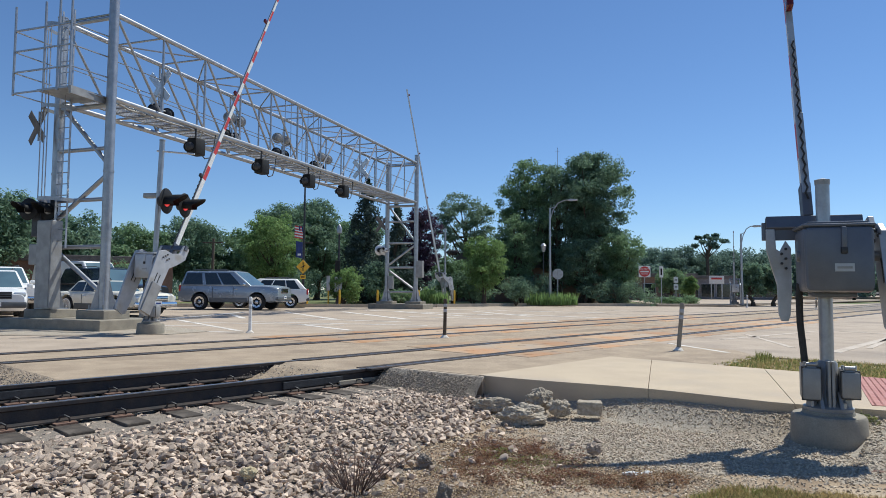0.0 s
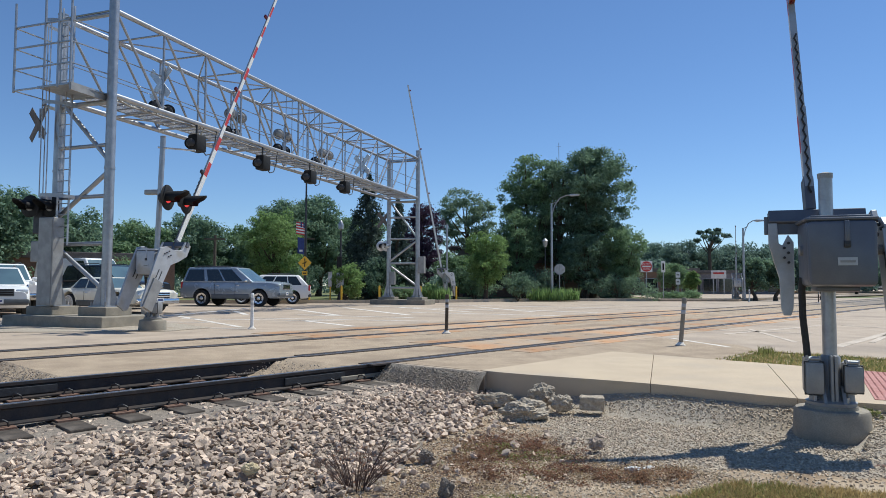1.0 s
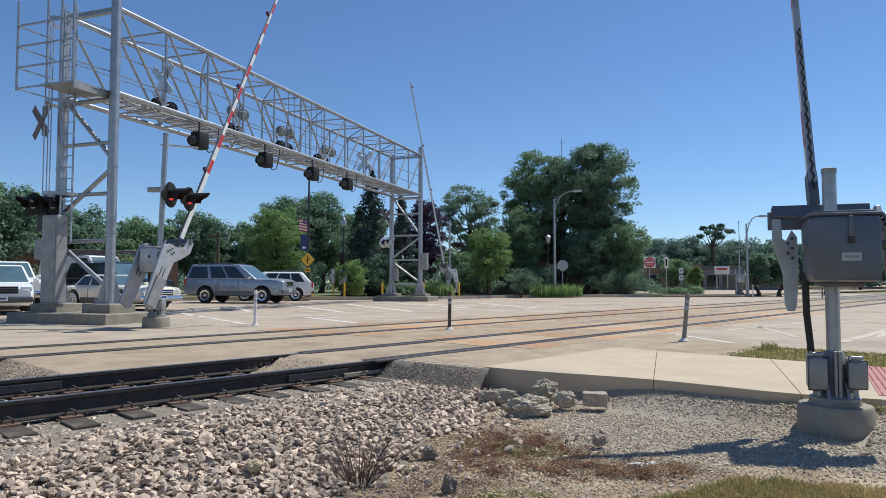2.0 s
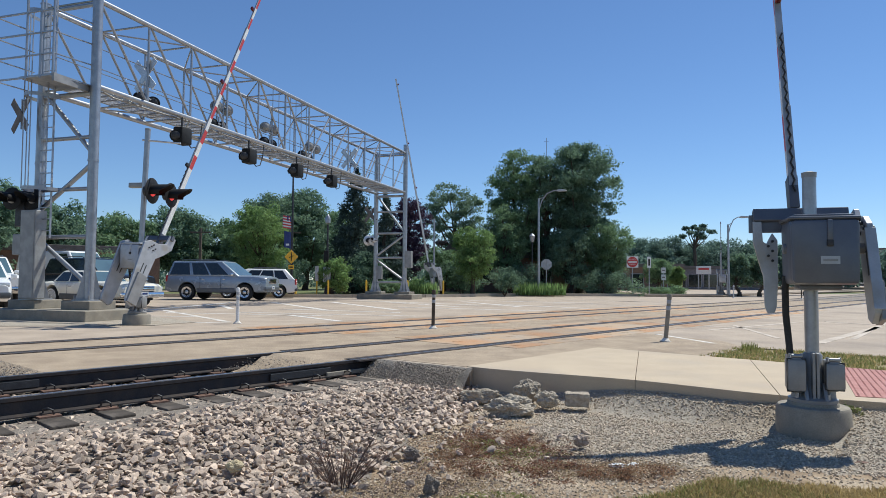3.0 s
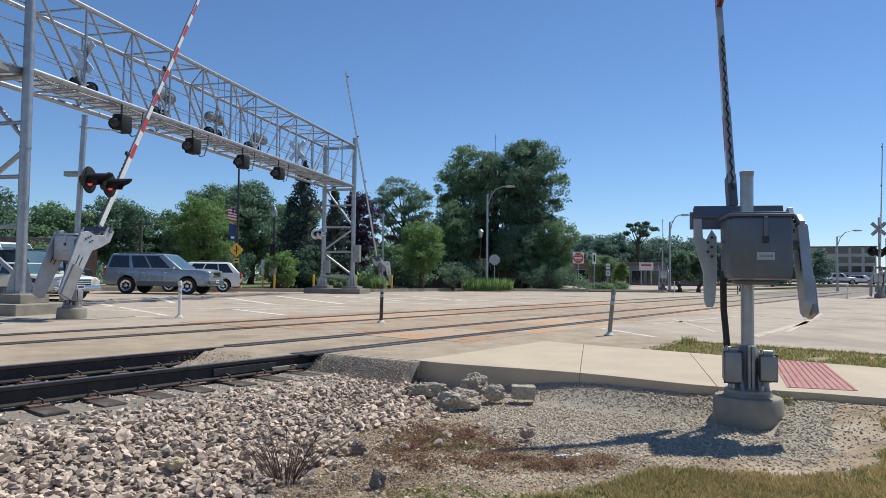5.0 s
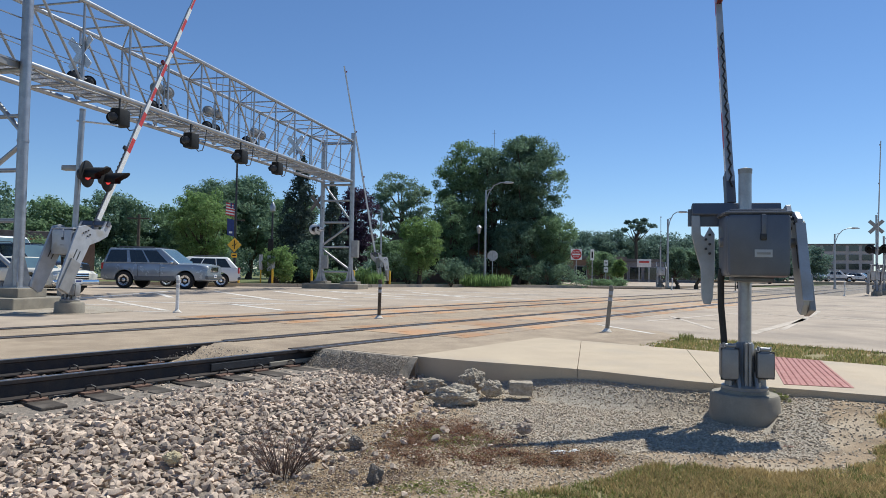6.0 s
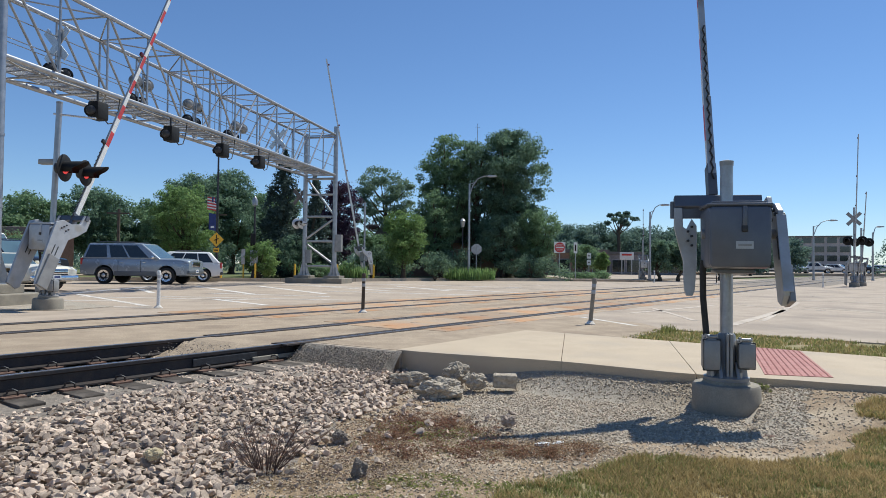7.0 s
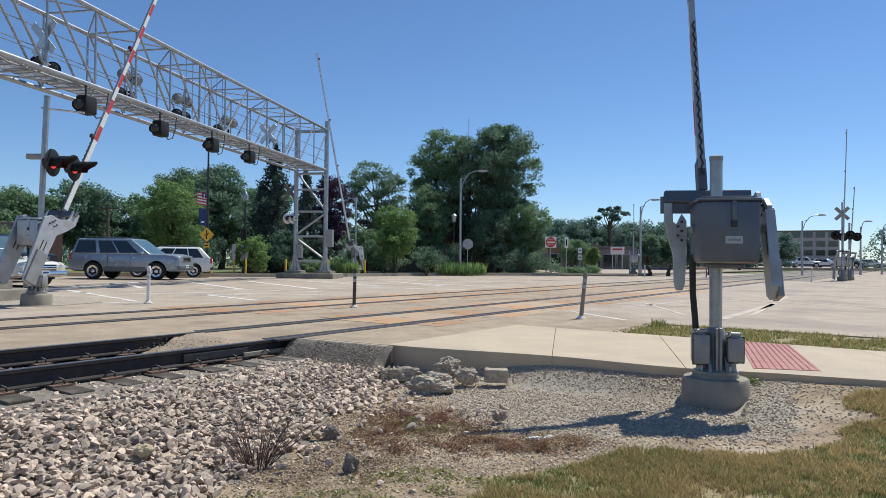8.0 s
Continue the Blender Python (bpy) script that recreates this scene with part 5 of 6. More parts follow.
    pane(0, 0.05, 0.95, 0.08, 0.92, "windscreen", "wind_glass")
    pane(2, 0.07, 0.93, 0.12, 0.88, "rear_window", "glass")
    for u0, u1 in spec["panes"]:
        pane(1, u0, u1, 0.10, 0.86, "side_window", "glass")
        pane(3, 1 - u1, 1 - u0, 0.10, 0.86, "side_window", "glass")
    # wheels
    r = spec["wheel"]
    for x in spec["axles"]:
        for sgn in (-1, 1):
            y = sgn * (hw - 0.11)
            wm = Matrix.Translation((x, y, r)) @ pose(0, 0, 0, -90 * sgn, 0, 0)
            w = part("wheel", add_lathe(bm_new(), [(r - 0.1, -0.11), (r - 0.02, -0.11), (r, -0.08), (r, 0.09), (r - 0.02, 0.12), (r * 0.70, 0.128), (r * 0.68, 0.11)], wm, 28), "tyre", root)
            part("rim", add_lathe(bm_new(), [(r * 0.69, 0.10), (r * 0.67, 0.125), (r * 0.60, 0.115), (r * 0.25, 0.105), (r * 0.16, 0.13), (0.01, 0.135)], wm, 24), "rim_silver", w)
            if spec.get("whitewall"):
                part("whitewall", add_lathe(bm_new(), [(r * 0.86, 0.120), (r * 0.86, 0.132), (r * 0.72, 0.133), (r * 0.72, 0.12)], wm, 28), "white", w)
            else:
                for k in range(6):
                    part("spoke_gap", add_box(bm_new(), (r * 0.10, r * 0.20, 0.012), wm @ pose(0, 0, 0.112, 0, 0, 60 * k) @ Matrix.Translation((0, r * 0.42, 0)), 0.0), "black", w, smooth=False)
    # face and tail
    zl = spec["lights"]
    for sgn in (-1, 1):
        part("headlight", add_box(bm_new(), (0.16, 0.34, 0.15), Matrix.Translation((hi - 0.10, sgn * (hw - 0.27), zl)), 0.04), "lamp_glass", root)
        part("tail_light", add_box(bm_new(), (0.10, 0.16, 0.32), Matrix.Translation((lo + 0.06, sgn * (hw - 0.10), zl + 0.08)), 0.03), "red", root)
        part("mirror", add_box(bm_new(), (0.14, 0.18, 0.15), Matrix.Translation((xf - 0.30, sgn * (w0 + 0.12), z0 + 0.10)), 0.03), spec.get("mirror", paint), root)
    grille = part("grille", add_box(bm_new(), (0.06, hw * 0.95, 0.24), Matrix.Translation((hi - 0.01, 0, zl - 0.03)), 0.02), spec.get("grille", "chrome"), root)
    for k in range(3):
        part("grille_gap", add_box(bm_new(), (0.02, hw * 0.9, 0.035), Matrix.Translation((hi + 0.018, 0, zl - 0.10 + 0.075 * k))), "black", grille, smooth=False)
    part("number_plate", add_box(bm_new(), (0.012, 0.31, 0.155), Matrix.Translation((hi + 0.055, 0, zb + 0.26))), "white", root, smooth=False)
    part("plate_bar", add_box(bm_new(), (0.006, 0.22, 0.06), Matrix.Translation((hi + 0.062, 0, zb + 0.26))), "flag_blue", root, smooth=False)
    for x in spec.get("doors", ()):
        for sgn in (-1, 1):
            part("door_seam", add_box(bm_new(), (0.014, 0.008, z0 - zb - 0.22), Matrix.Translation((x, sgn * (hw + 0.001), (z0 + zb) / 2 + 0.04))), "black", body, smooth=False)
            part("door_handle", add_box(bm_new(), (0.16, 0.03, 0.035), Matrix.Translation((x + 0.16, sgn * (hw + 0.008), z0 - 0.14)), 0.008), spec.get("handle", "chrome"), body)
    for sgn in (-1, 1):
        if spec.get("rack"):
            part("roof_rail", add_path(bm_new(), [(tf - 0.3, sgn * (w1 - 0.08), z1), (tf - 0.45, sgn * (w1 - 0.08), z1 + 0.06), (tr + 0.5, sgn * (w1 - 0.08), z1 + 0.06), (tr + 0.3, sgn * (w1 - 0.08), z1)], 0.022), trim, cabin)
    return root


BIG_SUV = dict(paint="car_blue", lower="car_lower", body=[(2.66, 0.46, 1.10, 0.86), (2.62, 0.42, 1.15, 0.93), (2.42, 0.40, 1.20, 0.975), (2.0, 0.38, 1.24, 0.985), (1.25, 0.38, 1.24, 0.99), (0, 0.38, 1.25, 0.99), (-1.6, 0.38, 1.25, 0.99), (-2.5, 0.40, 1.25, 0.97), (-2.62, 0.46, 1.22, 0.94)],
               cabin=((1.30, -2.58), (0.30, -2.30), 1.20, 1.97, 0.96, 0.80), panes=((0.13, 0.37), (0.395, 0.62), (0.67, 0.955)), wheel=0.405, axles=(1.60, -1.45), lights=1.00, rack=True, doors=(0.35, -0.75), bumper="car_lower", mirror="chrome")
OLD_CAR = dict(paint="car_cream", body=[(2.62, 0.42, 0.74, 0.78), (2.5, 0.34, 0.86, 0.93), (1.6, 0.26, 0.93, 0.965), (0.4, 0.25, 0.93, 0.965), (-1.0, 0.25, 0.92, 0.965), (-2.1, 0.28, 0.92, 0.95), (-2.6, 0.4, 0.86, 0.88)],
               cabin=((0.75, -1.65), (0.10, -1.15), 0.90, 1.36, 0.84, 0.66), panes=((0.10, 0.52), (0.56, 0.90)), wheel=0.355, axles=(1.48, -1.40), lights=0.70, whitewall=True, bumper="chrome", doors=(-0.45,), handle="chrome")
WHITE_SUV = dict(paint="car_white", body=[(2.32, 0.45, 0.80, 0.76), (2.2, 0.30, 0.90, 0.87), (1.6, 0.28, 1.00, 0.92), (0.9, 0.28, 1.06, 0.925), (-0.5, 0.28, 1.08, 0.925), (-1.8, 0.28, 1.10, 0.92), (-2.25, 0.34, 1.06, 0.88), (-2.35, 0.45, 0.95, 0.84)],
                 cabin=((1.42, -2.28), (0.42, -1.70), 1.02, 1.66, 0.88, 0.64), panes=((0.16, 0.42), (0.44, 0.68), (0.70, 0.90)), wheel=0.36, axles=(1.42, -1.36), lights=0.84, rack=True, doors=(0.15, -0.75), grille="car_trim", bumper="car_trim", handle="car_white")
PICKUP = dict(WHITE_SUV, body=[(2.6, 0.6, 1.0, 0.86), (2.5, 0.45, 1.15, 0.98), (1.3, 0.42, 1.22, 1.0), (-1.0, 0.42, 1.22, 1.0), (-2.6, 0.45, 1.2, 0.96)], cabin=((1.1, -1.6), (0.4, -1.3), 1.2, 1.92, 0.95, 0.78), wheel=0.40, axles=(1.7, -1.6), lights=0.98, grille="chrome", bumper="chrome")
VAN = dict(WHITE_SUV, body=[(2.8, 0.5, 1.0, 0.86), (2.6, 0.40, 1.25, 0.97), (1.6, 0.38, 1.45, 1.0), (-2.9, 0.40, 1.45, 1.0)], cabin=((2.0, -2.85), (1.2, -2.8), 1.42, 2.45, 0.97, 0.84), panes=((0.05, 0.2),), wheel=0.36, axles=(1.9, -1.8), lights=0.9)
DARK_SUV = dict(BIG_SUV, paint="car_dark")
build_car("parked_suv", az_m(-9.75, 35.0, 0.0, 100), BIG_SUV, "blue-grey full-size SUV waiting on the road, side on")
build_car("vintage_car", az_m(-12.2, 26.6, 0.0, 120), OLD_CAR, "cream vintage hardtop with whitewall tyres behind the gantry")
build_car("white_suv", az_m(-14.9, 23.6, 0.0, 146), WHITE_SUV, "white SUV with dark grille waiting behind the gantry")
build_car("pickup_truck", az_m(-17.6, 28.2, 0.0, 138), PICKUP, "white pickup truck with chrome grille behind the SUV")
build_car("white_van", az_m(-18.2, 36.2, 0.0, 118), VAN, "white high-roof van waiting in the queue")
build_car("dark_suv", az_m(-14.4, 31.4, 0.0, 118), DARK_SUV, "dark blue SUV waiting in the queue")
build_car("white_crossover", az_m(-9.0, 38.8, 0.0, 261), WHITE_SUV, "white crossover on the far lane behind the blue-grey SUV", "moving cars")
solid("far_lot", add_slab(bm_new(), [(55, 96), (125, 118), (150, 190), (60, 180)], -0.2, 0.45), "concrete_road", "pale raised parking lot in the distance", "parking lot", kind="structure")
for k, (x, y, az, sp, nm) in enumerate(((64, 103, 110, dict(WHITE_SUV, paint="car_red"), "red"), (69, 106, 200, VAN, "white"), (75, 108, 150, WHITE_SUV, "white"), (80, 109, 160, dict(WHITE_SUV, paint="car_blue"), "blue-grey"), (85, 110, 120, PICKUP, "white"),
                                        (91, 112, 150, WHITE_SUV, "white"), (97, 113, 160, DARK_SUV, "dark"), (105, 117, 150, WHITE_SUV, "white"))):
    build_car("parked_car", az_m(x, y, 0.45, az), sp, f"{nm} car parked in the distant lot", "parked cars")


# ---- trees and shrubs ----
def leaf_cloud(points, normals, size, mat, name, parent, rng):
    """Many small folded leaf sprays, joined into one crown."""
    n = len(points)
    d = normals * 0.8 + rng.normal(0, 0.5, (n, 3)) + np.array([0, 0, 0.45])
    d /= np.linalg.norm(d, axis=1)[:, None] + 1e-9
    ref = rng.normal(0, 1, (n, 3))
    u = np.cross(d, ref)
    u /= np.linalg.norm(u, axis=1)[:, None] + 1e-9
    v = np.cross(d, u)
    s = size * rng.uniform(0.55, 1.35, n)[:, None]
    a = points + u * s
    b = points + v * s * 0.55 + d * s * 0.18
    c = points - u * s * 0.8
    e = points - v * s * 0.55 + d * s * 0.18
    verts = np.stack([a, b, c, e], 1).reshape(-1, 3)
    idx = np.arange(n) * 4
    faces = np.stack([np.stack([idx, idx + 1, idx + 2], 1), np.stack([idx, idx + 2, idx + 3], 1)], 1).reshape(-1, 3)
    me = bpy.data.meshes.new(name)
    me.vertices.add(len(verts))
    me.vertices.foreach_set("co", verts.ravel())
    me.loops.add(faces.size)
    me.loops.foreach_set("vertex_index", faces.ravel())
    me.polygons.add(len(faces))
    me.polygons.foreach_set("loop_start", np.arange(len(faces)) * 3)
    me.update(calc_edges=True)
    me.materials.append(M[mat])
    ob = new(name, me)
    ob.parent = parent
    return ob


def clusters(blobs, rng, n=10, up=0.25):
    """Each lobe of a crown as a heap of smaller leaf clusters on its outside."""
    out = []
    for cx, cy, cz, rx, ry, rz in blobs:
        for _ in range(n):
            d = rng.normal(0, 1, 3)
            d[2] += up
            d /= np.linalg.norm(d)
            f, q = rng.uniform(0.45, 0.98), rng.uniform(0.28, 0.48)
            out.append((cx + d[0] * rx * f, cy + d[1] * ry * f, cz + d[2] * rz * f, rx * q, ry * q, rz * q * 0.85 if rz > 0.6 * rx else rz * q * 1.3))
    return out


def blob_points(blobs, per_m2, rng, inner=0.25):
    """Points on the upper shells of many lobes, and some inside."""
    pts, nrm = [], []
    for cx, cy, cz, rx, ry, rz in blobs:
        n = max(30, int(per_m2 * 4 * math.pi * ((rx * ry + rx * rz + ry * rz) / 3)))
        d = rng.normal(0, 1, (n, 3))
        d /= np.linalg.norm(d, axis=1)[:, None]
        # uneven outline: small bulges and hollows
        k = rng.normal(0, 1, (7, 3)) * 2.6
        ph = rng.uniform(0, 6.3, 7)
        bump = 1 + 0.13 * np.sin(d @ k.T + ph).sum(1) / 1.6
        keep = np.sin(d @ (k[:3].T * 2.3) + ph[:3]).sum(1) > -1.55
        r = np.where(rng.uniform(0, 1, n) < inner, rng.uniform(0.45, 0.9, n), rng.uniform(0.88, 1.06, n)) * bump
        p = np.array([cx, cy, cz]) + d * r[:, None] * np.array([rx, ry, rz])
        pts.append(p[keep])
        nrm.append(d[keep])
        # loose sprigs that stand out of the lobe
        for q in p[keep][:: max(1, n // 5)][:5]:
            out = (q - np.array([cx, cy, cz])) * rng.uniform(0.10, 0.30)
            m = max(4, n // 40)
            pts.append(q + out + rng.normal(0, 0.05 + 0.09 * rx, (m, 3)))
            nrm.append(np.tile(out / (np.linalg.norm(out) + 1e-9), (m, 1)))
    return np.concatenate(pts), np.concatenate(nrm)


def build_tree(name, x, y, h, width, trunk_h, mat, words, seed, leaf=0.24, lobes=16, density=7.0, form="round", group="trees", bark="bark", z=0.05, airy=False):
    rng = np.random.default_rng(seed)
    root = thing(name, Matrix.Translation((x, y, z)), words, "tree", group)
    tr = 0.022 * h + 0.06
    bend = rng.uniform(-0.3, 0.3, 2)
    mid = Vector((bend[0], bend[1], trunk_h))
    topz = h * (0.9 if form == "cone" else 0.72)
    bm = bm_new()
    add_tube(bm, (0, 0, -0.1), (0, 0, 0.3), tr * 1.5, tr * 1.05, 10)
    add_tube(bm, (0, 0, 0.3), mid, tr * 1.05, tr * 0.75, 10)
    add_tube(bm, mid, (bend[0] * 1.6, bend[1] * 1.6, topz), tr * 0.75, tr * 0.16, 8)
    blobs = []
    R = width / 2
    if form == "cone":
        for k in range(lobes):
            f = (k + 0.3) / lobes
            rr = R * (1 - f) ** 0.85
            for j in range(max(2, int(6 * (1 - f)))):
                t = rng.uniform(0, 6.28)
                blobs.append((math.cos(t) * rr * 0.6, math.sin(t) * rr * 0.6, trunk_h + f * (h - trunk_h) * 0.97, rr * 0.5 + 0.15, rr * 0.5 + 0.15, 0.09 * h))
    else:
        cz = (h + trunk_h) / 2
        hz = (h - trunk_h) / 2
        for k in range(lobes):
            t = k * 2.399 + rng.uniform(-0.3, 0.3)
            f = -0.85 + 1.7 * (k + 0.5) / lobes
            ring = math.sqrt(max(0.05, 1 - f * f)) * (0.34 + 0.50 * rng.uniform())
            if form == "spread":
                ring *= 1.15
            br = R * (rng.uniform(0.16, 0.32) if airy else rng.uniform(0.27, 0.46))
            blobs.append((math.cos(t) * ring * R * 0.85, math.sin(t) * ring * R * 0.85, cz + f * hz * rng.uniform(0.72, 0.94), br, br, br * rng.uniform(0.6, 0.85) if not airy else br * 0.42))
    for b in blobs[:: max(1, len(blobs) // 14)]:
        base = Vector((bend[0], bend[1], rng.uniform(trunk_h * 0.8, min(topz, max(trunk_h, b[2] - 0.2)))))
        tip = Vector(b[:3])
        knee = base.lerp(tip, 0.5) + Vector((0, 0, -0.06 * (tip - base).length))
        add_tube(bm, base, knee, tr * 0.36, tr * 0.24, 6)
        add_tube(bm, knee, tip, tr * 0.24, tr * 0.07, 6)
    part("trunk", bm, bark, root, "bark-covered trunk with limbs")
    p, nn = blob_points(clusters(blobs, rng, 8 if form == "cone" else 12), density, rng, 0.35)
    ok = p[:, 2] > (0.12 if trunk_h < 0.6 else trunk_h * 0.55)
    crown = leaf_cloud(p[ok], nn[ok], leaf, mat, "crown", root, rng)
    tagged(crown, "crown of many small leaves", kind="stuff")
    return root


def at_px(az, d):
    """Plan place at a compass direction and distance from the start of the walk."""
    return d * math.sin(radians(az)), d * math.cos(radians(az))


T = build_tree
# the big group behind the street lamp
T("large_tree", 13.9, 54.8, 13.4, 7.4, 2.6, "leaf_dark", "large dark green maple behind the street lamp", 11, 0.10, 34, 46)
T("large_tree", 8.8, 55.6, 12.5, 6.2, 2.4, "leaf_mid", "large green tree behind the street lamp", 12, 0.10, 30, 46)
T("large_tree", 11.2, 55.2, 12.4, 6.0, 1.8, "leaf_dark", "tall dark green tree between two larger crowns", 24, 0.085, 26, 44)
T("large_tree", 15.6, 52.4, 5.9, 4.4, 0.8, "leaf_mid", "bushy mid-green tree at the edge of the group", 13, 0.08, 22, 50)
T("large_tree", 12.4, 52.2, 5.4, 5.0, 0.8, "leaf_dark", "dense dark tree under the tall crowns", 14, 0.08, 22, 50)
T("large_tree", 7.4, 52.4, 7.2, 4.6, 0.9, "leaf_mid", "broad green tree leaning out of the large group", 25, 0.08, 22, 50)
T("locust_tree", 3.6, 58.5, 9.8, 7.0, 3.4, "leaf_grey", "airy grey-green locust tree with open branches", 15, 0.085, 34, 22, "spread", airy=True)
T("young_tree", 4.2, 46.6, 4.9, 3.7, 0.8, "leaf_light", "young bright green tree by the far gate", 16, 0.07, 24, 60)
T("young_tree", 2.2, 49.5, 3.6, 3.4, 0.3, "leaf_mid", "shrubby green tree behind the far gate", 17, 0.08, 18, 50)
T("purple_tree", -0.4, 52.0, 8.0, 4.4, 1.2, "leaf_purple", "dark purple-leaved maple behind the far tower", 18, 0.08, 26, 50)
T("spruce", -4.2, 49.5, 9.3, 5.0, 0.4, "leaf_spruce", "tall dark blue-green spruce behind the far tower", 19, 0.10, 15, 34, "cone")
T("spruce", -1.9, 47.5, 7.0, 3.6, 0.3, "leaf_spruce", "dark spruce behind the far tower", 20, 0.10, 13, 34, "cone")
T("young_tree", -10.3, 44.9, 6.2, 4.4, 0.8, "leaf_light", "young bright green tree on the lawn", 21, 0.075, 26, 55)
T("young_tree", -5.0, 42.2, 2.4, 2.8, 0.2, "leaf_light", "low bright green tree behind the signal post", 22, 0.07, 12, 60)
for k, (az, d, h, w, mat) in enumerate(((-33, 47, 7.8, 8.0, "leaf_dark"), (-28.5, 52, 6.6, 8.0, "leaf_dark"), (-36, 40, 7.4, 7.0, "leaf_dark"), (-23.0, 60, 6.4, 7.5, "leaf_mid"), (-19.0, 62, 7.8, 8.0, "leaf_dark"), (-15.0, 64, 7.2, 7.0, "leaf_mid"),
                                            (-12.0, 60, 9.4, 8.0, "leaf_dark"), (-9.0, 62, 10.0, 8.0, "leaf_dark"), (-6.0, 66, 9.0, 8.0, "leaf_mid"), (-13.6, 54, 5.6, 6.0, "leaf_mid"), (-24.6, 48, 3.8, 3.6, "leaf_mid"), (-31.0, 60, 6.8, 8, "leaf_mid"), (-40, 44, 9, 8, "leaf_dark"))):
    T("park_tree", *at_px(az, d), h * 0.92, w * 0.95, 0.9, mat, "green park tree in the row beyond the road", 40 + k, 0.12, 24, 28, group="park trees")
# distant row: its haze is only the bluer leaf colour
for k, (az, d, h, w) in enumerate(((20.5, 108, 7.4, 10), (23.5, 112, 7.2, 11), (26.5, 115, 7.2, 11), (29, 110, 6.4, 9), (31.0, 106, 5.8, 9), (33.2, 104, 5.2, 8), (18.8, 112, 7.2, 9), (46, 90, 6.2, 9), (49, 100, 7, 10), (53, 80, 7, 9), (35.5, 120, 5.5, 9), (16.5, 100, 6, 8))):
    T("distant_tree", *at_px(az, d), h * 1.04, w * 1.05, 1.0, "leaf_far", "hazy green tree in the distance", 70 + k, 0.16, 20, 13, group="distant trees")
for k, (az, d, h, w, mat, words) in enumerate(((20.4, 68, 3.3, 4.0, "leaf_mid", "broad low tree before the shop"), (21.9, 61, 2.3, 1.5, "leaf_light", "bright sapling on the traffic island"), (26.5, 57, 3.3, 2.6, "leaf_dark", "dark rounded tree on the verge"),
                                               (27.9, 58, 3.4, 2.8, "leaf_dark", "dark rounded tree on the verge"), (31.0, 66, 3.0, 3.2, "leaf_dark", "dark low tree on the verge"))):
    T("small_tree", *at_px(az, d), h, w, 0.7, mat, words, 130 + k, 0.085, 16, 40, group="small trees")
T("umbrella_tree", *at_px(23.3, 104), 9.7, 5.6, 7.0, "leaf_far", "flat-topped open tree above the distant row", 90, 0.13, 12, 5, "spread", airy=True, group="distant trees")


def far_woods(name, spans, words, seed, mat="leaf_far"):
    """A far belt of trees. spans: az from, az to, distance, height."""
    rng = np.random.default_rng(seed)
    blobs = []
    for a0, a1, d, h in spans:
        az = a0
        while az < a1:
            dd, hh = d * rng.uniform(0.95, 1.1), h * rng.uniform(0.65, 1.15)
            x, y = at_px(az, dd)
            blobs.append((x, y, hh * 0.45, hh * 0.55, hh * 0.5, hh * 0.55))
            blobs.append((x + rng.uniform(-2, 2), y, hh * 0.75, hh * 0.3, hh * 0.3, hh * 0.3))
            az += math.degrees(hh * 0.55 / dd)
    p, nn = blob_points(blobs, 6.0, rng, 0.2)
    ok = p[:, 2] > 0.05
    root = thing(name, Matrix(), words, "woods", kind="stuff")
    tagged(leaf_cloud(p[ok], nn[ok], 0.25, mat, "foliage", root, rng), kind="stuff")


far_woods("far_woods", [(-62, 34, 125, 6.8), (-48, 20, 84, 4.4), (43, 62, 130, 6.5)], "belt of distant green trees, haze put into the leaf colour", 95)


def build_shrub(x, y, w, h, mat, words, seed, leaf=0.065, dens=70):
    rng = np.random.default_rng(seed)
    root = thing("shrub", Matrix.Translation((x, y, 0.05)), words, "shrub", "shrubs")
    bm = bm_new()
    for k in range(6):
        t = k * 1.05
        add_tube(bm, (0, 0, -0.05), (0.3 * w * math.cos(t), 0.3 * w * math.sin(t), h * 0.6), 0.03, 0.012, 6)
    part("stem_cluster", bm, "bark", root)
    blobs = [(rng.uniform(-.28, .28) * w, rng.uniform(-.25, .25) * w, h * rng.uniform(0.35, 0.62), w * 0.32, w * 0.3, h * 0.38) for _ in range(7)]
    p, nn = blob_points(clusters(blobs, rng, 6), dens, rng, 0.25)
    ok = p[:, 2] > 0.0
    tagged(leaf_cloud(p[ok], nn[ok], leaf, mat, "foliage", root, rng), "dense small leaves", kind="stuff")
    return root


build_shrub(6.4, 46.2, 2.3, 1.7, "leaf_dark", "rounded dark green clipped shrub on the verge", 101)
build_shrub(-1.6, 42.6, 2.0, 1.1, "leaf_mid", "low green shrub by the far tower", 102)
build_shrub(0.4, 43.4, 1.6, 1.3, "leaf_light", "bright green shrub by the far tower", 103)
build_shrub(3.6, 49.0, 3.8, 2.4, "leaf_dark", "broad dark shrub behind the young tree", 104)
build_shrub(7.6, 50.0, 4.5, 2.6, "leaf_dark", "broad dark shrub under the large trees", 105)
build_shrub(14.6, 50.2, 4.4, 2.2, "leaf_dark", "broad dark shrub under the large trees", 106)
build_shrub(18.6, 50.8, 2.2, 0.7, "leaf_mid", "low green shrub on the traffic island", 107)
build_shrub(20.6, 51.6, 2.4, 0.7, "leaf_mid", "low green shrub on the traffic island", 108)
build_shrub(-3.2, 46.0, 4.0, 3.2, "leaf_dark", "tall dark shrub behind the far tower", 109)
build_shrub(-9.5, 47.0, 4.6, 2.6, "leaf_dark", "dark hedge shrub behind the lawn", 110)
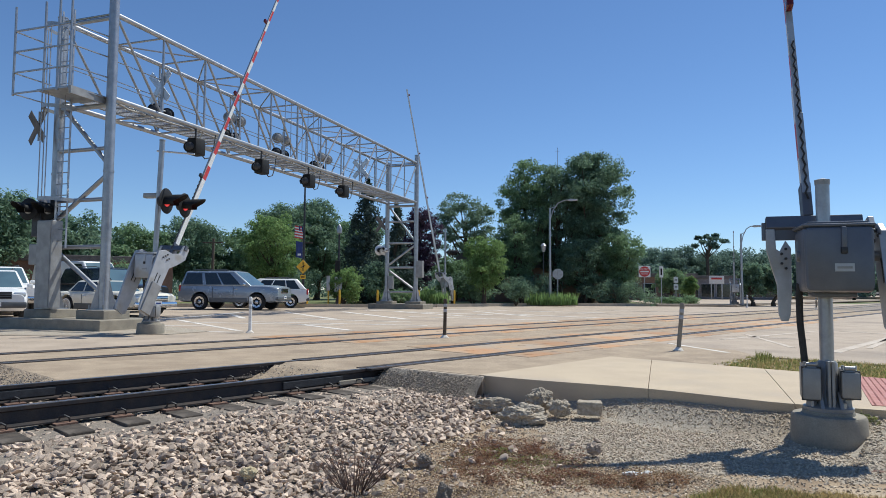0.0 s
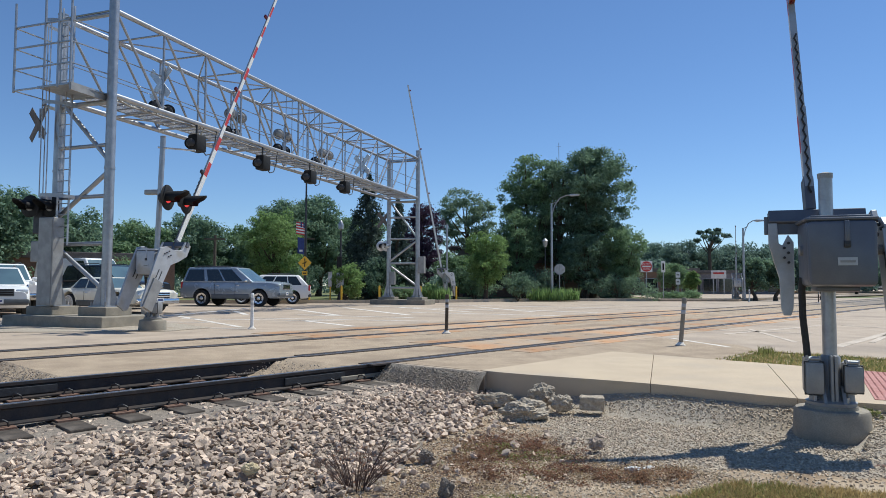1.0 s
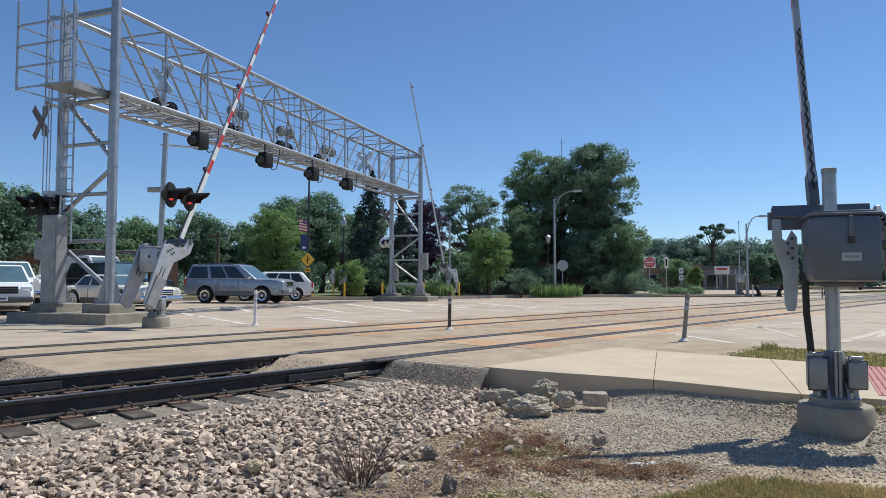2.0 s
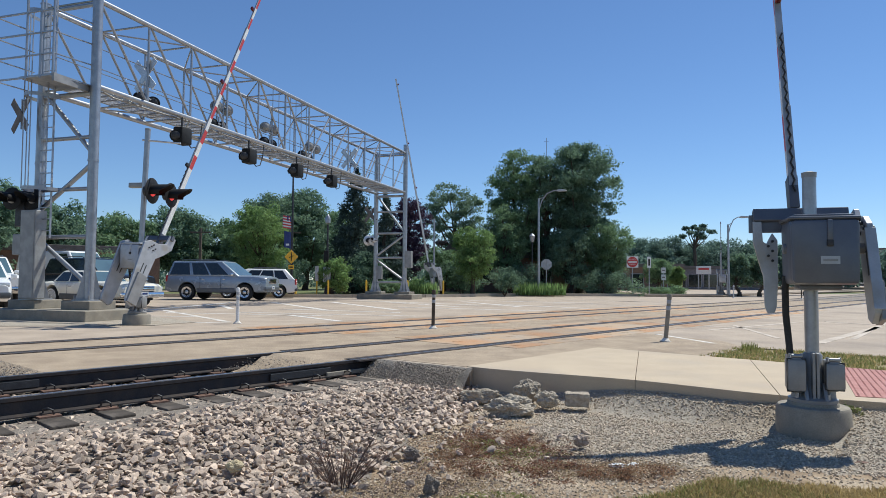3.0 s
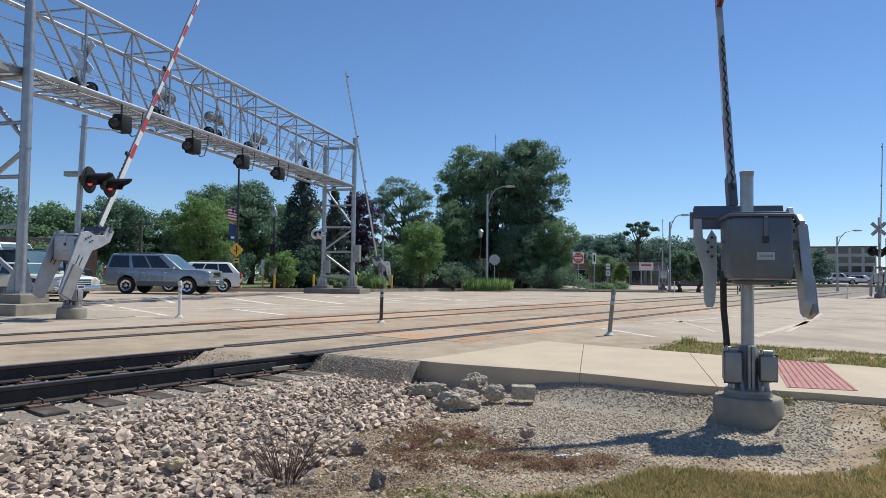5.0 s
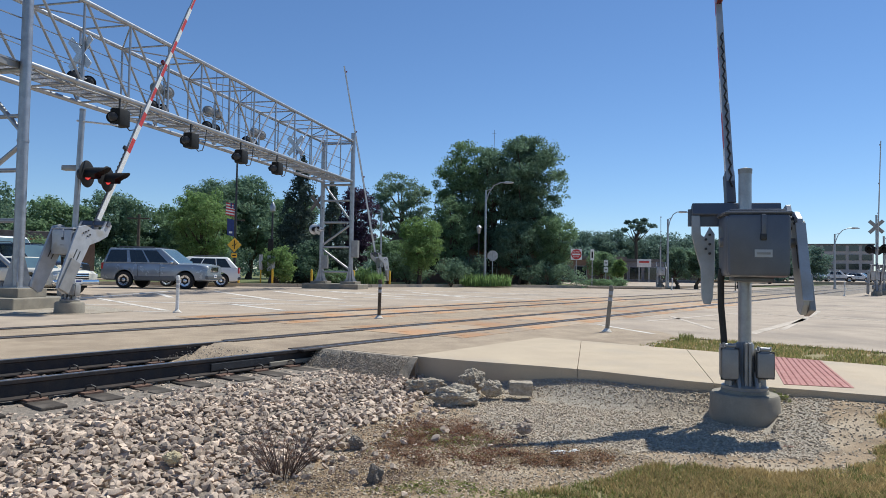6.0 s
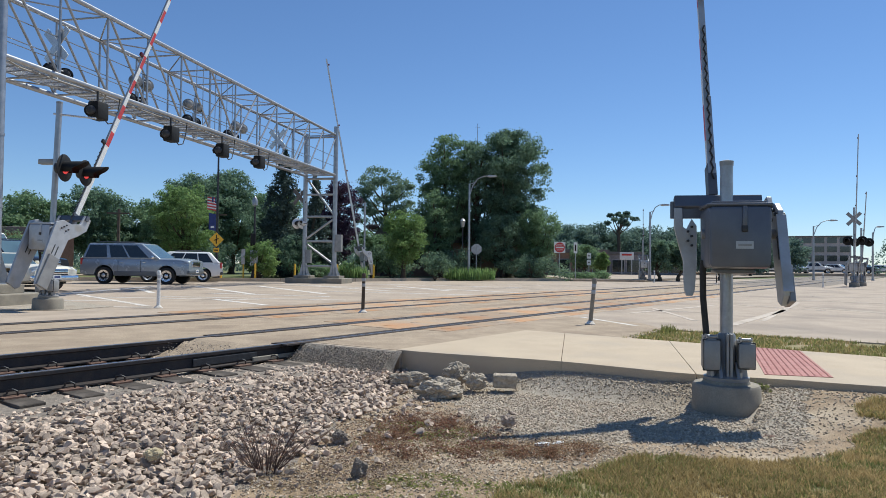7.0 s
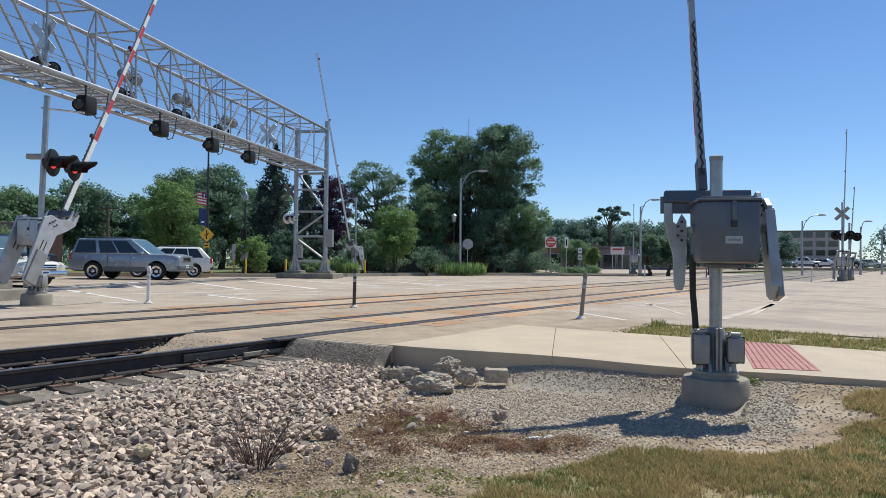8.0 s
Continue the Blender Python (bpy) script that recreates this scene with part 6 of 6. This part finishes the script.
build_shrub(-17.5, 39.0, 2.6, 2.8, "leaf_mid", "loose green shrub behind the waiting cars", 111)


def grass_tufts(name, places, n, hgt, mat, words, seed, spread=1.0, width=0.012, lean=0.35):
    """Blades of grass: one sheet of many narrow upright leaves. places: (x, y, rx, ry, z or None)."""
    rng = np.random.default_rng(seed)
    verts, faces = [], []
    for x, y, rx, ry, z in places:
        for _ in range(n):
            t, rr = rng.uniform(0, 6.283), math.sqrt(rng.uniform())
            px, py = x + rx * rr * math.cos(t), y + ry * rr * math.sin(t)
            pz = land(px, py) if z is None else z
            h = hgt * rng.uniform(0.5, 1.3)
            d = rng.uniform(0, 6.283)
            lx, ly = math.cos(d) * h * lean * rng.uniform(0.2, 1.6), math.sin(d) * h * lean * rng.uniform(0.2, 1.6)
            wx, wy = -math.sin(d) * width, math.cos(d) * width
            k = len(verts)
            verts += [(px - wx, py - wy, pz - 0.005), (px + wx, py + wy, pz - 0.005), (px + wx * 0.7 + lx * 0.4, py + wy * 0.7 + ly * 0.4, pz + h * 0.6), (px - wx * 0.7 + lx * 0.4, py - wy * 0.7 + ly * 0.4, pz + h * 0.6), (px + lx, py + ly, pz + h)]
            faces += [(k, k + 1, k + 2, k + 3), (k + 3, k + 2, k + 4)]
    me = bpy.data.meshes.new(name)
    me.from_pydata(verts, [], faces)
    me.materials.append(M[mat])
    return tagged(new(name, me), words, "grass", kind="stuff")


grass_tufts("tall_grass", [(9.0, 46.8, 1.9, 0.7, 0.1), (0.6, 42.9, 1.0, 0.5, 0.1), (-1.5, 43.2, 1.2, 0.6, 0.1)], 900, 0.75, "leaf_light", "tall ornamental grass bed at the kerb", 120, width=0.03)


# ---- buildings in the distance ----
def build_house(name, m, w, d, h, wall, words, rows=1, cols=5, roof="flat", win=(1.2, 1.3), sill=0.9, group="buildings"):
    root = thing(name, m, words, "building", group)
    part("wall", add_box(bm_new(), (w, d, h), Matrix.Translation((0, 0, h / 2))), wall, root, smooth=False)
    if roof == "flat":
        part("roof", add_box(bm_new(), (w + 0.5, d + 0.5, 0.4), Matrix.Translation((0, 0, h + 0.2)), 0.03), "roofing", root, smooth=False)
    else:
        part("roof", add_prism(bm_new(), [(-w / 2 - 0.6, h), (w / 2 + 0.6, h), (w / 2 - 1.2, h + 1.7), (-w / 2 + 1.2, h + 1.7)], d + 1.2), "roofing", root, smooth=False)
    for r in range(rows):
        for c in range(cols):
            x = -w / 2 + w * (c + 0.5) / cols
            z = sill + r * h / rows + win[1] / 2
            f = part("window", add_box(bm_new(), (win[0] + 0.16, 0.10, win[1] + 0.16), Matrix.Translation((x, -d / 2 - 0.02, z))), "pale_wall", root, smooth=False)
            part("pane", add_box(bm_new(), (win[0], 0.06, win[1]), Matrix.Translation((x, -d / 2 - 0.06, z))), "glass", f, smooth=False)
    return root


build_house("brick_house", pose(10.5, 60.5, 0.05, 0, 0, -8), 15, 6, 3.0, "brick", "low brick building behind the large trees", 1, 6, "hip")
build_house("brick_shop", pose(*at_px(18.6, 84), 0.05, 0, 0, -14), 10, 7, 2.7, "brick", "low brown brick building with a flat roof", 1, 5, "flat", (1.3, 1.5), 0.4)
build_house("dark_shop", pose(*at_px(24.2, 96), 0.05, 0, 0, -20), 13, 8, 2.7, "grey_wall", "low dark shop with a pale sign", 1, 7, "flat", (1.5, 1.6), 0.4)
build_house("brown_house", pose(-24.0, 44, 0.05, 0, 0, 24), 14, 7, 2.6, "brick", "low reddish-brown building behind the waiting cars", 1, 5, "flat")
build_house("office_block", pose(123, 168, 0.2, 0, 0, -35), 26, 14, 9.4, "pale_wall", "pale four-storey office block in the distance", 4, 9, "flat", (2.2, 1.5), 0.8)
build_house("office_block", pose(104, 172, 0.2, 0, 0, -33), 14, 14, 7.8, "grey_wall", "grey office block in the distance", 3, 5, "flat", (1.6, 1.5), 0.8)
build_house("office_block", pose(92, 180, 0.2, 0, 0, -31), 12, 14, 6.8, "brick", "brown office block in the distance", 3, 5, "flat", (1.5, 1.4), 0.8)
root = thing("shop_sign", pose(*at_px(23.9, 88), -1.2, 0, 0, -22), "pale rectangular shop sign on two posts", "sign")
part("panel", add_box(bm_new(), (1.7, 0.2, 0.95), Matrix.Translation((0, 0, 3.75)), 0.03), "white", root, smooth=False)
part("writing_bar", add_box(bm_new(), (1.2, 0.05, 0.22), Matrix.Translation((0, -0.12, 3.9))), "red", root, smooth=False)
for x in (-0.6, 0.6):
    part("post", add_box(bm_new(), (0.14, 0.14, 3.5), Matrix.Translation((x, 0, 1.75))), "galv", root, smooth=False)


# ---- crossing panels, stones, gravel, weeds ----
def build_panels():
    root = thing("crossing_panels", Matrix(), "rust-stained crossing panels beside the rails", "panels", kind="structure")
    cache = {}
    for lo, hi, s0, s1 in ((-6.86, -6.30, 8.9, 30), (-8.37, -7.06, 8.7, 30), (-9.10, -8.57, 8.9, 30), (-10.91, -10.38, 8.7, 28), (-12.42, -11.11, 8.3, 28), (-13.30, -12.62, 8.1, 28)):
        s = s0
        while s < s1:
            ln = 2.42
            key = round(hi - lo, 2)
            if key not in cache:
                bm = add_box(bm_new(), (hi - lo, ln - 0.02, 0.03), None, 0.006)
                for u in (-0.8, 0, 0.8):
                    add_box(bm, (0.10, 0.16, 0.004), Matrix.Translation((0, u, 0.0165)))
                cache[key] = mesh_of("panel", bm, "panel")
            ob = new("panel", cache[key])
            ob.parent = root
            ob.matrix_local = track_m((lo + hi) / 2, s + ln / 2, -0.008 + random.uniform(-0.001, 0.001))
            s += ln


build_panels()


def stone_shape(rng, flat=0.7):
    """A broken stone: the hull of a few points."""
    bm = bm_new()
    wide = rng.uniform(0.62, 0.95)
    for _ in range(13):
        d = Vector(rng.normal(0, 1, 3)).normalized() * rng.uniform(0.8, 1.15)
        bm.verts.new((d.x * 1.08, d.y * wide, d.z * flat))
    bmesh.ops.convex_hull(bm, input=bm.verts)
    bmesh.ops.delete(bm, geom=[v for v in bm.verts if not v.link_faces], context="VERTS")
    bmesh.ops.triangulate(bm, faces=bm.faces)
    bm.verts.ensure_lookup_table()
    v = np.array([v.co[:] for v in bm.verts])
    f = [[w.index for w in fc.verts] for fc in bm.faces]
    bm.verts.index_update()
    f = np.array([[w.index for w in fc.verts] for fc in bm.faces])
    bm.free()
    return v, f


def scatter(name, shapes, places, mat, words, category, rng):
    """places: rows of x, y, z, size. Joined into one sheet of stones."""
    vs, fs, base = [], [], 0
    for x, y, z, size in places:
        v, f = shapes[rng.integers(len(shapes))]
        q = Euler(rng.uniform(-0.7, 0.7, 2).tolist() + [rng.uniform(0, 6.28)]).to_matrix()
        w = (v * size * rng.uniform(0.8, 1.2, 3)) @ np.array(q).T + np.array([x, y, z])
        vs.append(w)
        fs.append(f + base)
        base += len(w)
    me = bpy.data.meshes.new(name)
    me.from_pydata(np.concatenate(vs).tolist(), [], np.concatenate(fs).tolist())
    me.materials.append(M[mat])
    return tagged(new(name, me), words, category, kind="stuff")


def is_ballast(x, y, wob):
    a, s = to_track(x, y)
    if a < -10.6 or s > 6.75 or s < -3.5:
        return False
    if -8.9 < a <= -6.4 and s > 5.9:
        return False
    if a < -8.5 and s > 2.5:
        return False
    return a < -3.4 - 0.43 * (y - 4.28) + wob


def build_ballast():
    rng = np.random.default_rng(5)
    shapes = [stone_shape(rng, rng.uniform(0.45, 0.8)) for _ in range(18)]
    near, rest = [], []
    for _ in range(44000):
        x, y = rng.uniform(-7.5, 1.6), rng.uniform(1.6, 10.5)
        if x < -0.72 * y - 1.6 or not is_ballast(x, y, 0.55 * rng.normal() if rng.uniform() < 0.25 else 0.3 * noise.noise(Vector((x, y, 3)))):
            continue
        a, s = to_track(x, y)
        size = 0.029 * rng.uniform(0.5, 1.6)
        on_tie = -9.05 < a < -6.30 and abs(((s + 6.0) / 0.515 + 0.5) % 1 - 0.5) * 0.515 < 0.135
        if on_tie and rng.uniform() < 0.95:
            continue
        z = land(x, y) + size * rng.uniform(0.0, 0.9) + (0.01 if a > -5.7 else -0.02 if a > -6.3 else -0.04)
        row = (x, y, z, size)
        if y < 4.75 and x > -2.3 and len(near) < 290:
            near.append(row)
        else:
            rest.append(row)
    scatter("ballast", shapes, rest, "stone", "grey and pinkish broken ballast stones", "ballast", rng)
    root = thing("ballast_edge", Matrix(), "loose grey ballast stones nearest the path", "ballast", kind="structure")
    meshes = []
    for v, f in shapes:
        me = bpy.data.meshes.new("stone")
        me.from_pydata((v * 0.033).tolist(), [], f.tolist())
        me.materials.append(M["stone_one"])
        meshes.append(me)
    for x, y, z, size in near:
        ob = new("stone", meshes[rng.integers(len(meshes))])
        ob.parent = root
        ob.matrix_local = Matrix.LocRotScale((x, y, z), Euler(rng.uniform(-0.8, 0.8, 2).tolist() + [rng.uniform(0, 6.28)]), Vector([size / 0.033 * rng.uniform(0.85, 1.2) for _ in range(3)]))


build_ballast()


def build_gravel():
    rng = np.random.default_rng(6)
    shapes = [stone_shape(rng, 0.6) for _ in range(8)]
    rows = []
    for _ in range(56000):
        x, y = rng.uniform(-0.6, 5.3), rng.uniform(4.2, 8.3)
        kind = ground_kind(x, y)
        a, s = to_track(x, y)
        if s > near_edge(a) - 0.02 or kind in (0, 3) or (kind == 4 and rng.uniform() < 0.95) or (kind == 2 and rng.uniform() < 0.72):
            continue
        if math.hypot(x - 3.6, y - 5.88) < 0.3:
            continue
        size = rng.uniform(0.006, 0.016)
        rows.append((x, y, land(x, y) + size * 0.3, size))
    scatter("gravel", shapes, rows, "gravel", "pale crushed limestone gravel round the gate", "gravel", rng)
    # light chips and dirt clods through the weedy patch
    rows = []
    for _ in range(17000):
        x, y = rng.uniform(-1.2, 2.6), rng.uniform(2.8, 6.6)
        if ground_kind(x, y) != 2:
            continue
        size = rng.uniform(0.004, 0.012)
        rows.append((x, y, land(x, y) + size * 0.3, size))
    scatter("chips", shapes, rows, "gravel", "small pale stone chips in bare soil", "gravel", rng)


build_gravel()


def crumbs():
    """Loose aggregate on the broken asphalt edges."""
    rng = np.random.default_rng(8)
    shapes = [stone_shape(rng, 0.75) for _ in range(8)]
    rows = []
    for a0, a1, s0, w, drop, n in ((-6.88, -5.27, 6.40, 0.42, 0.27, 3200), (-8.38, -7.05, 5.5, 0.75, 0.24, 300), (-10.9, -8.57, 2.74, 0.6, 0.24, 1200)):
        for _ in range(n):
            f = rng.uniform(0, 1)
            p = at_track(rng.uniform(a0, a1), s0 - w * f + rng.normal(0, 0.02))
            size = rng.uniform(0.005, 0.012)
            rows.append((p.x, p.y, -drop * f ** 1.2 * 0.92 + 0.01 + rng.normal(0, 0.012) * min(1, 6 * f) - 0.012, size))
    scatter("asphalt_crumbs", shapes, rows, "crumb", "loose dark grey asphalt aggregate on the broken edge", "asphalt", rng)


M["crumb"] = material("crumb", (0.36, 0.31, 0.25), (0.26, 0.22, 0.18), 0.95, scale=30, fine=150, vary=-0.4)
crumbs()


def lump(name, x, y, z, sx, sy, sz, mat, words, seed, rough=0.18, category="rock", turn=0, boxy=False):
    rng = np.random.default_rng(seed)
    bm = bm_new()
    if boxy:
        add_box(bm, (1.9, 1.9, 1.9), None, 0.18)
        bmesh.ops.subdivide_edges(bm, edges=bm.edges, cuts=3, use_grid_fill=True)
    else:
        bmesh.ops.create_icosphere(bm, subdivisions=5, radius=1.0)
    o = Vector(rng.uniform(0, 50, 3))
    for v in bm.verts:
        d = v.co.normalized()
        v.co += d * (rough * noise.noise(d * 1.8 + o) + rough * 0.4 * noise.noise(d * 4 + o) + 0.085 * noise.noise(d * 12 + o) + 0.06 * noise.noise(d * 24 + o))
        v.co = Vector((v.co.x * sx, v.co.y * sy, v.co.z * sz))
    ob = solid(name, bm, mat, words, category, "rocks", smooth=False)
    ob.matrix_world = pose(x, y, z, 0, 0, turn)
    return ob


lump("concrete_lump", 1.30, 7.55, -0.16, 0.155, 0.12, 0.125, "concrete_bit", "rough grey lump of broken concrete against the sidewalk", 1, 0.35)
lump("concrete_lump", 1.05, 7.02, -0.24, 0.25, 0.17, 0.12, "concrete_bit", "large rough lump of grey concrete on the gravel", 2, 0.35)
lump("concrete_lump", 1.48, 7.30, -0.20, 0.12, 0.09, 0.085, "concrete_bit", "small lump of broken concrete", 3, 0.35)
lump("concrete_block", 1.80, 7.25, -0.19, 0.135, 0.085, 0.075, "concrete_bit", "broken pale concrete block by the sidewalk", 4, 0.14, turn=-14, boxy=True)
lump("concrete_lump", 0.78, 7.60, -0.22, 0.22, 0.09, 0.08, "concrete_bit", "flat lump of broken concrete by the asphalt edge", 5, 0.4)
lump("rock", 1.42, 5.60, -0.24, 0.062, 0.045, 0.05, "stone_one", "single grey rock on the gravel", 6, 0.4)
lump("rock", 0.13, 4.42, -0.26, 0.048, 0.035, 0.075, "ballast_bed", "upright dark rock in the weeds", 7, 0.4)
lump("rock", 0.0, 5.30, -0.27, 0.055, 0.045, 0.055, "ballast_bed", "dark grey rock at the ballast edge", 8, 0.4)

lump("rock", 3.42, 8.00, -0.2, 0.1, 0.05, 0.02, "concrete_bit", "flat stone flake by the sidewalk", 10, 0.3)
lump("rock", 4.30, 6.62, -0.19, 0.10, 0.06, 0.035, "concrete_bit", "broken pale stone beside the foundation", 11, 0.35)
lump("litter", 1.55, 5.02, -0.29, 0.055, 0.03, 0.014, "white", "crumpled white scrap on the soil", 12, 0.5, "litter")
lump("litter", 1.68, 5.04, -0.29, 0.05, 0.014, 0.012, "white", "crumpled white scrap on the soil", 13, 0.5, "litter", 20)
lump("dead_leaf", 3.42, 4.98, -0.275, 0.06, 0.045, 0.012, "rust", "curled brown dead leaf on the gravel", 14, 0.6, "leaf")


def build_bush(x, y, h, n, seed, words):
    rng = np.random.default_rng(seed)
    root = thing("dry_bush", Matrix.Translation((x, y, land(x, y))), words, "bush")
    bm = bm_new()
    for _ in range(n):
        t, lean = rng.uniform(0, 6.283), rng.uniform(0.1, 0.9)
        p = Vector((0.05 * math.cos(t), 0.05 * math.sin(t), -0.02))
        L = h * rng.uniform(0.3, 1.2)
        q = p + Vector((math.cos(t) * lean * L, math.sin(t) * lean * L, L * rng.uniform(0.6, 0.95)))
        mid = p.lerp(q, 0.5) + Vector((0, 0, 0.03))
        add_tube(bm, p, mid, 0.0034, 0.0024, 5)
        add_tube(bm, mid, q, 0.0024, 0.0012, 5)
        for _ in range(3):
            f = rng.uniform(0.35, 0.9)
            b = p.lerp(q, f)
            e = b + Vector((rng.normal(0, 0.06), rng.normal(0, 0.06), rng.uniform(0.02, 0.10)))
            add_tube(bm, b, e, 0.002, 0.001, 4)
    part("brushwood", bm, "twig", root, "thin bare brown twigs")
    rng2 = np.random.default_rng(seed + 1)
    pts = rng2.normal(0, 1, (350, 3)) * np.array([h * 0.36, h * 0.36, h * 0.22]) + np.array([0, 0, h * 0.3])
    pts = pts[pts[:, 2] > 0]
    tagged(leaf_cloud(pts, np.tile([0, 0, 1.0], (len(pts), 1)), 0.010, "weed_red", "dry_foliage", root, rng2), "small dry reddish leaves", kind="stuff")
    return root


build_bush(-0.48, 4.62, 0.46, 52, 30, "bare twiggy brown bush at the ballast edge")
M["straw_stone"] = material("straw_stone", (0.55, 0.46, 0.28), (0.48, 0.40, 0.25), 0.9, scale=20, fine=100)
lump("rock", -1.24, 4.80, -0.22, 0.06, 0.045, 0.04, "straw_stone", "pale yellowish rock in the ballast", 9, 0.3)

# weeds on the bare patch: low mats of tiny leaves
def weed_mat(name, spots, n, mat, words, seed, leaf=0.012, hgt=0.05, gap=0.0):
    rng = np.random.default_rng(seed)
    pts = []
    for x, y, rx, ry in spots:
        t = rng.uniform(0, 6.283, n)
        r = np.sqrt(rng.uniform(0, 1, n)) * (1 + 0.25 * np.sin(3 * t + x * 7))
        for tt, rr in zip(t, r):
            px, py = x + rx * rr * math.cos(tt), y + ry * rr * math.sin(tt)
            clump = noise.noise(Vector((px * 5.5, py * 5.5, seed))) + 0.6 * noise.noise(Vector((px * 15, py * 15, seed)))
            if clump < gap + 0.22 * rng.normal():
                continue
            pts.append((px, py, land(px, py) + abs(rng.normal(0, hgt)) * max(0.15, 1.2 - rr)))
    p = np.array(pts)
    root = thing(name, Matrix(), words, "weeds", kind="stuff")
    tagged(leaf_cloud(p, np.tile([0, 0, 1.0], (len(p), 1)), leaf, mat, "leaves", root, rng), kind="stuff")


weed_mat("red_weeds", [(0.75, 5.45, 0.75, 0.75), (0.72, 5.95, 0.42, 0.28), (0.95, 5.6, 0.35, 0.25), (0.42, 5.5, 0.28, 0.25), (0.5, 5.0, 0.45, 0.3), (1.1, 4.9, 0.4, 0.25), (1.6, 4.8, 0.4, 0.2)], 2900, "weed_red", "reddish-brown dried weed mat on bare soil", 31, 0.009, 0.05, -0.05)
weed_mat("brown_weeds", [(0.8, 5.4, 0.85, 0.8), (0.7, 5.8, 0.6, 0.4), (0.75, 5.2, 0.75, 0.5), (1.5, 4.9, 0.55, 0.28), (0.2, 4.8, 0.5, 0.4), (-0.1, 4.4, 0.5, 0.3)], 2000, "twig", "dark brown dried weed stalks on bare soil", 40, 0.008, 0.036, -0.05)
weed_mat("straw_litter", [(0.6, 5.7, 0.8, 0.6), (0.8, 4.9, 1.0, 0.6), (0.0, 4.4, 0.6, 0.5), (1.5, 5.0, 0.7, 0.3)], 3000, "straw", "straw-coloured dead weed litter on bare soil", 32, 0.009, 0.014, -0.25)
weed_mat("green_weeds", [(0.85, 5.45, 0.35, 0.25), (0.6, 5.7, 0.3, 0.2), (0.5, 4.3, 0.4, 0.15), (0.0, 3.95, 0.5, 0.18), (0.9, 4.05, 0.5, 0.2), (-0.8, 3.9, 0.3, 0.2), (3.95, 5.95, 0.12, 0.12), (0.75, 5.3, 0.6, 0.55)], 900, "grass", "low green weeds creeping over bare soil", 33, 0.012, 0.02)


def lawn(name, mat, n, hgt, words, seed, want=4, width=0.0035):
    rng = np.random.default_rng(seed)
    places = []
    while len(places) < n:
        x, y = rng.uniform(0.3, 8.5), rng.uniform(2.9, 8.2)
        a, s = to_track(x, y)
        if ground_kind(x, y) != want or s > near_edge(min(a, 5)) or x > 0.75 * y + 2.6:
            continue
        if noise.noise(Vector((x * 1.6, y * 1.6, seed))) + 0.5 * noise.noise(Vector((x * 6, y * 6, seed))) < -0.30 + 0.25 * rng.uniform():
            continue
        places.append((x, y, 0.03, 0.03, None))
    return grass_tufts(name, places, 2, hgt, mat, words, seed, width=width, lean=0.9)


lawn("lawn", "grass", 13000, 0.034, "short green trackside grass", 34)
lawn("lawn", "dry_grass", 30000, 0.036, "short sun-dried yellowish grass", 35)
rng = np.random.default_rng(36)
strip = []
while len(strip) < 9000:
    a, s = rng.uniform(-3.75, 3.5), rng.uniform(9.97, 11.95)
    p = at_track(a, s)
    if noise.noise(Vector((p.x * 2, p.y * 2, 9))) > -0.3:
        strip.append((p.x, p.y, 0.03, 0.03, -0.03))
bm = add_slab(bm_new(), plan([(-3.65, 9.96), (8, 9.96), (8, 11.92), (-3.72, 11.92)]), -0.2, -0.02)
solid("grass_strip", bm, "dirt_turf", "dry turf strip between sidewalk and road", "grass", kind="structure")
grass_tufts("strip_grass", strip[:5500], 2, 0.06, "grass", "patchy green grass between sidewalk and road", 37, width=0.006, lean=0.7)
grass_tufts("strip_grass", strip[5500:], 2, 0.06, "dry_grass", "dry yellow grass between sidewalk and road", 38, width=0.006, lean=0.7)
grass_tufts("kerb_weed", [(5.55, 10.75, 0.10, 0.08, -0.02), (5.4, 10.6, 0.12, 0.1, -0.02)], 60, 0.13, "grass", "taller weed at the end of the turf strip", 39, width=0.008)
